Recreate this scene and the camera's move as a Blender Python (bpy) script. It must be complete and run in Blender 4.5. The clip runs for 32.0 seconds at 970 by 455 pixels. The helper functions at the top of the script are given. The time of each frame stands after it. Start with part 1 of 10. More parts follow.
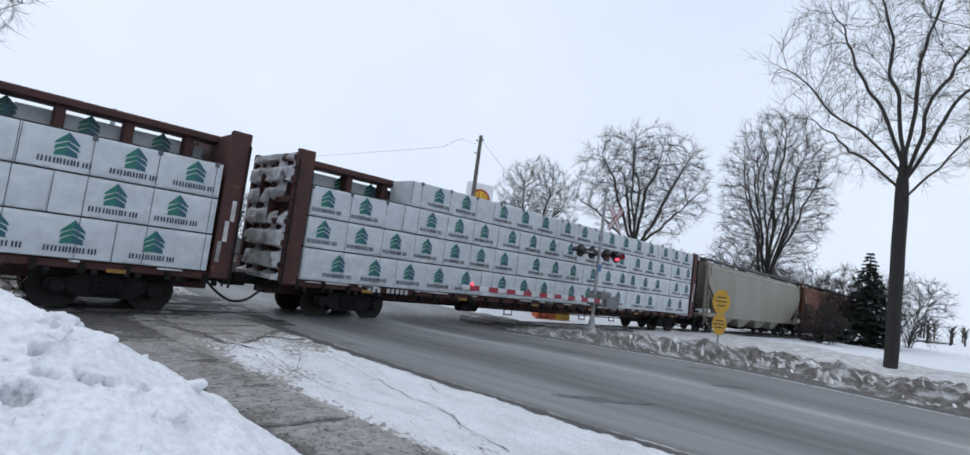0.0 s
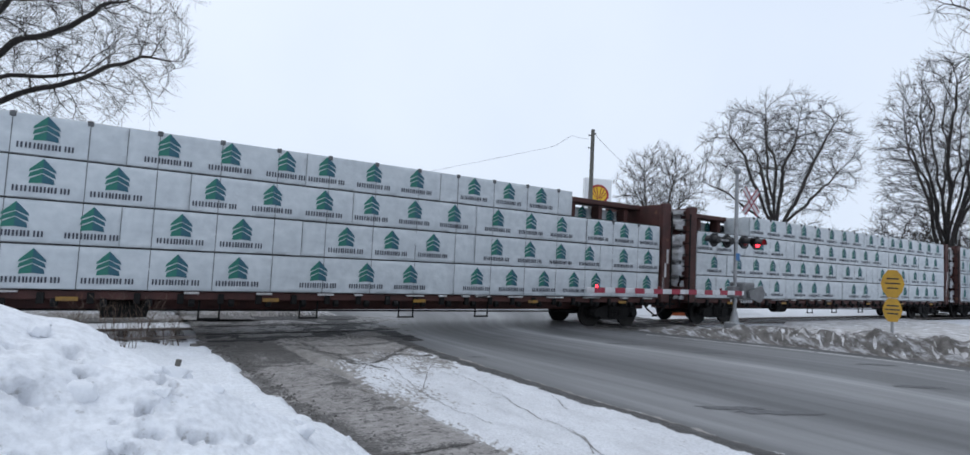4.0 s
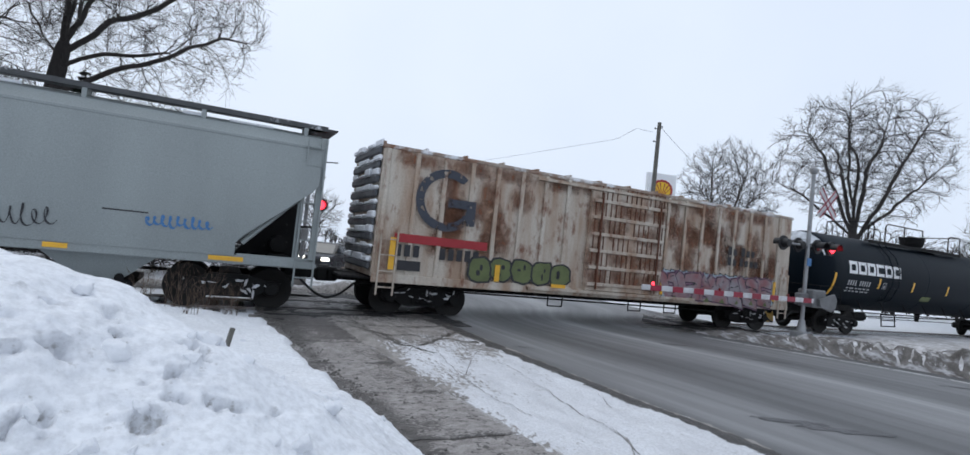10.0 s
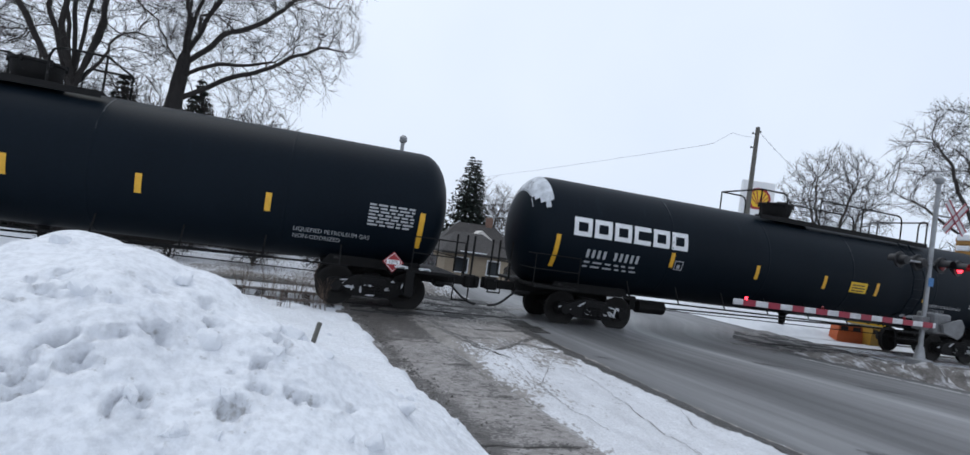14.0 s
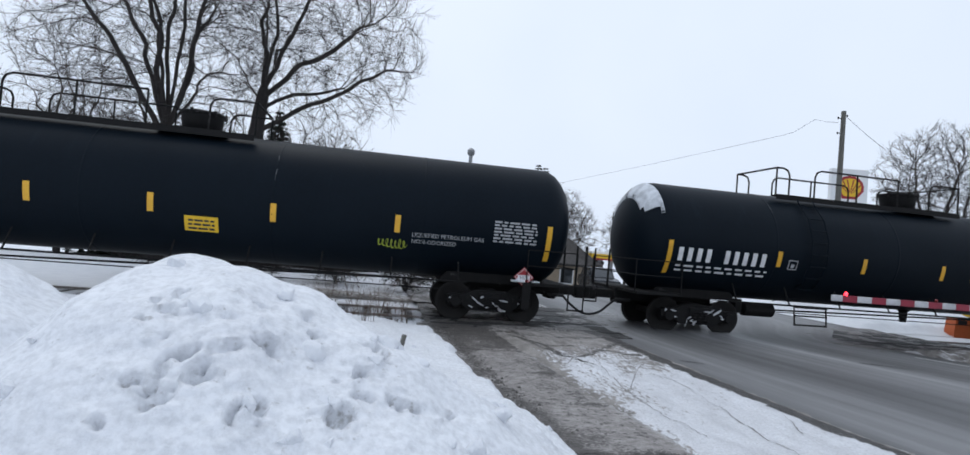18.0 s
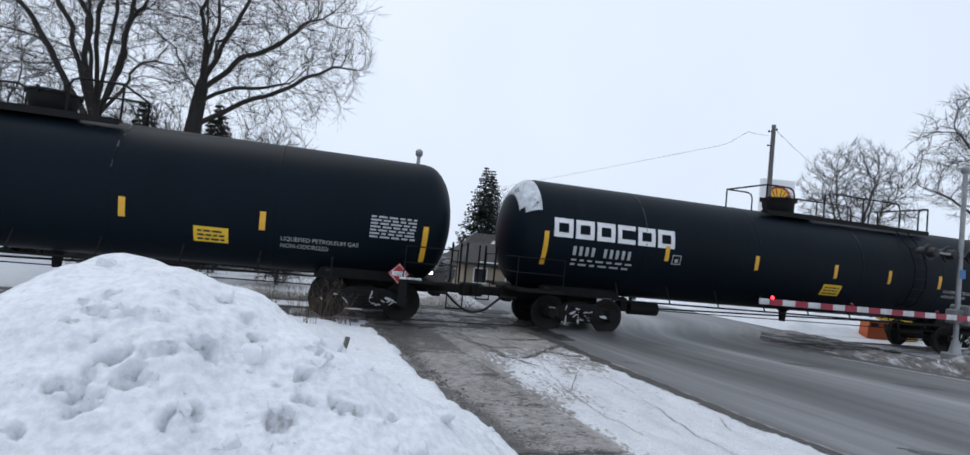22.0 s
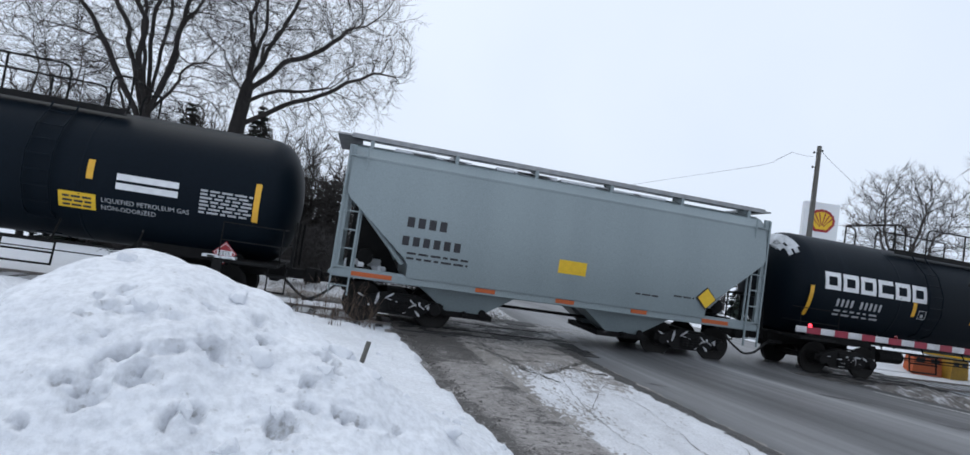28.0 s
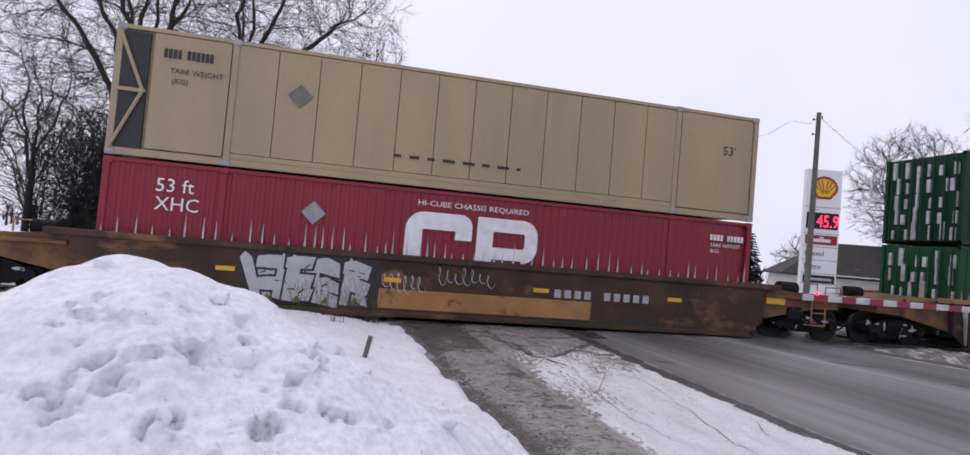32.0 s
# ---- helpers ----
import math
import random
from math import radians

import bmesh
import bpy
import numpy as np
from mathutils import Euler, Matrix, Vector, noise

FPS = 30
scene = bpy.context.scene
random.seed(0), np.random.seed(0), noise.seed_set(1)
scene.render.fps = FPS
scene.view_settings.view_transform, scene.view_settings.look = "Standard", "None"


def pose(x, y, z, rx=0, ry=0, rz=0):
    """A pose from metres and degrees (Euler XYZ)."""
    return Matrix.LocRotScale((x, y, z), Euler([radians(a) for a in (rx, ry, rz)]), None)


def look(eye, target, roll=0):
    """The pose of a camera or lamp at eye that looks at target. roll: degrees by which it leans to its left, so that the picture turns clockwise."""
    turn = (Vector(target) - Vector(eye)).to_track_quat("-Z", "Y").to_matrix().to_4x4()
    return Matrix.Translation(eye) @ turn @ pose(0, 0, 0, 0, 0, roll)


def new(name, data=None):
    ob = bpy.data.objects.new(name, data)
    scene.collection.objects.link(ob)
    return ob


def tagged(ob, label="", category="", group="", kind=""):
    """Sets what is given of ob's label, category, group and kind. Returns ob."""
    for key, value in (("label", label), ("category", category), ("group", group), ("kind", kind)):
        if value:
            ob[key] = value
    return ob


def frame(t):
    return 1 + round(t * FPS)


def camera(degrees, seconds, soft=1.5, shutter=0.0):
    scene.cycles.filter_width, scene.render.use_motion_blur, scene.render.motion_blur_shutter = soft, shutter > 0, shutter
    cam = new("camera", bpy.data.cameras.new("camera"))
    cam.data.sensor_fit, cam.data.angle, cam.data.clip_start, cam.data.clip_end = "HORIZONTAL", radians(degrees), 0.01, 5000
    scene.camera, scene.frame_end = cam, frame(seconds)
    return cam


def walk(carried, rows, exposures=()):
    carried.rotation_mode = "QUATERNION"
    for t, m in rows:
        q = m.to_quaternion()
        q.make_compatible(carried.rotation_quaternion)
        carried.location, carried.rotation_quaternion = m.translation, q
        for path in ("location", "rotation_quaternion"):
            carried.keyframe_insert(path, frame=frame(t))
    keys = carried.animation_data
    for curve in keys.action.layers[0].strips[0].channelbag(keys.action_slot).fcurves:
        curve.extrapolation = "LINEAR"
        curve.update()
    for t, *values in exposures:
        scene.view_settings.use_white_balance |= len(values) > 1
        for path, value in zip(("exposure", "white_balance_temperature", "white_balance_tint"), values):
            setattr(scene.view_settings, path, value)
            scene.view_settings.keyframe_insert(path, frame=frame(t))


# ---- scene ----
import collections
cam = camera(82.52, 32.0)
# seconds, eye, target, roll
PATH = [
    (0, (-0.524, -0.339, 1.843), (6.447, 6.783, 2.671), 7.43),
    (0.5, (-0.414, -0.455, 1.869), (5.819, 7.306, 2.832), 4.48),
    (1, (-0.341, -0.299, 1.894), (6.121, 7.287, 2.727), 2.23),
    (1.5, (-0.331, -0.131, 1.902), (5.695, 7.839, 2.294), 3.46),
    (2, (-0.273, -0.039, 1.813), (5.852, 7.810, 2.758), 2.10),
    (2.5, (-0.127, -0.016, 1.885), (5.283, 8.374, 2.468), 1.93),
    (3, (-0.082, -0.183, 1.932), (4.916, 8.465, 2.416), 1.69),
    (3.5, (-0.163, -0.087, 1.977), (5.274, 8.278, 2.653), 1.91),
    (5.5, (-0.129, -0.074, 1.989), (4.229, 8.919, 2.355), 7.72),
    (6, (-0.126, -0.044, 1.945), (5.233, 8.384, 2.443), 6.46),
    (6.5, (-0.086, -0.018, 1.943), (5.819, 8.042, 2.341), 6.57),
    (7, (0.065, -0.107, 1.990), (5.390, 8.349, 2.378), 6.41),
    (7.5, (0.118, -0.083, 1.965), (4.656, 8.794, 2.746), 5.21),
    (8, (0.088, -0.105, 1.972), (5.263, 8.448, 2.255), 7.18),
    (8.5, (0.050, -0.005, 1.978), (4.521, 8.939, 1.896), 7.45),
    (9, (0.094, -0.027, 1.978), (4.156, 9.109, 2.127), 5.93),
    (9.5, (0.103, -0.029, 1.989), (3.990, 9.176, 2.378), 6.21),
    (10, (0.024, 0.011, 1.957), (4.396, 8.997, 2.339), 6.02),
    (10.5, (-0.019, -0.009, 1.966), (4.400, 8.961, 1.929), 6.86),
    (11, (0.025, -0.018, 1.959), (4.371, 8.987, 1.831), 4.93),
    (11.5, (0.091, -0.014, 1.958), (3.669, 9.324, 1.880), 4.99),
    (12, (0.103, 0.014, 1.964), (3.246, 9.506, 2.096), 5.53),
    (12.5, (0.105, 0.006, 1.962), (3.183, 9.518, 2.174), 5.42),
    (13, (0.107, 0.027, 1.961), (3.440, 9.453, 2.124), 5.24),
    (13.5, (0.075, 0.071, 1.971), (3.057, 9.611, 2.266), 8.02),
    (15.5, (0.092, 0.009, 1.926), (2.936, 9.594, 2.101), 6.08),
    (16, (0.114, -0.019, 1.938), (2.516, 9.678, 2.380), 4.47),
    (16.5, (0.101, -0.022, 1.926), (2.454, 9.693, 2.230), 4.34),
    (17, (0.114, 0.036, 1.934), (2.115, 9.827, 2.279), 5.06),
    (17.5, (0.078, 0.076, 1.930), (1.981, 9.881, 2.419), 4.41),
    (18, (-0.016, 0.103, 1.919), (1.756, 9.939, 2.242), 4.85),
    (18.5, (0.013, 0.057, 1.921), (1.985, 9.860, 2.090), 3.56),
    (19, (0.057, 0.028, 1.947), (2.042, 9.814, 2.488), 3.93),
    (19.5, (0.051, 0.016, 1.928), (1.436, 9.901, 2.538), 4.66),
    (20, (0.046, 0.015, 1.938), (1.029, 9.937, 2.696), 4.15),
    (20.5, (0.048, 0.005, 1.942), (0.992, 9.930, 2.728), 5.47),
    (21, (0.055, 0.057, 1.944), (1.397, 9.945, 2.583), 6.04),
    (21.5, (0.014, 0.052, 1.943), (2.051, 9.820, 2.608), 5.15),
    (22, (-0.022, 0.054, 1.933), (2.674, 9.674, 2.372), 5.62),
    (22.5, (0.022, 0.089, 1.936), (3.600, 9.406, 2.556), 7.09),
    (23, (0.244, 0.190, 1.970), (3.317, 9.687, 2.560), 9.27),
    (23.5, (0.137, 0.098, 1.994), (1.876, 9.909, 2.841), 6.11),
    (24, (0.172, 0.067, 1.999), (1.145, 10.007, 2.501), 5.97),
    (24.5, (0.168, 0.052, 2.010), (1.455, 9.944, 2.710), 6.76),
    (26.5, (-0.068, 0.068, 2.019), (2.729, 9.658, 2.482), 7.26),
    (27, (-0.044, 0.085, 1.975), (3.428, 9.462, 2.152), 8.70),
    (27.5, (0.031, 0.103, 1.965), (2.784, 9.712, 2.254), 8.10),
    (28, (0.085, 0.107, 1.965), (2.190, 9.868, 2.502), 8.45),
    (28.5, (0.036, 0.044, 1.960), (2.160, 9.797, 2.574), 8.00),
    (29, (-0.016, 0.024, 1.970), (2.443, 9.694, 2.636), 6.67),
    (29.5, (-0.105, 0.061, 1.959), (2.314, 9.739, 2.670), 6.27),
    (30, (-0.103, 0.073, 1.955), (2.705, 9.653, 2.535), 8.01),
    (30.5, (0.043, 0.151, 1.958), (2.482, 9.818, 2.734), 6.03),
    (31, (0.216, 0.152, 1.972), (2.190, 9.927, 2.709), 7.08),
    (31.5, (0.248, 0.174, 1.940), (2.325, 9.949, 2.302), 6.43),
    (32, (0.221, 0.186, 1.953), (2.288, 9.965, 2.276), 4.96),
]
# the camera warms its picture while the coloured containers pass
walk(cam, [(t, look(e, a, r)) for t, e, a, r in PATH],
     [(0, 0, 6500, 10), (30.2, 0, 6500, 10), (31, 0, 6750, 12), (31.5, 0, 6880, 23), (32, 0, 6900, 25)])


# ---- light: a bright overcast winter sky ----
world = bpy.data.worlds.new("overcast_sky")
scene.world = world
world.use_nodes = True
wn, wl = world.node_tree.nodes, world.node_tree.links
wn.clear()
sky = wn.new("ShaderNodeTexSky")
sky.sky_type, sky.sun_disc = "NISHITA", False
sky.sun_elevation, sky.sun_rotation = radians(61), radians(-32)
sky.dust_density, sky.air_density = 6.0, 1.2
coord = wn.new("ShaderNodeTexCoord")
cloud = wn.new("ShaderNodeTexNoise")
cloud.inputs["Scale"].default_value, cloud.inputs["Detail"].default_value = 1.6, 4.0
ramp = wn.new("ShaderNodeValToRGB")
ramp.color_ramp.elements[0].color = (7.72, 8.8, 10.5, 1)
ramp.color_ramp.elements[1].color = (8.7, 9.66, 11.15, 1)
ramp.color_ramp.elements[0].position, ramp.color_ramp.elements[1].position = 0.3, 0.7
mixc = wn.new("ShaderNodeMixRGB")
mixc.inputs[0].default_value = 0.93
bgd = wn.new("ShaderNodeBackground")
bgd.inputs["Strength"].default_value = 0.098
wout = wn.new("ShaderNodeOutputWorld")
wl.new(coord.outputs["Generated"], cloud.inputs["Vector"])
wl.new(cloud.outputs["Fac"], ramp.inputs["Fac"])
wl.new(sky.outputs["Color"], mixc.inputs[1])
wl.new(ramp.outputs["Color"], mixc.inputs[2])
wl.new(mixc.outputs["Color"], bgd.inputs["Color"])
wl.new(bgd.outputs["Background"], wout.inputs["Surface"])
sun = new("sun", bpy.data.lights.new("sun", "SUN"))
sun.data.energy, sun.data.angle, sun.data.color = 0.5, radians(35), (0.97, 0.99, 0.96)
sun.matrix_world = look((-14, 22, 48), (0, 0, 0))


# ---- materials ----
def mat(name, base, rough=0.6, metal=0.0, dark=None, amount=0.35, scale=2.0, fine=40.0, bump=0.08,
        stretch=(1, 1, 1), wear=None, wear_amount=0.0, wear_scale=1.2, wear_stretch=(1, 1, 1), emit=0.0, spec=0.5, edge=0.08):
    """A node material: base mottled towards dark, with patches of wear and a fine relief."""
    m = bpy.data.materials.new(name)
    m.use_nodes = True
    n, l = m.node_tree.nodes, m.node_tree.links
    b = n["Principled BSDF"]
    b.inputs["Roughness"].default_value, b.inputs["Metallic"].default_value = rough, metal
    b.inputs["Specular IOR Level"].default_value = spec
    tc = n.new("ShaderNodeTexCoord")
    mp = n.new("ShaderNodeMapping")
    mp.inputs["Scale"].default_value = stretch
    l.new(tc.outputs["Object"], mp.inputs["Vector"])
    n1 = n.new("ShaderNodeTexNoise")
    n1.inputs["Scale"].default_value, n1.inputs["Detail"].default_value = scale, 6.0
    l.new(mp.outputs["Vector"], n1.inputs["Vector"])
    n2 = n.new("ShaderNodeTexNoise")
    n2.inputs["Scale"].default_value, n2.inputs["Detail"].default_value = fine, 3.0
    l.new(tc.outputs["Object"], n2.inputs["Vector"])
    dark = dark or tuple(c * 0.6 for c in base)
    r = n.new("ShaderNodeMapRange")
    r.inputs["From Min"].default_value, r.inputs["From Max"].default_value = 0.35, 0.65
    r.inputs["To Max"].default_value = amount
    l.new(n1.outputs["Fac"], r.inputs["Value"])
    mx = n.new("ShaderNodeMixRGB")
    mx.inputs[1].default_value, mx.inputs[2].default_value = (*base, 1), (*dark, 1)
    l.new(r.outputs["Result"], mx.inputs[0])
    m2 = n.new("ShaderNodeMixRGB")
    m2.blend_type, m2.inputs[0].default_value = "OVERLAY", 0.25
    l.new(mx.outputs["Color"], m2.inputs[1])
    l.new(n2.outputs["Fac"], m2.inputs[2])
    col = m2
    if wear:
        mw = n.new("ShaderNodeMapping")
        mw.inputs["Scale"].default_value, mw.inputs["Location"].default_value = wear_stretch, (3.1, 1.7, 5.3)
        l.new(tc.outputs["Object"], mw.inputs["Vector"])
        n3 = n.new("ShaderNodeTexNoise")
        n3.inputs["Scale"].default_value, n3.inputs["Detail"].default_value, n3.inputs["Roughness"].default_value = wear_scale, 8.0, 0.65
        l.new(mw.outputs["Vector"], n3.inputs["Vector"])
        rw = n.new("ShaderNodeMapRange")
        rw.inputs["From Min"].default_value = 0.72 - 0.5 * wear_amount
        rw.inputs["From Max"].default_value = 0.72 - 0.5 * wear_amount + edge
        l.new(n3.outputs["Fac"], rw.inputs["Value"])
        m3 = n.new("ShaderNodeMixRGB")
        m3.inputs[2].default_value = (*wear, 1)
        l.new(rw.outputs["Result"], m3.inputs[0])
        l.new(col.outputs["Color"], m3.inputs[1])
        col = m3
    l.new(col.outputs["Color"], b.inputs["Base Color"])
    if bump:
        bp = n.new("ShaderNodeBump")
        bp.inputs["Strength"].default_value, bp.inputs["Distance"].default_value = bump * 4, 0.02
        ad = n.new("ShaderNodeMath")
        l.new(n1.outputs["Fac"], ad.inputs[0])
        l.new(n2.outputs["Fac"], ad.inputs[1])
        l.new(ad.outputs["Value"], bp.inputs["Height"])
        l.new(bp.outputs["Normal"], b.inputs["Normal"])
    if emit:
        b.inputs["Emission Color"].default_value, b.inputs["Emission Strength"].default_value = (*base, 1), emit
    return m


SNOW = mat("snow", (0.74, 0.755, 0.785), 0.6, dark=(0.62, 0.64, 0.68), amount=0.5, scale=2.6, fine=14, bump=0.12,
           wear=(0.5, 0.5, 0.51), wear_amount=0.13, wear_scale=3.0, edge=0.16)
DIRT = mat("gravelly_dirt", (0.2, 0.186, 0.174), 0.8, dark=(0.09, 0.081, 0.075), amount=0.9, scale=5, fine=30, bump=0.6,
           wear=(0.62, 0.62, 0.64), wear_amount=0.46, wear_scale=3.0, wear_stretch=(2, 0.6, 1), edge=0.2)
TYRE_MARK = mat("grey_tyre_slush", (0.34, 0.33, 0.33), 0.5, dark=(0.16, 0.15, 0.145), amount=0.9, scale=7, bump=0.25)
SNOW_DIRTY = mat("dirty_snow", (0.6, 0.59, 0.6), 0.6, dark=(0.26, 0.24, 0.22), amount=0.75, scale=2.6, fine=18, bump=0.4,
                 wear=(0.8, 0.81, 0.84), wear_amount=0.35, wear_scale=2.4, edge=0.12)
ASPHALT_WORN = mat("worn_asphalt", (0.06, 0.06, 0.063), 0.5, dark=(0.11, 0.11, 0.115), amount=0.9, scale=5, fine=50, bump=0.2)
ASPHALT_WET = mat("wet_asphalt", (0.036, 0.035, 0.035), 0.6, spec=0.25, dark=(0.02, 0.02, 0.02), amount=0.7, scale=2.5, fine=30, bump=0.3,
                  wear=(0.15, 0.14, 0.132), wear_amount=0.26, wear_scale=1.6, edge=0.2)
CONCRETE = mat("wet_concrete", (0.25, 0.228, 0.214), 0.6, dark=(0.15, 0.135, 0.125), amount=0.85, scale=3.2, fine=22, bump=0.4)
WET_SLUSH = mat("dark_wet_slush", (0.11, 0.1, 0.092), 0.4, dark=(0.05, 0.045, 0.041), amount=0.9, scale=4.5, fine=24, bump=0.45,
                wear=(0.3, 0.285, 0.272), wear_amount=0.36, wear_scale=5.0, edge=0.18)
BALLAST = mat("ballast", (0.07, 0.06, 0.054), 0.9, dark=(0.025, 0.022, 0.02), amount=0.9, scale=9, fine=40, bump=0.6,
              wear=(0.7, 0.72, 0.75), wear_amount=0.16, wear_scale=1.0, edge=0.1)
TIE = mat("creosoted_tie", (0.05, 0.04, 0.035), 0.8, amount=0.6, scale=6, bump=0.3)
RAIL = mat("worn_rail", (0.3, 0.28, 0.27), 0.35, 0.9, dark=(0.15, 0.1, 0.07), amount=0.5, scale=3)
CAR_BLACK = mat("tank_black", (0.003, 0.0066, 0.0112), 0.5, spec=0.09, dark=(0.0046, 0.0092, 0.0148), amount=0.5, scale=0.8, fine=16, bump=0.02,
                stretch=(1, 1, 0.35), wear=(0.008, 0.0145, 0.0215), wear_amount=0.2, wear_scale=1.1, wear_stretch=(2.2, 1, 0.25), edge=0.24)
FROST = mat("thin_frost", (0.07, 0.078, 0.088), 0.6, dark=(0.02, 0.024, 0.03), amount=0.9, scale=9, bump=0)
UNDER = mat("grimy_steel", (0.008, 0.008, 0.0085), 0.75, 0.0, spec=0.2, dark=(0.013, 0.012, 0.0115), amount=0.6, scale=4, bump=0.15,
            wear=(0.075, 0.073, 0.072), wear_amount=0.2, wear_scale=3)
UNDER_GREY = mat("weathered_steel", (0.17, 0.155, 0.125), 0.6, amount=0.5, scale=6, bump=0.05)
WHEEL = mat("wheel_steel", (0.01, 0.0095, 0.0095), 0.6, 0.0, spec=0.2, dark=(0.017, 0.015, 0.0135), amount=0.6, scale=5)
WHITE = mat("white_stencil", (0.78, 0.79, 0.8), 0.6, dark=(0.5, 0.5, 0.52), amount=0.4, scale=5, bump=0)
GREY_INK = mat("grey_stencil", (0.42, 0.43, 0.45), 0.6, amount=0.4, scale=7, bump=0)
SOOT = mat("faded_black_spray", (0.05, 0.05, 0.055), 0.7, dark=(0.09, 0.095, 0.1), amount=0.8, scale=5, bump=0)
BLACK_INK = mat("black_stencil", (0.025, 0.025, 0.03), 0.6, amount=0.4, scale=5, bump=0)
YELLOW = mat("yellow_reflector", (0.78, 0.42, 0.03), 0.4, amount=0.3, scale=5, bump=0)
YELLOW_SIGN = mat("yellow_placard", (0.8, 0.5, 0.02), 0.5, amount=0.25, scale=6, bump=0)
RED = mat("red_paint", (0.34, 0.018, 0.026), 0.5, amount=0.3, scale=4, bump=0)
NAME_RED = mat("dark_red_name_paint", (0.24, 0.013, 0.03), 0.55, amount=0.4, scale=4, bump=0)
WHITE_PAINT = mat("white_paint", (0.76, 0.76, 0.75), 0.5, dark=(0.5, 0.49, 0.47), amount=0.4, scale=3, bump=0.02)
DULL_YELLOW = mat("grimy_yellow_reflector", (0.3, 0.16, 0.02), 0.6, dark=(0.14, 0.08, 0.03), amount=0.8, scale=6, bump=0)
ARM_RED = mat("dark_red_sheeting", (0.3, 0.014, 0.04), 0.45, dark=(0.2, 0.012, 0.03), amount=0.5, scale=3, bump=0)
ARM_WHITE = mat("soiled_white_sheeting", (0.6, 0.6, 0.62), 0.5, dark=(0.36, 0.36, 0.37), amount=0.6, scale=4, bump=0)
PLATE_YELLOW = mat("faded_yellow_plate", (0.52, 0.3, 0.025), 0.6, dark=(0.36, 0.2, 0.03), amount=0.6, scale=4, bump=0.02)
CAKED_SNOW = mat("caked_grey_snow", (0.6, 0.62, 0.65), 0.7, dark=(0.3, 0.29, 0.29), amount=0.8, scale=2.2, fine=16, bump=0.3)
RED_GLOW = mat("red_lamp_lit", (1.0, 0.03, 0.05), 0.3, emit=5.0, bump=0)
RED_DARK = mat("red_lamp_unlit", (0.16, 0.01, 0.012), 0.15, bump=0)
HEAD_GLOW = mat("headlamp_lit", (1.0, 0.96, 0.85), 0.3, emit=4.0, bump=0)
PRICE_GLOW = mat("red_digits_lit", (1.0, 0.03, 0.08), 0.3, emit=3.0, bump=0)
GALV = mat("galvanised_steel", (0.33, 0.34, 0.35), 0.5, 0.5, dark=(0.18, 0.18, 0.19), amount=0.5, scale=5, bump=0.03)
GREY_BOX = mat("grey_mechanism_paint", (0.17, 0.175, 0.18), 0.6, dark=(0.09, 0.09, 0.095), amount=0.6, scale=4, bump=0.03)
BLACK_PAINT = mat("black_paint", (0.008, 0.008, 0.01), 0.55, amount=0.4, scale=4, bump=0.02)
WRAP = mat("white_lumber_wrap", (0.5208, 0.558, 0.5813), 0.38, dark=(0.4185, 0.4557, 0.4836), amount=0.7, scale=1.2, fine=4.5, bump=0.22,
           stretch=(0.5, 1, 1.6), wear=(0.46, 0.48, 0.5), wear_amount=0.14, wear_scale=1.6, edge=0.2)
WRAP_SEAM = mat("dark_wood_gap", (0.03, 0.028, 0.026), 0.8, bump=0)
STRAP = mat("dark_grey_strap", (0.1, 0.105, 0.11), 0.6, dark=(0.05, 0.05, 0.055), amount=0.6, scale=3, bump=0)
WORN_NAVY = mat("flaking_navy_paint", (0.03, 0.036, 0.055), 0.6, dark=(0.05, 0.055, 0.07), amount=0.7, scale=5, bump=0)
GREEN_INK = mat("green_print", (0.01, 0.13, 0.1), 0.5, dark=(0.012, 0.17, 0.12), amount=0.6, scale=3, bump=0)
TEAL_INK = mat("teal_print", (0.012, 0.1, 0.13), 0.5, dark=(0.012, 0.06, 0.11), amount=0.7, scale=3, bump=0)
NAVY_INK = mat("navy_print", (0.03, 0.035, 0.055), 0.5, bump=0)
OXIDE = mat("red_oxide_paint", (0.07, 0.021, 0.017), 0.7, dark=(0.034, 0.012, 0.01), amount=0.8, scale=2.2, bump=0.12,
            wear=(0.14, 0.06, 0.036), wear_amount=0.2, wear_scale=3)
RUST_WHITE = mat("rusted_white_paint", (0.53, 0.485, 0.42), 0.65, dark=(0.31, 0.2, 0.13), amount=0.85, scale=1.5, fine=22, bump=0.1,
                 stretch=(1.6, 1, 0.3), wear=(0.17, 0.068, 0.036), wear_amount=0.37, wear_scale=3.0, wear_stretch=(1.2, 1, 0.6), edge=0.16)
RUST = mat("rust", (0.15, 0.06, 0.034), 0.85, dark=(0.075, 0.028, 0.018), amount=0.8, scale=3.5, bump=0.2, stretch=(1.5, 1, 0.6),
           wear=(0.34, 0.27, 0.22), wear_amount=0.34, wear_scale=3.0, wear_stretch=(1.0, 1, 1.6), edge=0.26)
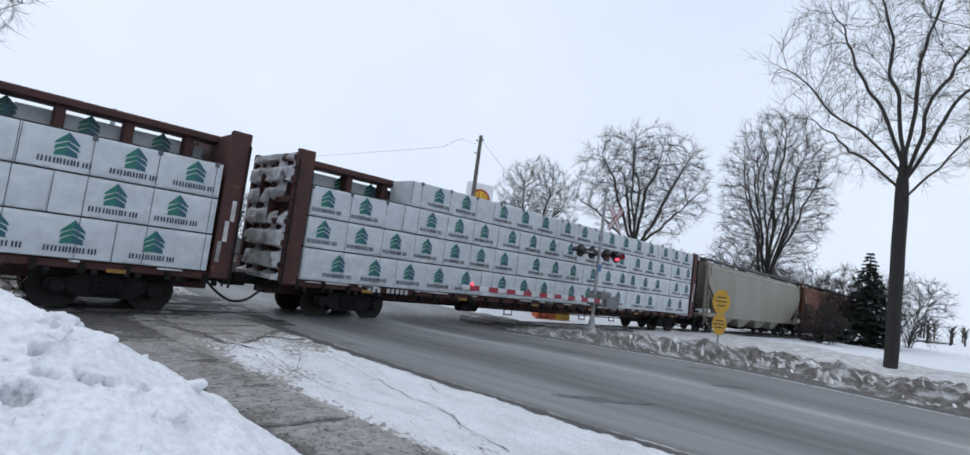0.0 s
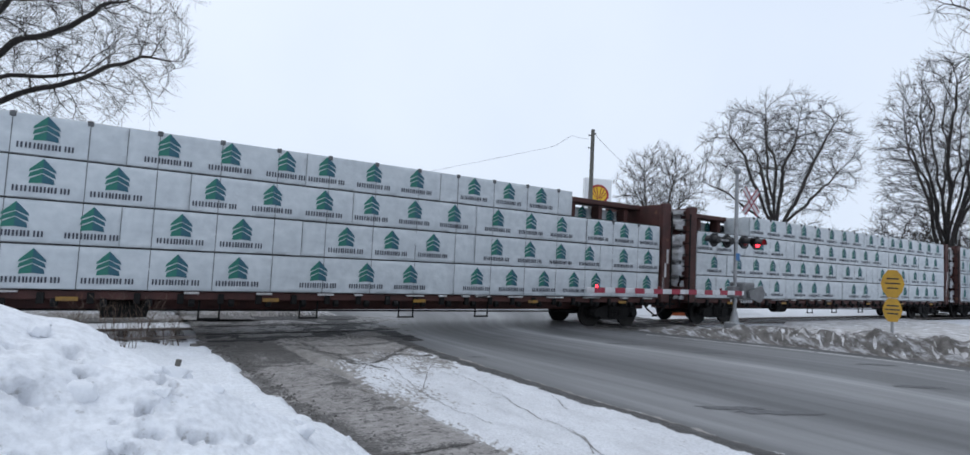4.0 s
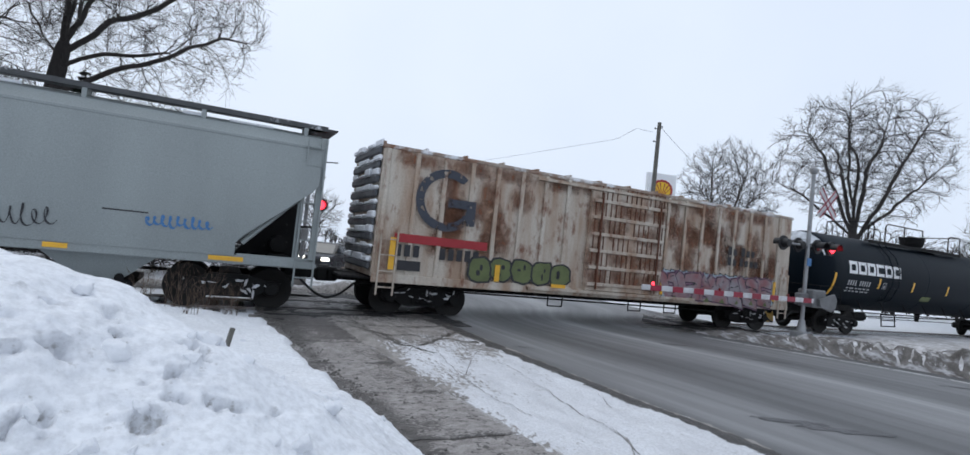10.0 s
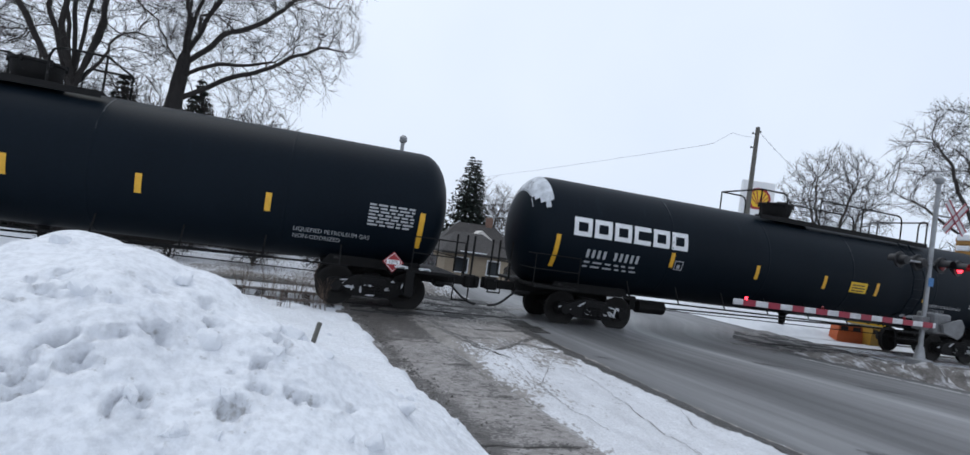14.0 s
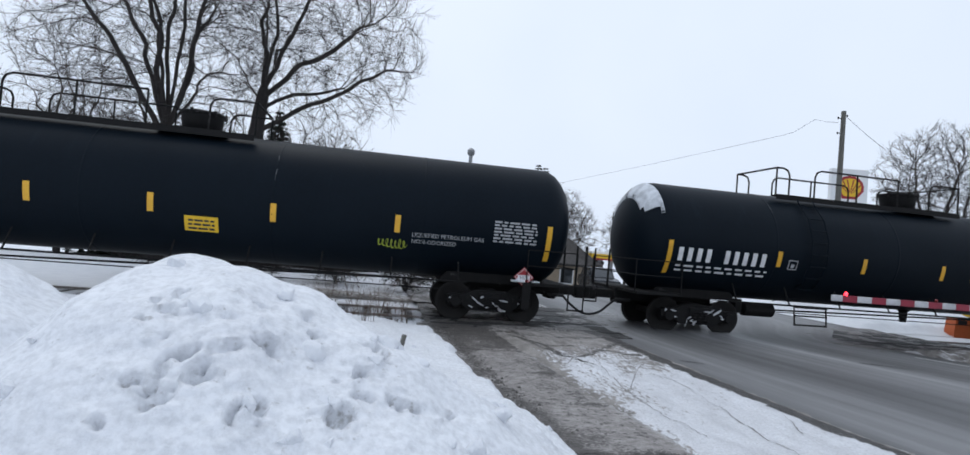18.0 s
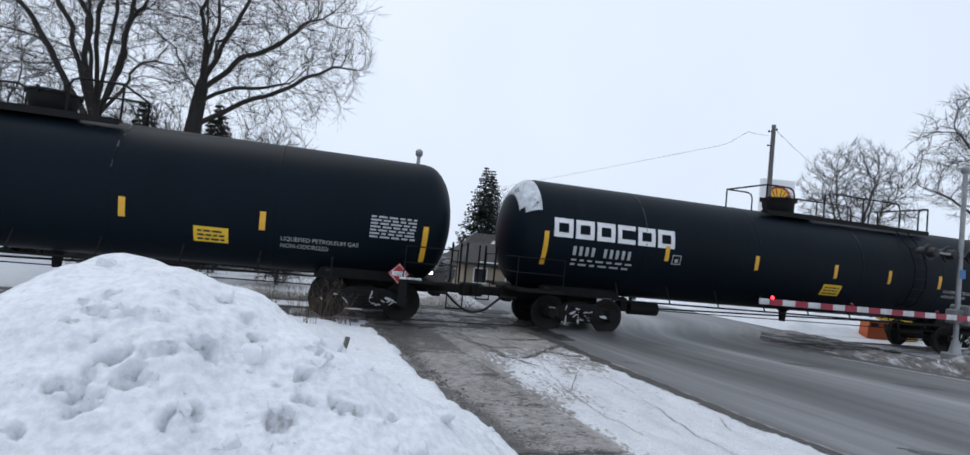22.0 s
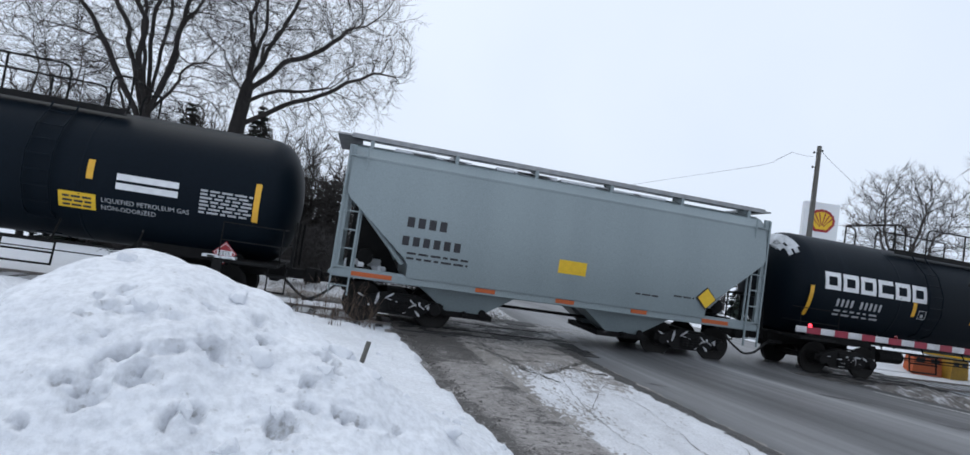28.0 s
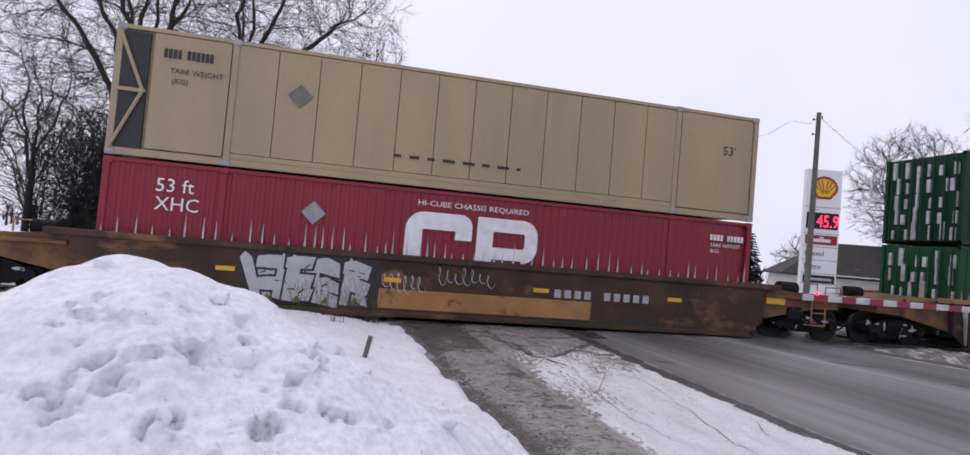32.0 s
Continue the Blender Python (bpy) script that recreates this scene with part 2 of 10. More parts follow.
TTX_YELLOW = mat("yellow_boxcar_paint", (0.32, 0.164, 0.031), 0.55, dark=(0.225, 0.108, 0.023), amount=0.5, scale=0.9, stretch=(1, 1, 0.4), bump=0.05,
                 wear=(0.2, 0.09, 0.03), wear_amount=0.14, wear_scale=1.6, edge=0.1)
DOOR_BLACK = mat("black_door_paint", (0.008, 0.009, 0.013), 0.5, spec=0.25, dark=(0.014, 0.015, 0.02), amount=0.5, scale=2, bump=0.04)
HOPPER_GREY = mat("grey_hopper_paint", (0.262, 0.29, 0.288), 0.55, dark=(0.205, 0.226, 0.226), amount=0.6, scale=0.7, stretch=(1.2, 1, 0.25), bump=0.04,
                  wear=(0.2, 0.14, 0.1), wear_amount=0.12, wear_scale=1.2, wear_stretch=(2, 1, 0.3), edge=0.12)
HOPPER_BLUE = mat("blue_grey_hopper_paint", (0.25, 0.298, 0.31), 0.4, dark=(0.2, 0.242, 0.255), amount=0.5, scale=0.5, stretch=(1.6, 1, 0.12), bump=0.02)
HOPPER_TAN = mat("tan_hopper_paint", (0.252, 0.2345, 0.196), 0.6, dark=(0.189, 0.168, 0.133), amount=0.6, scale=0.8, stretch=(1, 1, 0.3), bump=0.06,
                 wear=(0.22, 0.12, 0.06), wear_amount=0.16, wear_scale=0.9, edge=0.14)
HOPPER_CREAM = mat("cream_hopper_paint", (0.315, 0.322, 0.283), 0.6, dark=(0.25, 0.248, 0.212), amount=0.6, scale=0.8, stretch=(1, 1, 0.3), bump=0.06,
                   wear=(0.27, 0.15, 0.09), wear_amount=0.15, wear_scale=0.7, edge=0.14)
RUST_STAIN = mat("rust_stain", (0.3, 0.165, 0.09), 0.75, dark=(0.19, 0.095, 0.055), amount=0.9, scale=2.2, stretch=(0.8, 1, 1.4), bump=0.05)


def thin(m, low, high, scale, stretch=(1, 1, 1), fade=False):
    """Lets what lies beneath show through a worn coat; with fade it thins out as the mesh's own "cover_1" falls."""
    n, l = m.node_tree.nodes, m.node_tree.links
    tc, mp, no, ra = n.new("ShaderNodeTexCoord"), n.new("ShaderNodeMapping"), n.new("ShaderNodeTexNoise"), n.new("ShaderNodeMapRange")
    mp.inputs["Scale"].default_value = stretch
    no.inputs["Scale"].default_value, no.inputs["Detail"].default_value, no.inputs["Roughness"].default_value = scale, 8.0, 0.6
    ra.inputs["From Min"].default_value, ra.inputs["From Max"].default_value = low, high
    l.new(tc.outputs["Object"], mp.inputs["Vector"])
    l.new(mp.outputs["Vector"], no.inputs["Vector"])
    value = no.outputs["Fac"]
    if fade:
        at, ad = n.new("ShaderNodeAttribute"), n.new("ShaderNodeMath")
        at.attribute_name = "cover_1"
        ad.operation = "MULTIPLY_ADD"
        ad.inputs[1].default_value = 2.0
        l.new(value, ad.inputs[0])
        l.new(at.outputs["Fac"], ad.inputs[2])
        value = ad.outputs["Value"]
    l.new(value, ra.inputs["Value"])
    l.new(ra.outputs["Result"], n["Principled BSDF"].inputs["Alpha"])


thin(RUST_STAIN, 0.75, 2.9, 2.6, (0.8, 1, 1.3), True)
TANK_SNOW = mat("patchy_crusted_snow", (0.62, 0.65, 0.69), 0.7, dark=(0.35, 0.37, 0.4), amount=0.8, scale=4, fine=20, bump=0.2)
thin(TANK_SNOW, 0.3, 0.42, 2.6)
thin(WORN_NAVY, 0.4, 0.44, 5.0)
RUST_BLOOM = mat("rust_bloom", (0.24, 0.105, 0.055), 0.8, dark=(0.12, 0.046, 0.026), amount=0.9, scale=3.0, stretch=(1.5, 1, 0.5), bump=0.1)
thin(RUST_BLOOM, 1.0, 2.6, 4.0, (1.2, 1, 0.9), True)
ROOF_STAINED = mat("stained_roof_sheet", (0.4, 0.36, 0.31), 0.7, dark=(0.2, 0.1, 0.06), amount=1.0, scale=1.6, fine=20, bump=0.1, stretch=(1, 1, 1),
                   wear=(0.72, 0.73, 0.75), wear_amount=0.42, wear_scale=1.3, wear_stretch=(1, 1, 1), edge=0.1)
SOOTY_END = mat("sooty_end_paint", (0.07, 0.075, 0.085), 0.7, dark=(0.15, 0.15, 0.155), amount=0.7, scale=3, bump=0.1)
DARK_ROOF = mat("dark_roof_walk", (0.075, 0.078, 0.082), 0.6, 0.3, amount=0.5, scale=4, wear=(0.6, 0.62, 0.65), wear_amount=0.16, wear_scale=2)
GREEN_TOP = mat("dark_green_container_paint", (0.0036, 0.044, 0.023), 0.6, spec=0.25, dark=(0.004, 0.03, 0.016), amount=0.5, scale=0.8, stretch=(1, 1, 0.3), bump=0.03)
GREEN_BOX = mat("green_container_paint", (0.004, 0.07, 0.028), 0.6, spec=0.3, dark=(0.0045, 0.046, 0.019), amount=0.5, scale=0.8, stretch=(1, 1, 0.3), bump=0.03)
RED_BOX = mat("red_container_paint", (0.25, 0.0115, 0.026), 0.5, dark=(0.185, 0.0085, 0.018), amount=0.5, scale=0.9, stretch=(1, 1, 0.3), bump=0.03)
TAN_BOX = mat("beige_container_paint", (0.39, 0.3, 0.175), 0.55, dark=(0.2812, 0.228, 0.152), amount=0.6, scale=0.6, stretch=(1.4, 1, 0.2), bump=0.03,
              wear=(0.33, 0.26, 0.17), wear_amount=0.2, wear_scale=1.2, wear_stretch=(1.5, 1, 0.2), edge=0.2)
WELL_BROWN = mat("rusty_well_car_paint", (0.075, 0.036, 0.018), 0.75, dark=(0.03, 0.016, 0.011), amount=0.9, scale=1.1, bump=0.12,
                 wear=(0.21, 0.1, 0.042), wear_amount=0.36, wear_scale=1.3, wear_stretch=(0.7, 1, 1.4), edge=0.14)
STREAKED_TAN = mat("streaked_beige_paint", (0.3, 0.235, 0.15), 0.6, dark=(0.06, 0.04, 0.025), amount=1.0, scale=3.0, stretch=(1, 2.2, 0.12), bump=0.03,
                   wear=(0.03, 0.022, 0.018), wear_amount=0.42, wear_scale=3.2, wear_stretch=(1, 2.0, 0.1), edge=0.08)
PLATFORM_TAN = mat("worn_orange_tan_paint", (0.2, 0.1, 0.035), 0.75, dark=(0.07, 0.035, 0.018), amount=0.9, scale=1.8, bump=0.1,
                   wear=(0.03, 0.02, 0.015), wear_amount=0.34, wear_scale=2.4, edge=0.15)
WELL_DARK = mat("dark_rusty_well_paint", (0.055, 0.024, 0.018), 0.8, dark=(0.02, 0.011, 0.01), amount=0.9, scale=1.6, bump=0.12,
                wear=(0.17, 0.08, 0.03), wear_amount=0.32, wear_scale=2.2, wear_stretch=(1.2, 1, 0.7), edge=0.12)
WELL_YELLOW = mat("faded_yellow_well_paint", (0.42, 0.22, 0.07), 0.7, dark=(0.25, 0.12, 0.05), amount=0.7, scale=1.5, bump=0.08,
                  wear=(0.12, 0.06, 0.035), wear_amount=0.25, wear_scale=2, edge=0.1)
SILVER = mat("silver_spray", (0.47, 0.475, 0.49), 0.5, dark=(0.36, 0.365, 0.38), amount=0.6, scale=4, bump=0)
CYAN = mat("cyan_spray", (0.02, 0.22, 0.3), 0.5, amount=0.4, scale=4, bump=0)
PURPLE = mat("mauve_spray", (0.2, 0.09, 0.17), 0.6, amount=0.5, scale=3, bump=0)
DUSTY = mat("dusty_pink_spray", (0.26, 0.24, 0.26), 0.6, dark=(0.25, 0.1, 0.11), amount=1.0, scale=2.2, bump=0)
PALE_BLUE = mat("pale_blue_spray", (0.33, 0.42, 0.47), 0.6, amount=0.5, scale=3, bump=0)
OLIVE = mat("olive_spray", (0.13, 0.16, 0.06), 0.6, amount=0.6, scale=3, bump=0)
BLUE_SPRAY = mat("blue_spray", (0.05, 0.17, 0.38), 0.6, amount=0.4, scale=4, bump=0)
LIME = mat("lime_spray", (0.3, 0.36, 0.03), 0.6, amount=0.4, scale=4, bump=0)
TEAL = mat("teal_spray", (0.02, 0.24, 0.2), 0.6, amount=0.4, scale=4, bump=0)
ORANGE = mat("orange_paint", (0.5, 0.1, 0.02), 0.5, amount=0.25, scale=4, bump=0.02)
BARK = mat("winter_bark", (0.032, 0.028, 0.027), 0.9, dark=(0.017, 0.015, 0.0145), amount=0.8, scale=6, stretch=(1, 1, 0.3), bump=0.3)
TWIG = mat("bare_twigs", (0.036, 0.031, 0.029), 0.9, dark=(0.022, 0.019, 0.018), amount=0.5, scale=2, bump=0)
NEEDLES = mat("conifer_needles", (0.028, 0.042, 0.034), 0.9, dark=(0.014, 0.021, 0.018), amount=0.8, scale=2, bump=0)
DRY_STEM = mat("dry_weed_stem", (0.1, 0.068, 0.048), 0.9, bump=0)
POLE_WOOD = mat("weathered_pole", (0.15, 0.145, 0.13), 0.85, dark=(0.085, 0.08, 0.07), amount=0.7, scale=3, stretch=(3, 3, 0.2), bump=0.2)
STUCCO = mat("pale_wall", (0.6, 0.58, 0.54), 0.8, amount=0.3, scale=1.5, bump=0.05)
CREAM_WALL = mat("cream_siding", (0.36, 0.29, 0.21), 0.8, amount=0.3, scale=1.5, stretch=(1, 1, 6), bump=0.05)
BRICK_WALL = mat("brown_brick_wall", (0.2, 0.12, 0.09), 0.85, dark=(0.12, 0.07, 0.055), amount=0.7, scale=3, bump=0.1)
ROOF_DARK = mat("dark_shingles", (0.045, 0.04, 0.038), 0.85, dark=(0.025, 0.023, 0.022), amount=0.7, scale=3, bump=0.15,
                wear=(0.7, 0.72, 0.75), wear_amount=0.08, wear_scale=0.7)
GLASS = mat("dark_window_glass", (0.03, 0.035, 0.04), 0.08, amount=0.3, scale=1, bump=0, spec=0.8)
RUBBER = mat("black_rubber", (0.015, 0.015, 0.016), 0.8, bump=0.05)
CAR_SILVER = mat("silver_car_paint", (0.35, 0.36, 0.38), 0.3, 0.5, bump=0)
CAR_DARK = mat("dark_car_paint", (0.03, 0.032, 0.038), 0.25, 0.3, bump=0)
CAR_WHITE = mat("white_car_paint", (0.7, 0.71, 0.72), 0.3, bump=0)
SIGN_WHITE = mat("white_sign_panel", (0.8, 0.81, 0.82), 0.4, amount=0.15, dark=(0.7, 0.71, 0.72), scale=1, bump=0)


def layered(name, layers, rough=0.55, bump=0.5, fine=24.0, grit=None):
    """A ground material: layers of (colour, mottle, noise scale, stretch) laid over one another; each layer after the first
    lies where the mesh's own "cover_n" value, broken up by a noise, passes one half."""
    m = bpy.data.materials.new(name)
    m.use_nodes = True
    n, l = m.node_tree.nodes, m.node_tree.links
    b = n["Principled BSDF"]
    b.inputs["Roughness"].default_value = rough
    tc = n.new("ShaderNodeTexCoord")

    def noise_of(scale, stretch, detail=7.0, shift=0.0):
        mp, no = n.new("ShaderNodeMapping"), n.new("ShaderNodeTexNoise")
        mp.inputs["Scale"].default_value, mp.inputs["Location"].default_value = stretch, (shift, shift * 0.7, 0)
        no.inputs["Scale"].default_value, no.inputs["Detail"].default_value, no.inputs["Roughness"].default_value = scale, detail, 0.62
        l.new(tc.outputs["Object"], mp.inputs["Vector"])
        l.new(mp.outputs["Vector"], no.inputs["Vector"])
        return no.outputs["Fac"]

    def over(below, factor, above):
        mx = n.new("ShaderNodeMixRGB")
        l.new(factor, mx.inputs[0])
        for k, c in ((1, below), (2, above)):
            if isinstance(c, tuple):
                mx.inputs[k].default_value = (*c, 1)
            else:
                l.new(c, mx.inputs[k])
        return mx.outputs["Color"]

    def ramp_of(value, lo, hi, top=1.0):
        r = n.new("ShaderNodeMapRange")
        r.inputs["From Min"].default_value, r.inputs["From Max"].default_value, r.inputs["To Max"].default_value = lo, hi, top
        l.new(value, r.inputs["Value"])
        return r.outputs["Result"]
    colour = None
    for i, (base, mottle, scale, stretch) in enumerate(layers):
        c = over(base, ramp_of(noise_of(scale, stretch, shift=3.0 * i), 0.36, 0.66), mottle)
        c = over(c, ramp_of(noise_of(fine * 1.7, (1, 1, 1), 3.0, 5.0 + i), 0.4, 0.72, 0.45), tuple(0.55 * q for q in mottle))
        if i:
            at = n.new("ShaderNodeAttribute")
            at.attribute_name = "cover_%d" % i
            ad, sub_ = n.new("ShaderNodeMath"), n.new("ShaderNodeMath")
            sub_.operation = "MULTIPLY_ADD"
            sub_.inputs[1].default_value, sub_.inputs[2].default_value = 2.2, -1.1
            l.new(noise_of(scale * 3.6, stretch, 10.0, 11.0 + i), sub_.inputs[0])
            l.new(at.outputs["Fac"], ad.inputs[0])
            l.new(sub_.outputs["Value"], ad.inputs[1])
            colour = over(colour, ramp_of(ad.outputs["Value"], 0.36, 0.62), c)
        else:
            colour = c
    if grit:
        colour = over(colour, ramp_of(noise_of(grit[1], (1, 1, 1), 2.0, 2.0), grit[2], grit[2] + 0.05), grit[0])
    l.new(colour, b.inputs["Base Color"])
    bp, ad = n.new("ShaderNodeBump"), n.new("ShaderNodeMath")
    bp.inputs["Strength"].default_value, bp.inputs["Distance"].default_value = bump, 0.03
    l.new(noise_of(fine, (1, 1, 1), 5.0), ad.inputs[0])
    l.new(noise_of(fine * 0.3, (1, 1, 1), 4.0, 1.0), ad.inputs[1])
    l.new(ad.outputs["Value"], bp.inputs["Height"])
    l.new(bp.outputs["Normal"], b.inputs["Normal"])
    return m


VERGE = layered("trodden_snow", (((0.74, 0.75, 0.78), (0.6, 0.605, 0.63), 3.0, (1.2, 0.5, 1)), ((0.36, 0.335, 0.315), (0.17, 0.155, 0.142), 4.0, (1.4, 0.55, 1)),
                                 ((0.075, 0.07, 0.066), (0.035, 0.032, 0.03), 5.0, (1, 0.4, 1))), 0.55, 0.75, 22.0, ((0.27, 0.26, 0.25), 30.0, 0.7))
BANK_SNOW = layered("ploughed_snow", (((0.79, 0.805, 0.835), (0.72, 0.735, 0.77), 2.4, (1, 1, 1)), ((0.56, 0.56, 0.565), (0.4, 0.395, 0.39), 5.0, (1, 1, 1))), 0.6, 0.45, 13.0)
PAVING = layered("wet_paving", (((0.38, 0.355, 0.34), (0.19, 0.172, 0.162), 7.0, (1, 1.5, 1)), ((0.115, 0.104, 0.097), (0.05, 0.045, 0.041), 6.0, (1, 1.4, 1)),
                                ((0.52, 0.51, 0.51), (0.32, 0.305, 0.295), 6.0, (1, 1, 1))), 0.5, 0.6, 26.0, ((0.06, 0.054, 0.05), 13.0, 0.6))


def salted_road():
    """Asphalt whitened by salt between the wheel tracks; the mesh's UV runs from kerb to kerb."""
    m = bpy.data.materials.new("salted_asphalt")
    m.use_nodes = True
    n, l = m.node_tree.nodes, m.node_tree.links
    b = n["Principled BSDF"]
    tc, uv, sp = n.new("ShaderNodeTexCoord"), n.new("ShaderNodeUVMap"), n.new("ShaderNodeSeparateXYZ")

    def streak(scale, stretch, detail=6.0):
        mp, no = n.new("ShaderNodeMapping"), n.new("ShaderNodeTexNoise")
        mp.inputs["Scale"].default_value = stretch
        no.inputs["Scale"].default_value, no.inputs["Detail"].default_value = scale, detail
        l.new(uv.outputs["UV"], mp.inputs["Vector"])
        l.new(mp.outputs["Vector"], no.inputs["Vector"])
        return no.outputs["Fac"]

    def math_of(kind_, a, k1, k2=0.0):
        q = n.new("ShaderNodeMath")
        q.operation = kind_
        l.new(a, q.inputs[0])
        for k, v in ((1, k1), (2, k2)):
            if isinstance(v, float):
                q.inputs[k].default_value = v
            else:
                l.new(v, q.inputs[k])
        return q.outputs["Value"]
    l.new(uv.outputs["UV"], sp.inputs["Vector"])
    wander = math_of("MULTIPLY_ADD", streak(3.0, (2.0, 0.05, 1)), 0.12, -0.06)
    across = math_of("ADD", sp.outputs["X"], wander)
    ramp = n.new("ShaderNodeValToRGB")
    ramp.color_ramp.interpolation = "EASE"
    stops = ((0.0, 0.1), (0.035, 0.17), (0.1, 0.25), (0.17, 0.2), (0.25, 0.115), (0.33, 0.15), (0.42, 0.215), (0.49, 0.31), (0.55, 0.19), (0.63, 0.13), (0.72, 0.19), (0.82, 0.16), (0.9, 0.21), (1.0, 0.1))
    el = ramp.color_ramp.elements
    while len(el) < len(stops):
        el.new(0.5)
    for e, (p, v) in zip(el, stops):
        e.position, e.color = p, (v * 0.86, v * 0.86, v * 0.875, 1)
    l.new(across, ramp.inputs["Fac"])
    gain = math_of("MULTIPLY_ADD", streak(7.0, (3.2, 0.035, 1), 8.0), 1.5, 0.25)
    gain2 = math_of("MULTIPLY_ADD", streak(26.0, (1.2, 0.12, 1), 6.0), 0.9, 0.55)
    both = math_of("MULTIPLY", gain, gain2)
    mul = n.new("ShaderNodeMixRGB")
    mul.blend_type, mul.inputs[0].default_value = "MULTIPLY", 1.0
    l.new(ramp.outputs["Color"], mul.inputs[1])
    l.new(both, mul.inputs[2])
    l.new(mul.outputs["Color"], b.inputs["Base Color"])
    b.inputs["Roughness"].default_value, b.inputs["Specular IOR Level"].default_value = 0.5, 0.35
    no, bp = n.new("ShaderNodeTexNoise"), n.new("ShaderNodeBump")
    no.inputs["Scale"].default_value, no.inputs["Detail"].default_value = 34.0, 4.0
    bp.inputs["Strength"].default_value, bp.inputs["Distance"].default_value = 0.35, 0.01
    l.new(tc.outputs["Object"], no.inputs["Vector"])
    l.new(no.outputs["Fac"], bp.inputs["Height"])
    l.new(bp.outputs["Normal"], b.inputs["Normal"])
    return m


ROAD = salted_road()


# ---- mesh tools ----
class Mesh:
    """Collects vertices and faces."""

    def __init__(self):
        self.v, self.f = [], []

    def quad(self, *pts):
        n = len(self.v)
        self.v += [tuple(p) for p in pts]
        self.f.append(tuple(range(n, n + len(pts))))
        return self

    def box(self, x0, x1, y0, y1, z0, z1, c=0.0):
        """A block, its edges chamfered by c."""
        lo, hi = (min(x0, x1), min(y0, y1), min(z0, z1)), (max(x0, x1), max(y0, y1), max(z0, z1))
        n = len(self.v)
        if c <= 0:
            for k in range(8):
                self.v.append(tuple((hi if k >> a & 1 else lo)[a] for a in range(3)))
            for q in ((0, 2, 3, 1), (4, 5, 7, 6), (0, 1, 5, 4), (2, 6, 7, 3), (0, 4, 6, 2), (1, 3, 7, 5)):
                self.f.append(tuple(n + i for i in q))
            return self
        for k in range(8):
            for a in range(3):
                p = [(hi[b] - c if k >> b & 1 else lo[b] + c) for b in range(3)]
                p[a] = hi[a] if k >> a & 1 else lo[a]
                self.v.append(tuple(p))
        for a, q in ((2, (0, 2, 3, 1)), (2, (4, 5, 7, 6)), (1, (0, 1, 5, 4)), (1, (2, 6, 7, 3)), (0, (0, 4, 6, 2)), (0, (1, 3, 7, 5))):
            self.f.append(tuple(n + 3 * i + a for i in q))
        for k in range(8):
            for a in range(3):
                j = k | 1 << a
                if j != k:
                    b, d = (a + 1) % 3, (a + 2) % 3
                    self.f.append((n + 3 * k + b, n + 3 * j + b, n + 3 * j + d, n + 3 * k + d))
            self.f.append((n + 3 * k, n + 3 * k + 1, n + 3 * k + 2))
        return self

    def tube(self, a, b, r0, r1=None, n=8, caps=True):
        """A tapered round bar from a to b."""
        r1 = r0 if r1 is None else r1
        a, b = Vector(a), Vector(b)
        d = (b - a).normalized()
        u = d.orthogonal().normalized()
        w = d.cross(u)
        k = len(self.v)
        for p, r in ((a, r0), (b, r1)):
            for i in range(n):
                t = 2 * math.pi * i / n
                self.v.append(tuple(p + u * (r * math.cos(t)) + w * (r * math.sin(t))))
        for i in range(n):
            j = (i + 1) % n
            self.f.append((k + i, k + j, k + n + j, k + n + i))
        if caps:
            self.f.append(tuple(k + i for i in reversed(range(n))))
            self.f.append(tuple(k + n + i for i in range(n)))
        return self

    def path(self, pts, r, n=6):
        for a, b in zip(pts, pts[1:]):
            self.tube(a, b, r, r, n)
        return self

    def lathe(self, prof, n=32, axis="x", at=(0, 0, 0)):
        """A profile of (along, radius) turned about an axis."""
        k = len(self.v)
        for s, r in prof:
            for i in range(n):
                t = 2 * math.pi * i / n
                c, q = r * math.cos(t), r * math.sin(t)
                p = {"x": (s, c, q), "y": (c, s, q), "z": (c, q, s)}[axis]
                self.v.append((p[0] + at[0], p[1] + at[1], p[2] + at[2]))
        for a in range(len(prof) - 1):
            for i in range(n):
                j = (i + 1) % n
                self.f.append((k + a * n + i, k + a * n + j, k + a * n + n + j, k + a * n + n + i))
        self.f.append(tuple(k + i for i in reversed(range(n))))
        self.f.append(tuple(k + (len(prof) - 1) * n + i for i in range(n)))
        return self

    def prism(self, outline, y0, y1):
        """An outline in x and z, drawn out along y."""
        n, m = len(self.v), len(outline)
        self.v += [(x, y0, z) for x, z in outline] + [(x, y1, z) for x, z in outline]
        self.f.append(tuple(range(n, n + m)))
        self.f.append(tuple(reversed(range(n + m, n + 2 * m))))
        for i in range(m):
            j = (i + 1) % m
            self.f.append((n + j, n + i, n + m + i, n + m + j))
        return self

    def grid(self, xs, ys, height):
        n = len(self.v)
        for y in ys:
            for x in xs:
                self.v.append((x, y, height(x, y)))
        w = len(xs)
        for j in range(len(ys) - 1):
            for i in range(w - 1):
                a = n + j * w + i
                self.f.append((a, a + 1, a + w + 1, a + w))
        return self

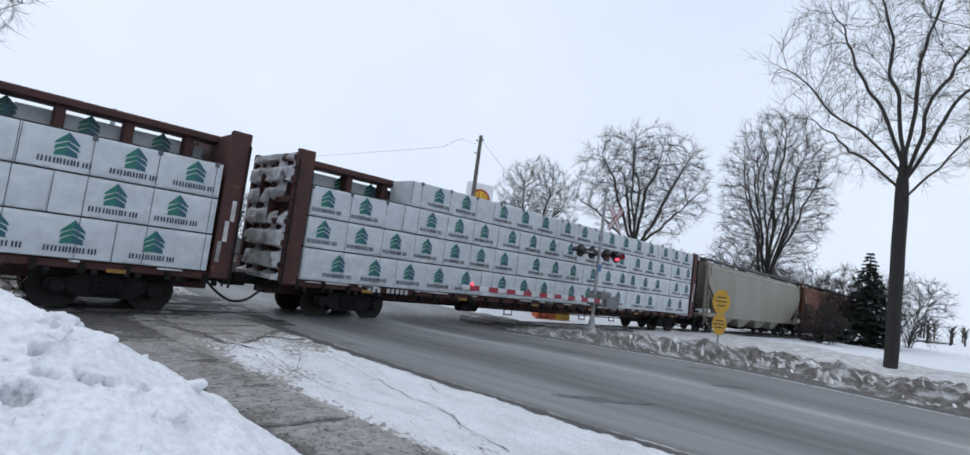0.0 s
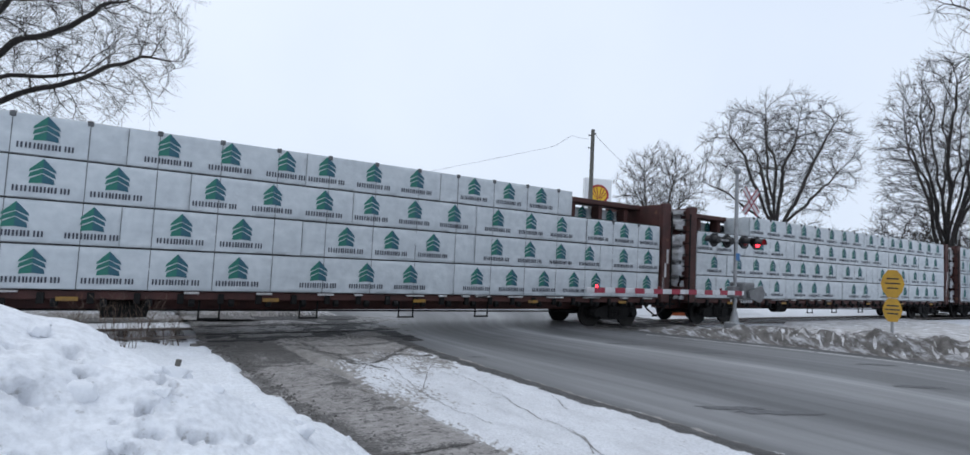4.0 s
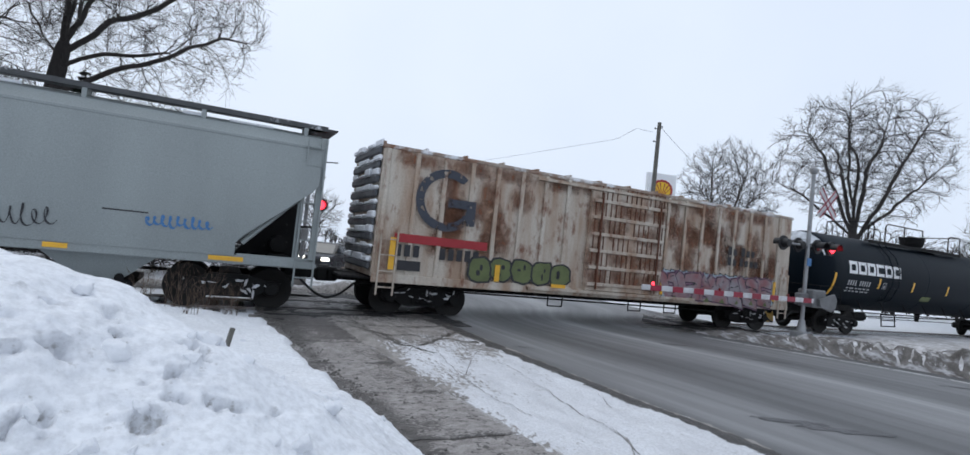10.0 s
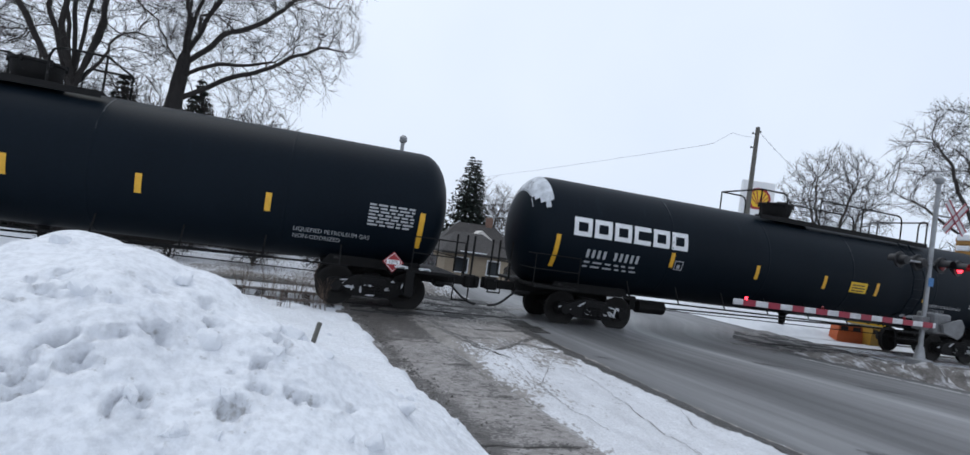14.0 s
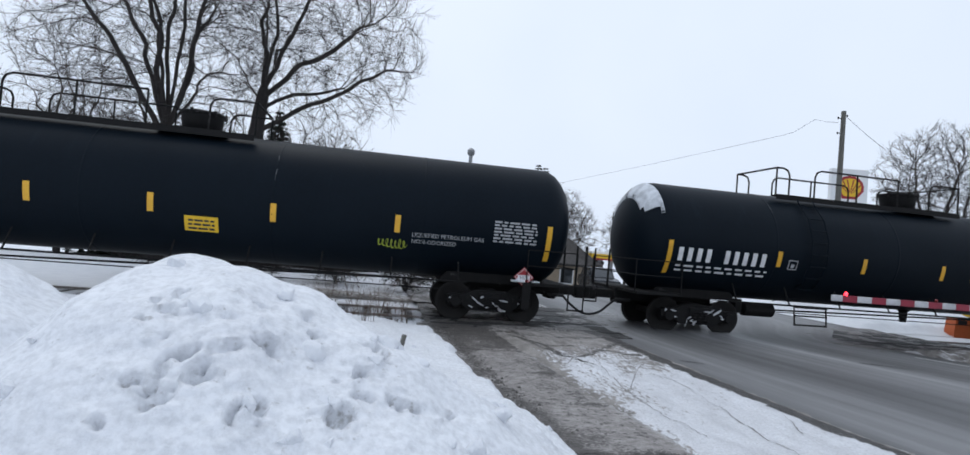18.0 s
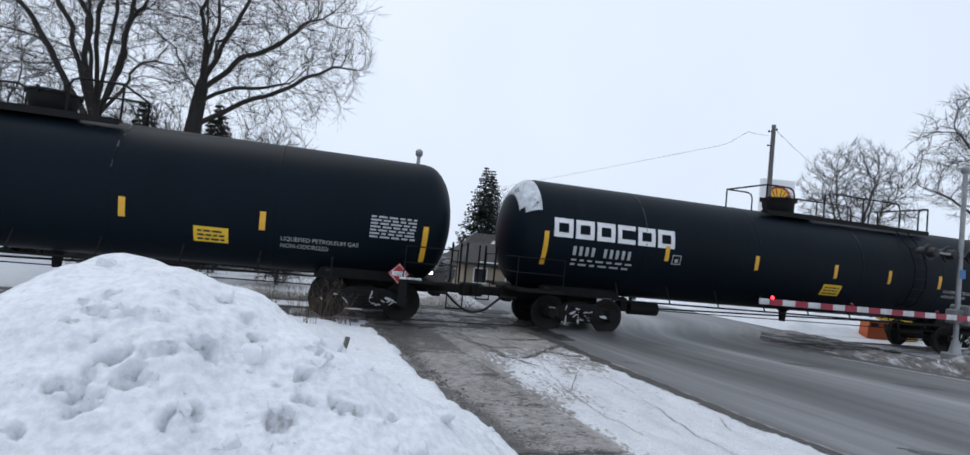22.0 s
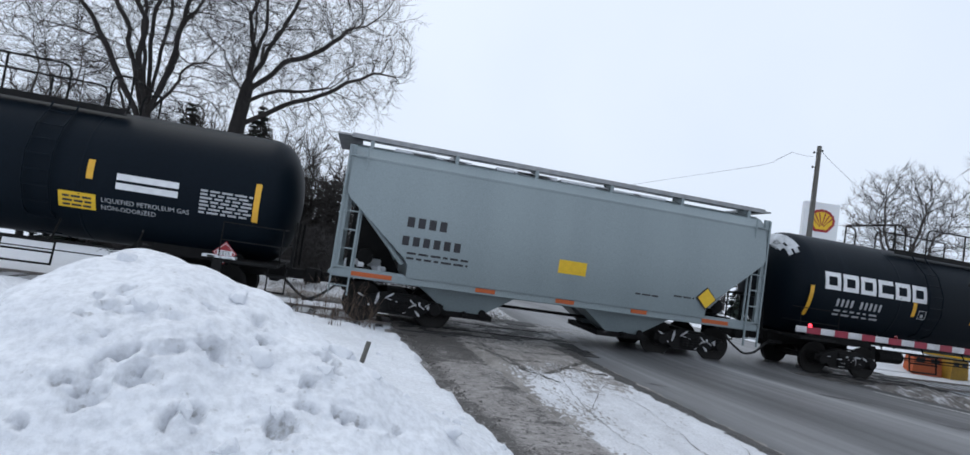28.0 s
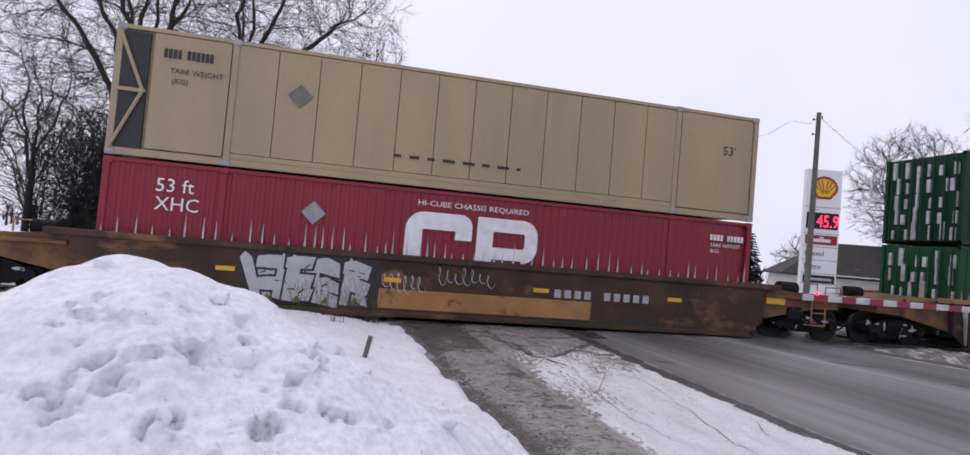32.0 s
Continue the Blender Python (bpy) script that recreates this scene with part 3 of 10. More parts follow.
    def data(self, name, material, smooth=0.0):
        me = bpy.data.meshes.new(name)
        me.from_pydata(self.v, [], self.f)
        if smooth == 0:
            bm = bmesh.new()
            bm.from_mesh(me)
            bmesh.ops.recalc_face_normals(bm, faces=bm.faces)
            bm.to_mesh(me)
            bm.free()
        me.materials.append(material)
        if smooth:
            me.polygons.foreach_set("use_smooth", [True] * len(me.polygons))
            me.set_sharp_from_angle(angle=radians(smooth))
        me.update()
        return me


def part(name, mesh, material=None, parent=None, label="", at=None, smooth=0.0):
    """Links a Mesh, or mesh data that others share, as one object under its parent."""
    me = mesh.data(name, material, smooth) if isinstance(mesh, Mesh) else mesh
    ob = new(name, me)
    if parent:
        ob.parent = parent
    if at is not None:
        ob.matrix_basis = at if isinstance(at, Matrix) else Matrix.Translation(at)
    return tagged(ob, label)


def cover(ob, rules):
    """Stores how far each further layer of a ground material covers the mesh, from rules of (x, y)."""
    me = ob.data
    co = np.empty(len(me.vertices) * 3)
    me.vertices.foreach_get("co", co)
    for i, rule in enumerate(rules):
        at = me.attributes.new("cover_%d" % (i + 1), "FLOAT", "POINT")
        at.data.foreach_set("value", [rule(x, y) for x, y in co.reshape(-1, 3)[:, :2]])
    return ob


def pieces(name, mesh, material, parent, label="", at=None, smooth=0.0):
    """Links each separate piece of a Mesh as an object of its own."""
    root = list(range(len(mesh.v)))

    def find(i):
        while root[i] != i:
            root[i] = root[root[i]]
            i = root[i]
        return i
    for f in mesh.f:
        a = find(f[0])
        for i in f[1:]:
            root[find(i)] = a
    sets = collections.OrderedDict()
    for f in mesh.f:
        sets.setdefault(find(f[0]), []).append(f)
    for faces in sets.values():
        used = sorted({i for f in faces for i in f})
        place = {i: k for k, i in enumerate(used)}
        m = Mesh()
        m.v = [mesh.v[i] for i in used]
        m.f = [tuple(place[i] for i in f) for f in faces]
        part(name, m, material, parent, label, at, smooth)


def thing(name, label, category, group="", kind="", at=None):
    ob = tagged(new(name), label, category, group, kind)
    ob.empty_display_size = 0.3
    if at is not None:
        ob.matrix_basis = at if isinstance(at, Matrix) else Matrix.Translation(at)
    return ob


def lettering(words, height, material, parent, at, name="lettering", wrap=None, width=None, label="", space=1.0):
    """Words in the built-in font on the near (-y) face; at is the lower left corner (x, y, z)."""
    cu = bpy.data.curves.new("words", "FONT")
    cu.body, cu.size, cu.space_character = words, 1.0, space
    cu.resolution_u = 2
    tmp = bpy.data.objects.new("words", cu)
    me = bpy.data.meshes.new_from_object(tmp)
    bpy.data.objects.remove(tmp)
    co = np.array([v.co for v in me.vertices]) if len(me.vertices) else np.zeros((1, 3))
    k = height / 0.7
    kx = width / max(co[:, 0].max() - co[:, 0].min(), 1e-3) if width else k
    for v in me.vertices:
        x, z = v.co.x * kx, v.co.y * k
        v.co = (x, (wrap(at[2] + z) - at[1]) if wrap else 0.0, z)
    me.materials.clear()
    me.materials.append(material)
    return part(name, me, None, parent, label, at)


# ---- ground, road and snow ----
def smooth(a, b, v):
    t = max(0.0, min(1.0, (v - a) / (b - a)))
    return t * t * (3 - 2 * t)


def fbm(x, y, z=0.0, octaves=4):
    s, a = 0.0, 1.0
    for _ in range(octaves):
        s += a * noise.noise((x, y, z))
        x, y, a = x * 2.03, y * 2.03, a * 0.5
    return s


def land(x, y):
    """Level by the crossing, falling away beyond the track and rising to a far rim."""
    d = math.hypot(x, y)
    return -2.3 * smooth(24, 62, y) + 0.25 * fbm(x * 0.03, y * 0.03) * smooth(30, 90, d) - 0.06


def spread(lo, hi, near, step, grow=1.16):
    """Grid lines: fine near a value, wider farther off."""
    out, v, s = [near], near, step
    while v < hi:
        s *= grow
        v += s
        out.append(min(v, hi))
    v, s = near, step
    left = []
    while v > lo:
        s *= grow
        v -= s
        left.append(max(v, lo))
    return left[::-1] + out


m = Mesh().grid(spread(-1500, 1500, 8, 0.8), spread(-1500, 1500, 22, 0.8), land)
ground = tagged(part("ground", m, SNOW, smooth=60), "snow-covered open ground reaching to the horizon", "ground", kind="structure")


# the near kerb line, the toe of the far bank and the pavement's two edges
def gutter(y):
    y = min(y, 12.5)
    return 5.1 + 0.0075 * (12.5 - y) ** 2 if y > 3 else 5.777 + 0.14 * (3 - y)


def toe(y):
    return 17.4 - 3.9 * smooth(5, 15, y)


def walk_left(y):
    return 2.37 - 0.092 * y


def walk_right(y):
    return 3.92 - 0.175 * y + 0.005 * y * y if y > 4 else 3.3 + 0.09 * (4 - y)


# the road runs away over the crossing, then bends left
def road_centre(y):
    return 11.85 - 0.011 * max(0.0, y - 26) ** 2 if y < 60 else 11.85 - 0.011 * 34 ** 2 - 0.75 * (y - 60)


m = Mesh()
ys = [-60 + 2.0 * k for k in range(25)] + [-10.5 + 0.75 * k for k in range(40)] + [20 + 2.0 * k for k in range(37)]
rows, across = [], [-0.09, -0.03] + [k / 12 for k in range(13)] + [1.05]
for y in ys:
    c = road_centre(y)
    slope = (road_centre(y + 0.5) - road_centre(y - 0.5))
    ln = math.hypot(1, slope)
    far = smooth(13, 19, y)
    row = []
    for v in across:
        near_x = gutter(y) + (toe(y) - gutter(y)) * v
        w = 2 * v - 1
        x = near_x * (1 - far) + (c + w * 5.9 / ln) * far
        row.append((x, y - far * slope * w * 5.9 / ln, land(c, y) + 0.06 + 0.05 * max(0.0, 1 - w * w)))
    rows.append(row)
for a, b in zip(rows, rows[1:]):
    for k in range(len(across) - 1):
        m.quad(a[k], a[k + 1], b[k + 1], b[k])
road = tagged(part("road", m, ROAD, smooth=60), "grey salted asphalt road with darker wheel tracks, crossing the railway", "road", kind="structure")
uv = road.data.uv_layers.new(name="UVMap")
cells = len(across) - 1
for f in range(len(road.data.polygons)):
    j, k = divmod(f, cells)
    for c, (dj, dk) in enumerate(((0, 0), (0, 1), (1, 1), (1, 0))):
        uv.data[f * 4 + c].uv = (across[k + dk], ys[j + dj] * 0.1)


def road_top(x, y):
    w = 2 * (x - gutter(y)) / (toe(y) - gutter(y)) - 1
    return land(11.85, y) + 0.06 + 0.05 * max(0.0, 1 - w * w)


# worn hollows in the surface, dark and wet
for cx, cy, rx, ry in ((10.85, 10.35, 0.45, 0.09), (11.9, 8.6, 0.4, 0.08), (12.6, 4.5, 0.5, 0.13), (7.4, 5.0, 0.5, 0.1), (7.9, 4.5, 0.6, 0.12), (6.0, 9.9, 0.2, 0.05), (14.9, 6.2, 0.5, 0.1), (8.2, 12.2, 0.3, 0.07)):
    m = Mesh()
    pts = [(cx + rx * math.cos(t) * (1 + 0.5 * fbm(3 * math.cos(t) + cx, 3 * math.sin(t))), cy - 0.5 * rx * math.cos(t) + ry * math.sin(t) * (1 + 0.9 * fbm(4 * math.cos(t), 4 * math.sin(t) + cy)))
           for t in [2 * math.pi * k / 28 for k in range(28)]]
    m.quad(*[(x, y, road_top(x, y) + 0.006) for x, y in pts])
    part("patch", m, ASPHALT_WORN, road, "dark worn patch in the asphalt")
m = Mesh()
for i in range(34):
    y0 = -20 + i
    if y0 + 0.92 < 12.9:
        q = [(toe(y) - 1.0 + dx, y) for y, dx in ((y0, -0.06), (y0, 0.06), (y0 + 0.92, 0.06), (y0 + 0.92, -0.06))]
        m.quad(*[(x, y, road_top(x, y) + 0.007) for x, y in q])
part("edge_line", m, WHITE_PAINT, road, "faded white edge line")

# pavement slabs, each a piece of its own, wet along the bank, by the joints and towards the rails
pavement = tagged(part("pavement", Mesh().prism([(0.9, -0.1), (4.4, -0.1), (4.4, 0.0), (0.9, 0.0)], -6, 13.1), CONCRETE),
                  "wet concrete pavement with slush, beside the road", "pavement", kind="structure")


def wet_cover(x, y):
    u = (x - walk_left(y)) / (walk_right(y) - walk_left(y))
    joint = min(abs((y - 9.98) % 1.62), 1.62 - abs((y - 9.98) % 1.62))
    return 0.2 + 0.62 * smooth(0.3, 0.0, u) + 0.3 * smooth(0.85, 1.0, u) * smooth(7, 9, y) + 0.75 * smooth(9.4, 12.0, y) + 0.45 * smooth(0.12, 0.0, joint) + 0.5 * fbm(x * 0.9, y * 0.8, 9) + 0.3 * fbm(x * 3.2, y * 2.4, 12)


def slush_cover(x, y):
    u = (x - walk_left(y)) / (walk_right(y) - walk_left(y))
    return 0.02 + 0.75 * smooth(0.93, 1.02, u) * (1 - smooth(9, 11, y)) + 0.35 * smooth(0.1, 0.0, u) + 0.36 * fbm(x * 1.6, y * 1.3, 31)


y = 9.98 - 1.62 * 9
rng = random.Random(8)
while y < 12.9:
    d = 1.62
    m = Mesh()
    z = 0.035 + rng.uniform(-0.006, 0.006)
    g = 0.006
    p = [(walk_left(y) - 0.15, y + g), (walk_right(y) + 0.05, y + g), (walk_right(y + d) + 0.05, y + d - g), (walk_left(y + d) - 0.15, y + d - g)]
    nx, ny = 18, 18
    k = len(m.v)
    for j in range(ny + 1):
        for i in range(nx + 1):
            u, v = [0.0 if q == 0 else 1.0 if q == nx else 0.008 + 0.984 * (q - 1) / (nx - 2) for q in (i, j)]
            x = (p[0][0] * (1 - u) + p[1][0] * u) * (1 - v) + (p[3][0] * (1 - u) + p[2][0] * u) * v
            yy = p[0][1] * (1 - v) + p[3][1] * v
            edge = i in (0, nx) or j in (0, ny)
            m.v.append((x, yy, z - (0.012 if edge else 0) + 0.012 * fbm(x * 3, yy * 3) + 0.008 * fbm(x * 11, yy * 11)))
    for j in range(ny):
        for i in range(nx):
            a = k + j * (nx + 1) + i
            m.f.append((a, a + 1, a + nx + 2, a + nx + 1))
    cover(part("slab", m, PAVING, pavement, smooth=50), (wet_cover, slush_cover))
    y += d

# grit and dark clods fallen along the foot of the bank
m = Mesh()
rng = random.Random(19)
for k in range(420):
    y = rng.uniform(3.0, 12.5)
    x = walk_left(y) + abs(rng.gauss(0.0, 0.13)) - 0.02
    r = rng.choice((0.008, 0.012, 0.016, 0.024, 0.032)) * rng.uniform(0.7, 1.2)
    z = 0.04 + 0.012 * fbm(x * 3, y * 3)
    q = [(x + r * rng.uniform(0.7, 1.4) * math.cos(a), y + r * rng.uniform(0.7, 1.4) * math.sin(a)) for a in (0, 1.05, 2.1, 3.14, 4.2, 5.2)]
    n = len(m.v)
    m.v += [(px_, py_, z - 0.01) for px_, py_ in q] + [(x + 0.2 * r, y, z + r * rng.uniform(0.5, 1.0))]
    m.f += [(n + i, n + (i + 1) % 6, n + 6) for i in range(6)]
tagged(part("grit", m, WET_SLUSH, pavement, "dark grit and slush clods along the snow's foot"), kind="stuff")


# snow strip between pavement and road, trodden, tracked and worn to slush towards the rails and the gutter
def strip_height(x, y):
    a, b = walk_right(y), gutter(y)
    u = (x - a) / (b - a)
    rim = smooth(-0.02, 0.1, u) * smooth(-0.16, 0.03, 1 - u)
    return 0.03 + rim * (0.06 + 0.03 * fbm(x * 1.6, y * 0.7) + 0.02 * fbm(x * 4, y * 3, 7)) * (1 - 0.5 * smooth(9.5, 12.5, y)) + 0.012 * fbm(x * 9, y * 9, 5) - 0.012 * smooth(0.1, 0.25, u - 1)


def brown_cover(x, y):
    a, b = walk_right(y), gutter(y)
    u = (x - a) / (b - a)
    rut = abs(math.sin(3.1 * (x + 0.25 * y) + 1.6 * fbm(x * 0.6, y * 0.5, 41)))
    return (0.03 + 0.5 * fbm(x * 1.2 + 3, y * 0.5) + 0.75 * smooth(9.2, 12.0, y) + 0.4 * smooth(7.8, 10.2, y) * (1 - rut) + 0.55 * smooth(0.1, -0.03, u)
            + 0.7 * smooth(0.93, 1.03, u) + 0.3 * smooth(0.6, 0.0, u) * smooth(4.5, 8.5, y) + 0.28 * smooth(7.2, 9.5, y))


def gutter_cover(x, y):
    d = x - gutter(y) - 0.1 * fbm(y * 0.9, 2.0) - 0.06 * fbm(y * 4.0, 5.0)
    return 1.1 * smooth(0.32, 0.16, abs(d - 0.12)) + 0.6 * smooth(11.5, 13.0, y) - 0.1


m = Mesh()
ys = [-5 + 0.06 * k for k in range(302)]
n = 54
for y in ys:
    a, b = walk_right(y) - 0.06 + 0.06 * fbm(y * 1.3, 4.0) + 0.05 * fbm(y * 7.0, 4.0), gutter(y) + 0.4 + 0.1 * fbm(y * 0.9, 8.0) + 0.08 * fbm(y * 5.0, 2.0)
    for i in range(n):
        x = a + (b - a) * i / (n - 1)
        m.v.append((x, y, strip_height(x, y)))
for j in range(len(ys) - 1):
    for i in range(n - 1):
        k = j * n + i
        m.f.append((k, k + 1, k + n + 1, k + n))
verge = tagged(part("snow_strip", m, VERGE, smooth=60), "trodden snow strip with tyre marks, brown slush towards the rails", "snow", kind="structure")
cover(verge, (brown_cover, gutter_cover))
# tyre marks curving over the strip
tracks_ = (((3.85, 10.2), (3.8, 9.4), (3.5, 7.6), (3.4, 6.4), (3.5, 5.4)), ((4.1, 8.4), (4.55, 8.0), (4.4, 6.5), (4.22, 5.4), (4.22, 4.8), (4.05, 4.2), (3.9, 3.4)), ((4.28, 5.0), (4.2, 4.6), (3.95, 4.2)),
           ((5.0, 9.8), (4.9, 9.5), (4.3, 8.7), (3.55, 7.4)), ((5.1, 6.3), (4.95, 5.9), (4.8, 5.6)), ((4.15, 10.4), (3.45, 9.4), (3.1, 8.8)))
ruts_ = (((3.2, 10.6), (3.35, 9.7), (3.8, 9.7), (4.9, 11.1), (5.3, 11.2)), ((2.75, 11.6), (3.3, 10.7), (4.3, 10.4), (5.0, 9.9)), ((2.6, 12.2), (3.2, 11.8), (4.4, 11.7), (5.2, 12.2)), ((3.0, 12.4), (3.0, 11.0), (3.2, 9.8), (3.6, 8.8)))
for wide, pts in [(0.007, p) for p in tracks_] + [(0.05, p) for p in ruts_]:
    m = Mesh()
    fine = []
    p_ = [Vector(p) for p in (pts[0],) + pts + (pts[-1],)]
    for i in range(1, len(p_) - 2):
        for k in range(20):
            t = k / 20
            a, b, c, d = p_[i - 1], p_[i], p_[i + 1], p_[i + 2]
            fine.append(0.5 * (2 * b + (c - a) * t + (2 * a - 5 * b + 4 * c - d) * t * t + (3 * b - a - 3 * c + d) * t ** 3))
    edge_ = []
    for i, q in enumerate(fine):
        d = (fine[min(i + 1, len(fine) - 1)] - fine[max(i - 1, 0)]).normalized()
        w1, w2 = [max(0.0, wide + 1.6 * wide * fbm(q.x * 3 + s_, q.y * 3, 6, 3)) for s_ in (0.0, 5.0)]
        edge_.append(((q.x + d.y * w1, q.y - d.x * w1), (q.x - d.y * w2, q.y + d.x * w2), w1 + w2))
    for (a, b, wa), (c, d, wc) in zip(edge_, edge_[1:]):
        if wa + wc > 0.4 * wide:
            m.quad(*[(x, y, strip_height(x, y) + 0.005) for x, y in (a, c, d, b)])
    part("tyre_mark" if wide < 0.03 else "rut", m, TYRE_MARK if wide < 0.03 else WET_SLUSH, verge)


# snow left of the pavement, with the ploughed heap; hollows left by clods that rolled
hollows = {}
rng = random.Random(14)
marks = [(-1.1, 3.41, 1), (-1.05, 3.29, 1), (-1.02, 3.19, 1), (-1.12, 3.25, 0.9), (-0.66, 3.33, 1.2), (-0.54, 3.09, 2.2), (-0.7, 2.98, 1.3), (-0.92, 2.93, 2.5), (-0.78, 2.86, 2.5), (-0.93, 2.8, 2),
         (-0.62, 2.74, 1.6), (-0.53, 2.79, 1.4), (-0.06, 3.16, 1.8), (0.07, 3.3, 1.5), (-0.06, 3.01, 2), (-0.37, 3.27, 1.5), (-0.37, 3.43, 1.8), (0.18, 3.02, 1.8), (-0.14, 2.85, 2), (-1.08, 2.83, 2)]
marks += [(x + rng.gauss(0, 0.13), y + rng.gauss(0, 0.13), k * rng.uniform(0.15, 0.5)) for x, y, k in marks for _ in range(1)]
marks += [(rng.gauss(cx, w), rng.gauss(cy, w), rng.choice((0.3, 0.4, 0.6, 0.8, 1.2))) for cx, cy, w, n in ((0.3, 3.3, 0.3, 10), (-0.3, 2.4, 0.4, 6), (-1.6, 3.0, 0.4, 4), (-2.6, 3.3, 0.5, 5), (0.8, 4.0, 0.4, 12),
          (1.2, 5.4, 0.5, 12), (0.4, 6.2, 0.8, 12), (-1.0, 5.2, 0.8, 10), (0.9, 8.0, 1.0, 16), (1.0, 2.6, 0.4, 8), (-0.7, 3.1, 0.5, 2), (0.2, 2.9, 0.4, 6), (-1.9, 2.9, 0.6, 3)) for _ in range((n + 2) // 3)]


def heap(x, y):
    """The ploughed heap before anything broke its crust."""
    base = 0.16 + 0.2 * smooth(0.3, 2.2, walk_left(y) - x) + 0.05 * fbm(x * 0.8, y * 0.8)
    ridge = 1.3 * math.exp(-abs((x + 1.12) / (1.42 if x > -1.12 else 0.95)) ** 2.6) * math.exp(-abs((y - 3.8) / 1.35) ** 2.3)
    ridge2 = 1.3 * math.exp(-abs((x + 3.0) / 1.15) ** 2.4) * math.exp(-abs((y - 4.2) / 1.5) ** 2.2)
    shoulder = 0.4 * math.exp(-((x - 0.6) / 0.8) ** 2) * math.exp(-((y - 3.2) / 1.2) ** 2)
    toe = 0.3 * math.exp(-((x - 1.2) / 0.6) ** 2) * math.exp(-((y - 4.6) / 1.6) ** 2)
    h = base + max(ridge, ridge2) + 0.35 * min(ridge, ridge2) + shoulder + toe
    h += 0.07 * fbm(x * 1.9, y * 1.9, 3, 2) * (0.35 + 0.65 * smooth(0.25, 0.8, h))
    edge = smooth(-0.02, 0.3, walk_left(y) + 0.1 * fbm(y * 1.7, 1.0) + 0.05 * fbm(y * 6.0, x * 4.0) - x)
    return h * edge - 0.02 * (1 - edge)


def on_bank(x, y):
    return heap(x, y) * (0.25 + 0.75 * (1 - smooth(12.4, 13.4, y))) * smooth(0.5, 1.6, math.hypot(x, y)) - 0.03 - 0.4 * smooth(11.9, 12.5, y) - 0.5 * smooth(-0.7, -1.4, y) - 0.6 * smooth(-7.2, -9.0, x)


for px, py, size in marks:
    r = 0.017 * size + 0.02
    item = (Vector((px, py, on_bank(px, py))), r * 1.1, 0.026 * size + 0.022, rng.uniform(0.6, 1.7))
    for i in {int((px + dx + 20) * 2) for dx in (-0.26, 0, 0.26)}:
        for j in {int((py + dy + 20) * 2) for dy in (-0.26, 0, 0.26)}:
            hollows.setdefault((i, j), []).append(item)


def crust(p):
    """How far the surface stands out: soft lumps, and broken hollows with crumbs round them; and how far to grey it."""
    out = 0.035 * noise.noise(p * 2.3) + 0.014 * noise.noise(p * 4.6) + 0.009 * noise.noise(p * 11.0)
    q = p + 0.07 * noise.noise_vector(p * 6.0) + 0.04 * noise.noise_vector(p * 17.0)
    pit, crumb = 0.0, 0.0
    for c, r, deep, wide in hollows.get((int((p.x + 20) * 2), int((p.y + 20) * 2)), ()):
        v = q - c
        d = math.hypot(v.x / wide, v.y, v.z) / r
        if d < 2.4:
            crumb = max(crumb, smooth(2.4, 1.2, d))
            if d < 1.0:
                pit = min(pit, -deep * smooth(1.0, 0.55, d))
    rough = max(crumb, smooth(0.1, 0.5, noise.noise(p * 1.3 + Vector((7, 2, 0)))) * 0.7)
    # the second value greys crumbs and deepens with the pit, like shade in it
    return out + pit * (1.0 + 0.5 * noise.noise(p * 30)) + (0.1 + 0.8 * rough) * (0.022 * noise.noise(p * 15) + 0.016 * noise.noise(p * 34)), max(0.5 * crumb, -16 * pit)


m = Mesh()
xs = [-9 + 0.16 * k for k in range(32)] + [-3.9 + 0.03 * k for k in range(78)] + [-1.56 + 0.018 * k for k in range(158)] + [1.3 + 0.035 * k for k in range(32)]
ys = [-1.4 + 0.1 * k for k in range(24)] + [1.0 + 0.045 * k for k in range(22)] + [1.99 + 0.0115 * k for k in range(120)] + [3.37 + 0.02 * k for k in range(55)] + [4.47 + 0.04 * k for k in range(55)] + [6.67 + 0.09 * k for k in range(78)]
w = len(xs)
lift, soil_and_shade = [[on_bank(x, y) for x in xs] for y in ys], []
for j, y in enumerate(ys):
    for i, x in enumerate(xs):
        i0, i1, j0, j1 = max(0, i - 1), min(w - 1, i + 1), max(0, j - 1), min(len(ys) - 1, j + 1)
        n = Vector((-(lift[j][i1] - lift[j][i0]) / (xs[i1] - xs[i0]), -(lift[j1][i] - lift[j0][i]) / (ys[j1] - ys[j0]), 1)).normalized()
        p = Vector((x, y, lift[j][i]))
        fade = smooth(0.0, 0.12, walk_left(y) - x)
        out, hollow_grey = crust(p)
        # grit and painted shade in the hollows, then random dirt and a dirtier foot
        soil_and_shade.append(0.28 * min(hollow_grey, 1.3) + 0.16 * noise.noise(p * 0.9) + 0.3 * smooth(0.25, 0.05, walk_left(y) - x))
        m.v.append(tuple(p + n * out * (0.3 + 0.7 * fade) * smooth(12.6, 12.0, y)))
for j in range(len(ys) - 1):
    for i in range(w - 1):
        k = j * w + i
        m.f.append((k, k + 1, k + w + 1, k + w))
bank = tagged(part("snow_bank", m, BANK_SNOW, smooth=80), "ploughed snow bank and heap, pits greyed with dirt and painted shade, beside the pavement", "snow", kind="structure")
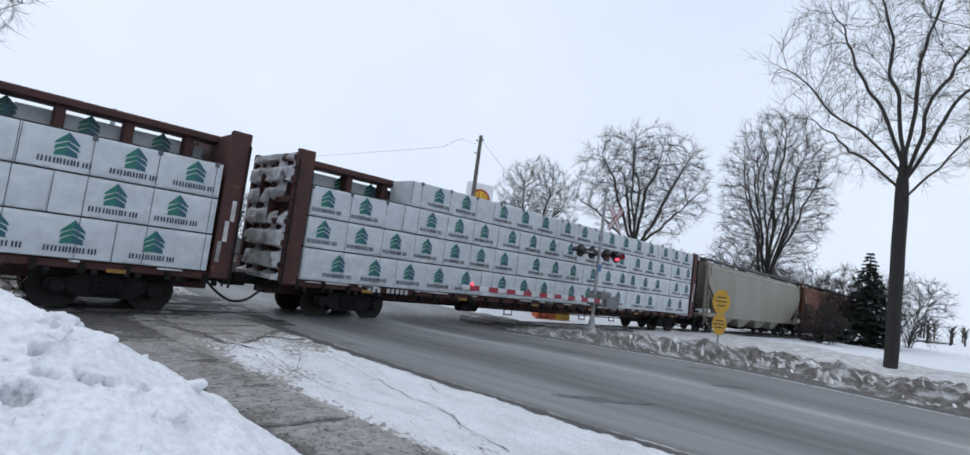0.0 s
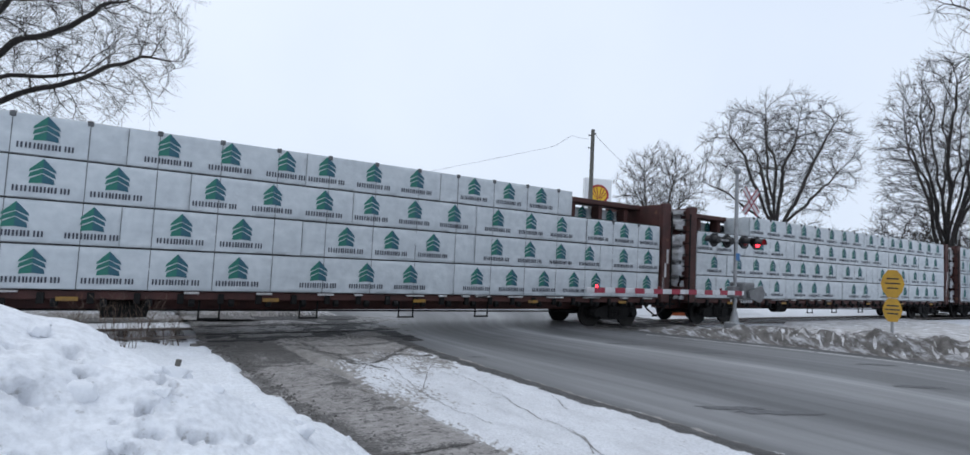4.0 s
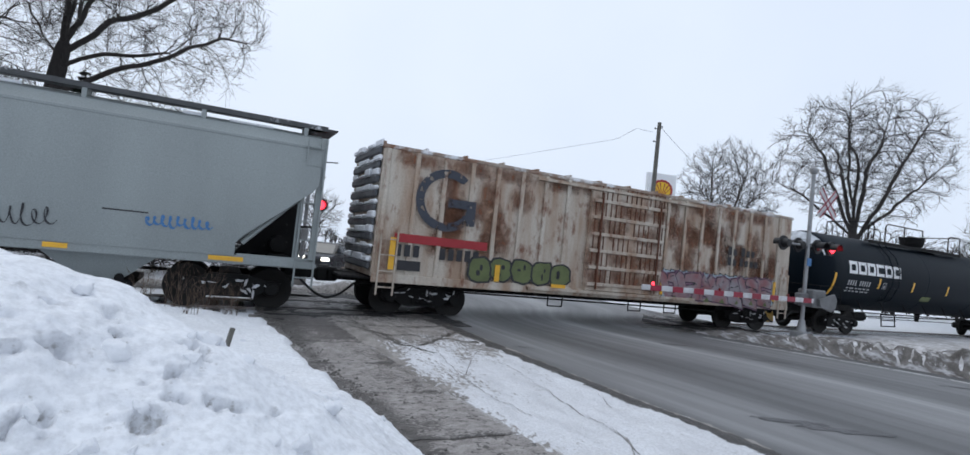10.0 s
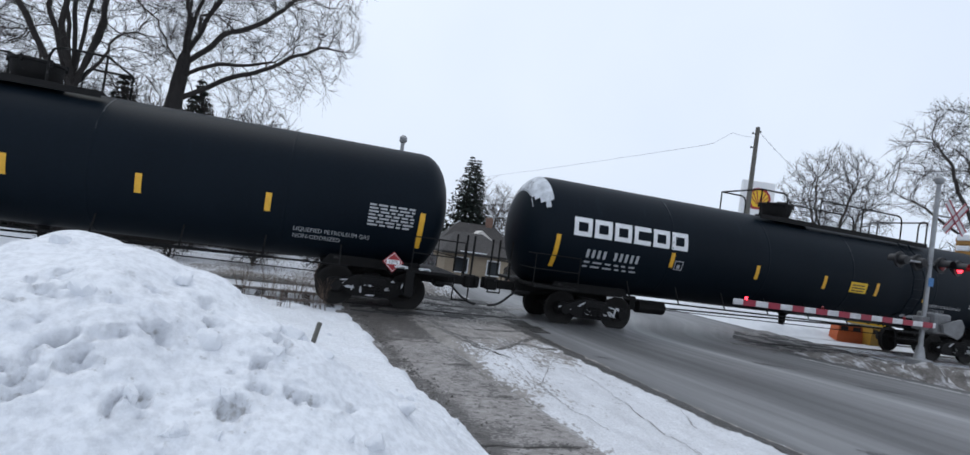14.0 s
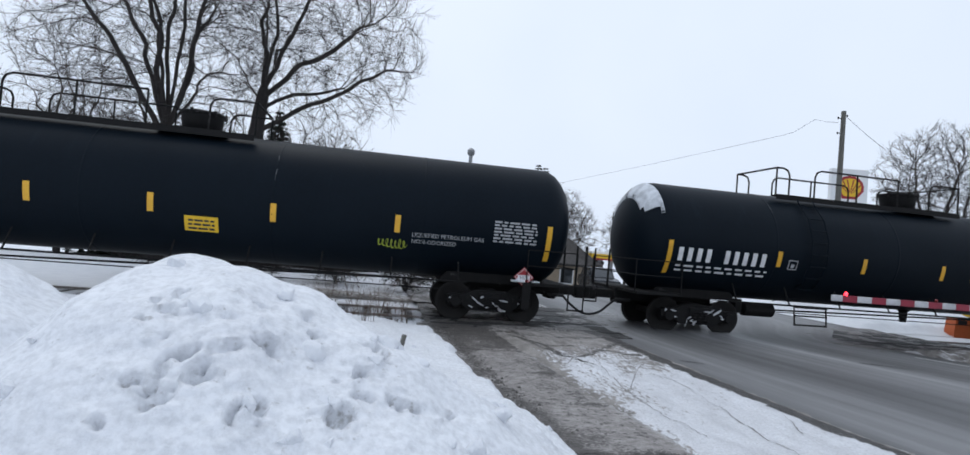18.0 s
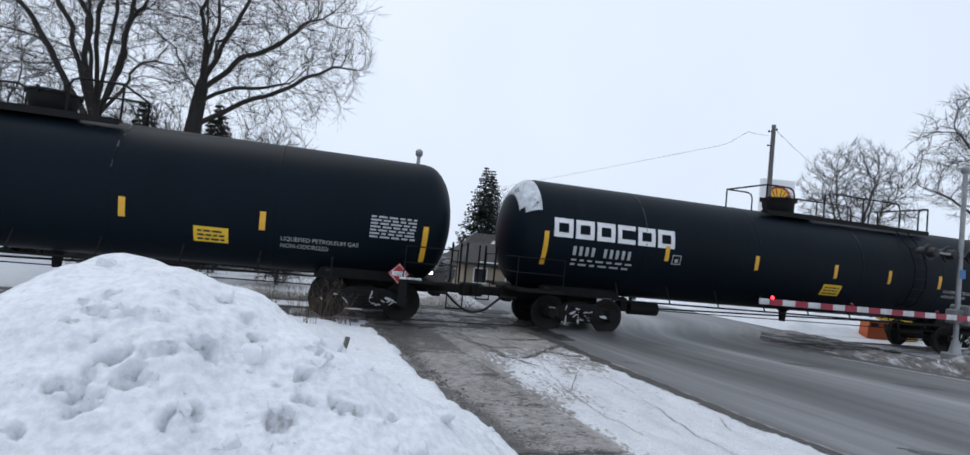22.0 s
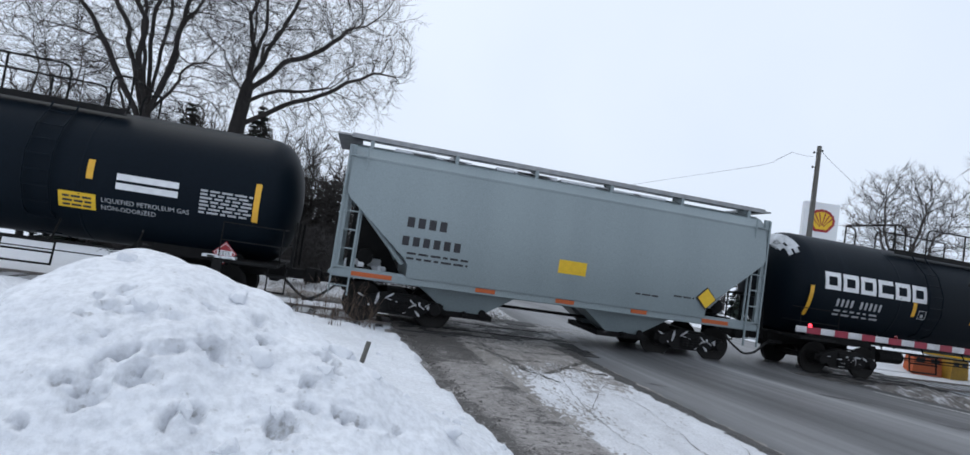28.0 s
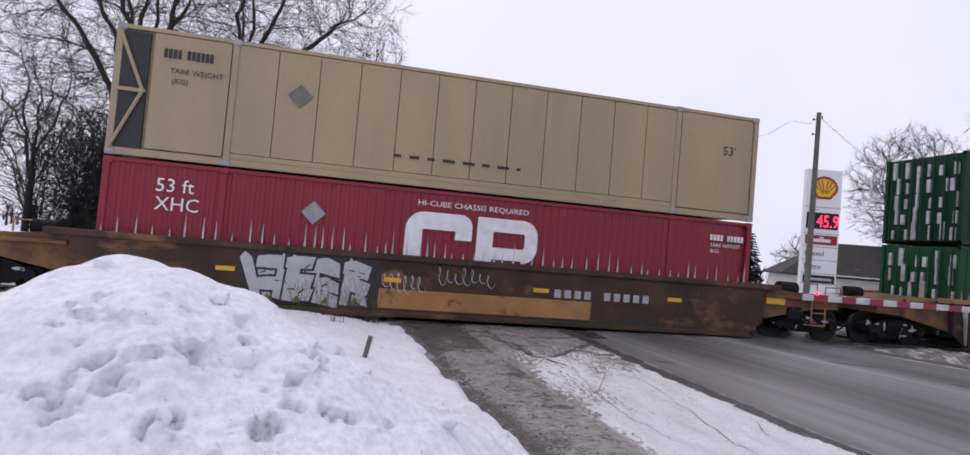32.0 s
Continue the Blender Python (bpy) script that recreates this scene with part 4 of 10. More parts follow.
bank.data.attributes.new("cover_1", "FLOAT", "POINT").data.foreach_set("value", soil_and_shade)


def chunk(r, seed):
    """A broken clod: planes cut at random, softened and pitted."""
    m = Mesh()
    rng = random.Random(seed)
    cuts = [(Vector((rng.gauss(0, 1), rng.gauss(0, 1), rng.gauss(0, 1))).normalized(), rng.uniform(0.6, 1.0)) for _ in range(11)]
    rings, seg = 12, 22
    for j in range(rings + 1):
        t = math.pi * j / rings
        for i in range(seg):
            p = 2 * math.pi * i / seg
            n = Vector((math.sin(t) * math.cos(p), math.sin(t) * math.sin(p), math.cos(t)))
            q = r * min([1.25] + [d / max(n.dot(c), 0.05) for c, d in cuts])
            q *= 1 + 0.1 * noise.noise(n * 3.2 + Vector((0, seed, 0))) + 0.08 * noise.noise(n * 8 + Vector((0, 0, seed)))
            m.v.append((q * n.x * 1.15, q * n.y, q * n.z * 0.85))
    for j in range(rings):
        for i in range(seg):
            a, b = j * seg + i, j * seg + (i + 1) % seg
            m.f.append((a, b, b + seg, a + seg))
    return m.data("snow_chunk", SNOW, 32)


chunks = [chunk(0.1, 1), chunk(0.075, 2), chunk(0.12, 3), chunk(0.085, 5), chunk(0.14, 7)]
rng = random.Random(5)
spots = [(0.77, 3.78), (0.26, 3.39), (0.5, 3.9), (0.62, 3.7), (0.05, 3.5), (-0.35, 3.2), (0.9, 4.3), (1.1, 4.6)]
for cx, cy, n, w in ((0.35, 3.5, 9, 0.3), (-0.4, 2.9, 5, 0.4), (-1.0, 3.0, 4, 0.4), (-2.0, 3.4, 4, 0.5), (0.0, 2.5, 5, 0.4), (0.8, 4.6, 8, 0.4), (1.2, 6.0, 8, 0.8), (0.9, 8.5, 8, 1.2)):
    spots += [(rng.gauss(cx, w), rng.gauss(cy, w * 0.8)) for _ in range(n)]
for i, (x, y) in enumerate(spots):
    if x < walk_left(y) + 0.1:
        k = 0.6 if i < 8 else rng.choice((0.2, 0.25, 0.3, 0.4, 0.5))
        part("snow_chunk", chunks[i % 5], None, bank, at=pose(x, y, on_bank(x, y) - 0.015 * k, rng.uniform(-40, 40), rng.uniform(-30, 30), rng.uniform(0, 360)) @ Matrix.Scale(k, 4))

# stake and dry weeds in the snow by the pavement
post_ = thing("marker_stake", "small leaning grey wooden stake standing in the snow", "stake", at=pose(0.33, 8.3, on_bank(0.33, 8.3) - 0.1, 0, 12, 25))
part("stake", Mesh().box(-0.032, 0.032, -0.022, 0.022, 0, 0.4, 0.006), POLE_WOOD, post_)


def weed(x, y, z, h, seed, label):
    rng = random.Random(seed)
    w = thing("dry_weed", label, "weed", "dry weeds by the track", at=(x, y, z))
    m = Mesh()
    for _ in range(12):
        a = rng.uniform(0, 2 * math.pi)
        lean = rng.uniform(0.1, 0.5)
        p = Vector((rng.uniform(-0.15, 0.15), rng.uniform(-0.1, 0.1), -0.05))
        for k in range(4):
            q = p + Vector((math.cos(a) * lean, math.sin(a) * lean, 1)) * (h / 4) * rng.uniform(0.7, 1.2)
            m.tube(p, q, 0.006 - 0.001 * k, 0.005 - 0.001 * k, 4, False)
            if k > 0:
                b = a + rng.choice((-1, 1)) * rng.uniform(0.5, 1.2)
                m.tube(q, q + Vector((math.cos(b) * 0.6, math.sin(b) * 0.6, 0.7)) * h * 0.22, 0.004, 0.002, 3, False)
            p = q
            a += rng.uniform(-0.4, 0.4)
    part("stem", m, DRY_STEM, w)


for i, (x, y, h) in enumerate(((-0.5, 11.6, 0.75), (0.0, 11.9, 0.8), (0.5, 11.9, 0.6), (-1.0, 12.1, 0.7), (-0.2, 11.2, 0.55), (0.3, 12.3, 0.7))):
    weed(x, y, on_bank(x, y), h, i, "sparse dry brown weed stems poking through snow")


# ploughed dirty bank along the far kerb, broken by the gate
def far_bank(x, y):
    u = (x - toe(y)) / 5.2
    ridges = 0.14 * fbm(x * 2.4, y * 0.9, 4) + 0.15 * fbm(x * 5, y * 4.2, 8, 3)
    h = 0.46 * smooth(0, 0.1, u) * (1 - 0.75 * smooth(0.15, 0.6, u)) * (0.75 + 0.45 * fbm(x * 0.7, y * 0.5)) + ridges * smooth(0, 0.06, u) * (1 - 0.6 * smooth(0.4, 0.8, u)) + 0.1 * smooth(0, 0.1, u)
    return h * (1 - 0.6 * smooth(9.5, 12.0, y)) * (1 - smooth(12.2, 13.2, y)) + 0.05 * smooth(-0.02, 0.02, u) - 0.06


def dirt_lip(x, y):
    """The dirty crust that lies over the road side of the bank."""
    u = (x - toe(y)) / 5.2
    worn = 1.1 * smooth(0.42, 0.1, u) + 1.0 * fbm(x * 1.6, y * 0.8, 17) + 0.75 * fbm(x * 6, y * 4, 19) + 0.12 + 0.35 * smooth(9.5, 12.5, y)
    return far_bank(x, y) + max(-0.06, min(0.02, 0.08 * (worn - 0.62)))


m = Mesh().grid([13.3 + 0.1 * k for k in range(102)] + [23.6 + 0.5 * k for k in range(24)], [-30 + 0.6 * k for k in range(48)] + [-1.1 + 0.11 * k for k in range(132)],
                lambda x, y: far_bank(x, y) if x < 23.5 else 0.12 + 0.1 * fbm(x * 0.4, y * 0.4) * (1 - smooth(11.6, 12.8, y)))
dirty = tagged(part("snow_bank_dirty", m, SNOW_DIRTY, smooth=70), "dirty ploughed snow bank along the far kerb", "snow", kind="structure")
m = Mesh().grid([13.3 + 0.08 * k for k in range(102)], [-8 + 0.1 * k for k in range(209)], dirt_lip)
part("dirt_crust", m, DIRT, dirty, "brown gravelly dirt on the snow", smooth=70)
m = Mesh().grid([17.4 + 0.2 * k for k in range(60)], [17.6 + 0.2 * k for k in range(60)],
                lambda x, y: land(x, y) + 0.02 + smooth(17.5, 18.4, x) * smooth(17.6, 18.6, y) * (0.3 + 0.25 * fbm(x * 0.5, y * 0.5, 2) + 0.06 * fbm(x * 2.5, y * 2.5)
                + 0.8 * math.exp(-((x - 19.5) / 1.6) ** 2 - ((y - 22) / 2.0) ** 2) + 0.6 * math.exp(-((x - 23.5) / 1.6) ** 2 - ((y - 20.5) / 1.5) ** 2)))
tagged(part("snow_pile", m, SNOW, smooth=70), "snow piled on the corner beyond the track", "snow", kind="structure")
m = Mesh().grid([-6 + 0.2 * k for k in range(60)], [17.4 + 0.2 * k for k in range(70)],
                lambda x, y: land(x, y) + 0.02 + smooth(17.4, 18.3, y) * (0.12 + 0.12 * fbm(x * 0.6, y * 0.6, 5) + 0.35 * math.exp(-((x - 4.3) / 0.9) ** 2 - ((y - 18.6) / 0.7) ** 2)) * (1 - smooth(5.0, 5.9, x)))
cover(tagged(part("snow_verge", m, VERGE, smooth=70), "trodden snow verge beyond the track", "snow", kind="structure"),
      (lambda x, y: 0.35 + 0.5 * fbm(x * 0.7, y * 0.7, 12) + 0.4 * smooth(19.5, 17.5, y), lambda x, y: 0.75 * smooth(18.6, 17.4, y) + 0.3 * fbm(x, y, 15)))
m = Mesh()
for j in range(40):
    y = 16.9 + 0.35 * j
    for i in range(13):
        x = 1.05 - 0.045 * (y - 16.9) + 1.75 * i / 12 + (0.12 * fbm(y * 1.6, i) if i in (0, 12) else 0)
        m.v.append((x, y, land(x, y) + 0.13 + 0.02 * fbm(x * 3, y * 3)))
for j in range(39):
    for i in range(12):
        m.f.append((13 * j + i, 13 * j + i + 1, 13 * j + i + 14, 13 * j + i + 13))
cover(tagged(part("pavement_far", m, PAVING, smooth=60), "wet slushy pavement going on beyond the track", "pavement", kind="structure"),
      (lambda x, y: 0.75 + 0.5 * fbm(x, y * 0.6, 3), lambda x, y: 0.25 + 0.7 * fbm(x * 1.3, y * 0.8, 8)))

# ---- the railway ----
m = Mesh()
for a, b in ((-140, 1.2), (18.2, 420)):
    m.prism([(a, -0.3), (b, -0.3), (b, -0.1), (a, -0.1)], 15.0 - 2.6, 15.0 + 2.6)
bed = tagged(part("ballast_bed", m, BALLAST), "dark ballast with snow between the ties", "railway", kind="structure")
tie = Mesh().box(-0.12, 0.12, -1.3, 1.3, -0.17, -0.06, 0.015).data("tie", TIE)
x = -16.0
while x < 60:
    if not 1.0 < x < 18.4:
        part("tie", tie, None, bed, at=(x, 15.0, 0))
    x += 0.56
m = Mesh()
for y in (-0.755, 0.755):
    for z0, z1, w in ((-0.17, -0.15, 0.07), (-0.15, -0.03, 0.012), (-0.035, 0.0, 0.036)):
        m.box(-140, 420, 15.0 + y - w, 15.0 + y + w, z0, z1)
tagged(part("rails", m, RAIL), "worn steel rails of a single track", "rails", kind="structure")
m = Mesh()
for y0, y1 in ((-1.9, -0.83), (-0.66, 0.66), (0.83, 1.9)):
    for k in range(7):
        a = 1.25 + 2.42 * k
        m.box(a, a + 2.4, 15.0 + y0, 15.0 + y1, -0.2, 0.012 + 0.004 * (k % 2), 0.012)
panels = tagged(part("crossing_panels", m, ASPHALT_WET), "dark wet crossing panels between the rails", "crossing", kind="structure")
# slush and grit trodden over the panels
m = Mesh()
xs_, ys_ = [1.1 + 0.09 * k for k in range(190)], [12.4 + 0.07 * k for k in range(79)]
m.grid(xs_, ys_, lambda x, y: 0.018 + max(-0.06, min(0.012, 0.05 * (fbm(x * 1.1, y * 1.3, 21) + 0.6 * fbm(x * 4.5, y * 4.5, 23) + 0.5 * smooth(1.9, 1.1, x) - 0.12)))
       - 0.3 * (smooth(0.16, 0.09, abs(y - 15.0 - 0.75)) + smooth(0.16, 0.09, abs(y - 15.0 + 0.75))))
part("track_slush", m, WET_SLUSH, panels, "thin dark slush over the crossing", smooth=60)
m = Mesh().box(1.2, 5.95, 12.9, 13.12, -0.1, 0.045, 0.02).box(1.2, 5.95, 16.9, 17.9, -0.1, 0.03, 0.02)
m.box(1.15, 5.95, 12.3, 12.9, -0.1, 0.03, 0.02)
tagged(part("crossing_apron", m, ASPHALT_WET), "wet asphalt apron where the pavement meets the rails", "crossing", kind="structure")


# ---- crossing signals ----
def lamp_head(parent, x, z, y, lit, face=-1):
    """A flasher: hood, dark round backing and lens."""
    m = Mesh().lathe([(y, 0.235), (y - 0.012 * -face, 0.245), (y + 0.05, 0.245)], 24, "y", (x, 0, z))
    b = part("backing_disc", m, BLACK_PAINT, parent, "black round backing", smooth=40)
    m = Mesh()
    for k in range(13):
        t0, t1 = radians(-20 + 220 * k / 13), radians(-20 + 220 * (k + 1) / 13)
        for (r0, d0), (r1, d1) in (((0.17, 0.0), (0.16, 0.3)),):
            p = [(x + r0 * math.cos(t), y + face * d0, z + r0 * math.sin(t)) for t in (t0, t1)] + [(x + r1 * math.cos(t), y + face * d1, z + r1 * math.sin(t)) for t in (t1, t0)]
            m.quad(*p)
    part("hood", m, BLACK_PAINT, b, smooth=60)
    part("lens", Mesh().lathe([(y + face * 0.03, 0.15), (y + face * 0.06, 0.12), (y + face * 0.08, 0.03)], 20, "y", (x, 0, z)), RED_GLOW if lit else RED_DARK, b,
         "lit red lens" if lit else "unlit red lens", smooth=40)
    part("housing", Mesh().lathe([(y - face * 0.2, 0.06), (y - face * 0.18, 0.13), (y, 0.16)], 16, "y", (x, 0, z)), BLACK_PAINT, b, smooth=40)


def crossbuck(parent, x, z, y, material, turn=0.0, half=0.62, lines=True):
    m = Mesh()
    for a in (45, -45):
        c, s = math.cos(radians(a + turn)), math.sin(radians(a + turn))
        w = 0.11
        q = [(-half, -w), (half, -w), (half, w), (-half, w)]
        m.prism([(x + u * c - v * s, z + u * s + v * c) for u, v in q], y - (0.012 if a > 0 else 0.03), y - (0.0 if a > 0 else 0.018))
    return part("crossbuck", m, material, parent, "white crossbuck boards" if material is WHITE_PAINT else "white crossbuck with red borders")


# the gate beyond the road
gate = thing("crossing_gate", "galvanised crossing mast with flashers and lowered red-white gate arm", "crossing gate", at=(18.0, 12.0, 0.2))
part("mast", Mesh().tube((0, 0, 0), (0, 0, 5.45), 0.065, n=14), GALV, gate, smooth=50)
part("mast_base", Mesh().box(-0.25, 0.25, -0.25, 0.25, -0.2, 0.12, 0.03).lathe([(0.12, 0.16), (0.5, 0.09)], 14, "z"), GALV, gate, smooth=35)
part("bell", Mesh().lathe([(5.45, 0.09), (5.5, 0.13), (5.62, 0.13), (5.7, 0.05)], 14, "z"), GALV, gate, smooth=40)
cb = crossbuck(gate, 0.68, 4.5, -0.1, ARM_WHITE)
m = Mesh()
for a in (45, -45):
    c, s = math.cos(radians(a)), math.sin(radians(a))
    for v in (-0.1, 0.1):
        q = [(-0.62, v - 0.022), (0.62, v - 0.022), (0.62, v + 0.022), (-0.62, v + 0.022)]
        m.prism([(0.68 + u * c - w * s, 4.5 + u * s + w * c) for u, w in q], -0.14, -0.132)
part("crossbuck_border", m, ARM_RED, cb, "red reflective borders")
pieces("bracket_arm", Mesh().tube((0, 0, 4.5), (0.68, -0.08, 4.5), 0.03).tube((-1.1, 0, 3.0), (1.12, 0, 3.0), 0.035), GALV, gate)
lamp_head(gate, 1.08, 3.0, -0.12, True)
lamp_head(gate, 0.34, 3.0, -0.12, False)
lamp_head(gate, -0.3, 3.0, 0.12, False, 1)
lamp_head(gate, -1.05, 3.0, 0.12, False, 1)
part("number_plate", Mesh().box(-0.11, 0.11, -0.1, -0.08, 2.32, 2.58, 0.01), BLUE_SPRAY, gate, "small blue plate")
part("mechanism_box", Mesh().box(0.08, 0.75, -0.3, 0.3, 0.95, 1.55, 0.05).box(-0.3, 0.1, -0.14, 0.14, 1.0, 1.4, 0.03), GREY_BOX, gate)
part("counterweight", Mesh().prism([(0.2, 1.25), (1.0, 1.45), (1.15, 1.25), (1.1, 1.0), (0.9, 0.85), (0.3, 1.0)], -0.42, -0.34), GREY_BOX, gate)
arm = part("gate_arm", Mesh().box(-7.4, 0.0, -0.36, -0.32, 1.1, 1.25, 0.01), ARM_WHITE, gate, "white arm with red stripes")
m = Mesh()
for k in range(9):
    x = -7.1 + 0.82 * k
    m.box(x, x + 0.4, -0.368, -0.312, 1.097, 1.253)
pieces("arm_stripe", m, ARM_RED, arm, "red reflective stripes")
for x in (-7.0, -4.4, -1.3):
    m = Mesh().lathe([(1.24, 0.035), (1.31, 0.042), (1.335, 0.015)], 10, "z", (x, -0.34, 0))
    part("arm_light", m, RED_GLOW if x == -7.0 else RED_DARK, arm, "lit red tip light" if x == -7.0 else "", smooth=40)

# the mast beyond the track, facing the other traffic
mast = thing("crossing_signal", "galvanised crossing mast with crossbuck and flashers beyond the track", "crossing signal", at=(2.75, 19.5, 0.0))
part("mast", Mesh().tube((0, 0, 0), (0, 0, 5.1), 0.065, n=14), GALV, mast, smooth=50)
part("mast_base", Mesh().box(-0.22, 0.22, -0.22, 0.22, 0, 0.75, 0.03), CONCRETE, mast)
part("bell", Mesh().lathe([(5.05, 0.08), (5.12, 0.13), (5.25, 0.13), (5.32, 0.06)], 14, "z"), GALV, mast, smooth=40)
crossbuck(mast, -0.05, 4.1, -0.08, WHITE_PAINT, 8)
pieces("bracket_arm", Mesh().tube((-0.5, 0, 2.85), (0.6, 0, 2.85), 0.035).tube((0, 0, 4.3), (0.9, 0.2, 4.4), 0.025), GALV, mast)
lamp_head(mast, -0.38, 2.85, -0.12, False)
lamp_head(mast, 0.42, 2.85, -0.12, True)
part("junction_box", Mesh().box(-0.12, 0.12, -0.2, -0.06, 1.6, 2.0, 0.02), GALV, mast)

# yellow warning post on the far side of the road
wp = thing("warning_post", "stacked yellow warning plates on a short post in the snow", "sign post", at=pose(23.6, 9.35, 0.15, 0, 0, -62))
part("post", Mesh().tube((0, 0, 0), (0, 0, 2.2), 0.05), GALV, wp)
for z0, z1, w, lab in ((1.3, 2.32, 0.36, "faded yellow upper plate"), (0.42, 1.27, 0.3, "faded yellow lower plate")):
    h = z1 - z0
    outline_ = [(-0.14, z0), (0.14, z0), (w * 0.8, z0 + 0.22 * h), (w, z0 + 0.5 * h), (w * 0.8, z0 + 0.78 * h), (0.14, z1), (-0.14, z1), (-w * 0.8, z0 + 0.78 * h), (-w, z0 + 0.5 * h), (-w * 0.8, z0 + 0.22 * h)]
    face_ = part("plate", Mesh().prism(outline_, -0.08, -0.05), PLATE_YELLOW, wp, lab)
    m = Mesh()
    for k, b_ in enumerate((0.36, 0.46, 0.34)):
        z = z0 + h * (0.66 - 0.17 * k)
        m.box(-b_ / 2, b_ / 2, -0.085, -0.081, z, z + 0.05)
    pieces("plate_writing", m, BLACK_INK, face_)

# ---- pole, wires and price sign beyond the track ----
px, py = 26.3, 28.75
pole = thing("utility_pole", "weathered grey wooden utility pole", "pole", at=(px, py, -0.4))
part("pole", Mesh().tube((0, 0, 0), (0.05, 0, 12.15), 0.19, 0.13, 14), POLE_WOOD, pole, smooth=50)
m = Mesh()
for z, s in ((11.7, -1), (11.9, 1), (10.8, -1)):
    m.tube((0, 0, z), (s * 0.28, 0, z), 0.025).lathe([(-0.07, 0.03), (0.0, 0.055), (0.07, 0.03)], 10, "z", (s * 0.3, 0, z))
pieces("insulator", m, UNDER, pole)


def wire(label, a, b, sag, r=0.011, slack=0.0):
    w = thing("overhead_wire", label, "wire")
    m = Mesh()
    pts = []
    for k in range(61):
        t = k / 60
        p = Vector(a).lerp(Vector(b), t)
        p.z -= sag * 4 * t * (1 - t)
        p.z += 0.55 * math.exp(-((t - 0.035) / 0.02) ** 2) * slack
        pts.append(p)
    m.path(pts, r, 4)
    part("strand", m, UNDER, w)


wire("thin dark overhead wire running to the pole", (px - 0.3, py, 11.0), (20.7, 77, 10.8), 0.1, slack=1.0)
wire("thin dark overhead wire leaving the pole", (px + 0.3, py, 11.4), (42, 35, 9.0), 0.4)

sx, sy = 28.6, 30.5
sign = thing("price_sign", "tall white fuel price sign with glowing red digits", "price sign", at=pose(sx, sy, 0.4, 0, 0, -14))
part("pylon", Mesh().box(-1.12, 1.12, -0.2, 0.2, 0.3, 8.3, 0.04), SIGN_WHITE, sign)
part("foot", Mesh().box(-0.95, 0.95, -0.15, 0.15, -1.2, 0.4), GALV, sign)
shell = Mesh()
scz = 7.1
pts = [(0.84 * math.cos(radians(a)), 0.74 * math.sin(radians(a))) for a in range(-25, 206, 11)]
for k in range(len(pts)):
    q = 1 + (0.035 if k % 2 else -0.02)
    pts[k] = (pts[k][0] * q, pts[k][1] * q)
pts = pts + [(-0.42, -0.72), (0.42, -0.72)]
emb = part("emblem", Mesh().prism([(x, scz + z) for x, z in pts], -0.235, -0.2), RED, sign, "red-edged yellow fan emblem")
part("emblem_face", Mesh().prism([(x * 0.8, scz + z * 0.78 + 0.0) for x, z in pts], -0.25, -0.236), YELLOW_SIGN, emb)
m = Mesh()
for a in (20, 47, 73, 107, 133, 160):
    c, s = math.cos(radians(a)), math.sin(radians(a))
    d = Vector((-s, c)) * 0.022
    x0, z0, x1, z1 = c * 0.1, scz - 0.45 + s * 0.15, c * 0.66, scz + s * 0.52
    m.quad((x0 + d.x, -0.255, z0 + d.y), (x0 - d.x, -0.255, z0 - d.y), (x1 - d.x * 2, -0.255, z1 - d.y * 2), (x1 + d.x * 2, -0.255, z1 + d.y * 2))
part("emblem_rib", m, RED, emb)
m = Mesh()
for z in (5.85, 4.15, 3.3, 2.45, 1.6, 0.95):
    m.box(-1.12, 1.12, -0.206, -0.19, z - 0.02, z + 0.02)
pieces("panel_joint", m, GALV, sign)
dp = part("digit_panel", Mesh().box(-1.0, 1.0, -0.225, -0.2, 4.45, 5.5, 0.02), BLACK_PAINT, sign, "black digit panel")
lettering("145.9", 0.78, PRICE_GLOW, dp, (-0.78, -0.235, 4.58), "digits", width=1.62, label="glowing red price digits")
part("brand_panel", Mesh().box(-1.0, 1.0, -0.225, -0.2, 3.45, 4.05, 0.02), RED, sign, "red panel")
part("brand_bar", Mesh().box(-0.7, 0.6, -0.23, -0.224, 3.62, 3.82).box(-0.1, 0.15, -0.23, -0.224, 3.86, 3.95), WHITE, sign)
lettering("Diesel", 0.34, BLACK_INK, sign, (-0.98, -0.21, 2.72))
lettering("Lotto", 0.34, BLACK_INK, sign, (-0.98, -0.21, 1.87))
lettering("Regular", 0.13, BLACK_INK, sign, (-0.85, -0.21, 5.62))
part("store_panel", Mesh().box(-1.0, 1.0, -0.225, -0.2, 1.0, 1.5, 0.02), BLACK_PAINT, sign)
part("store_bar", Mesh().box(-0.75, 0.8, -0.23, -0.224, 1.16, 1.32), GREY_INK, sign)


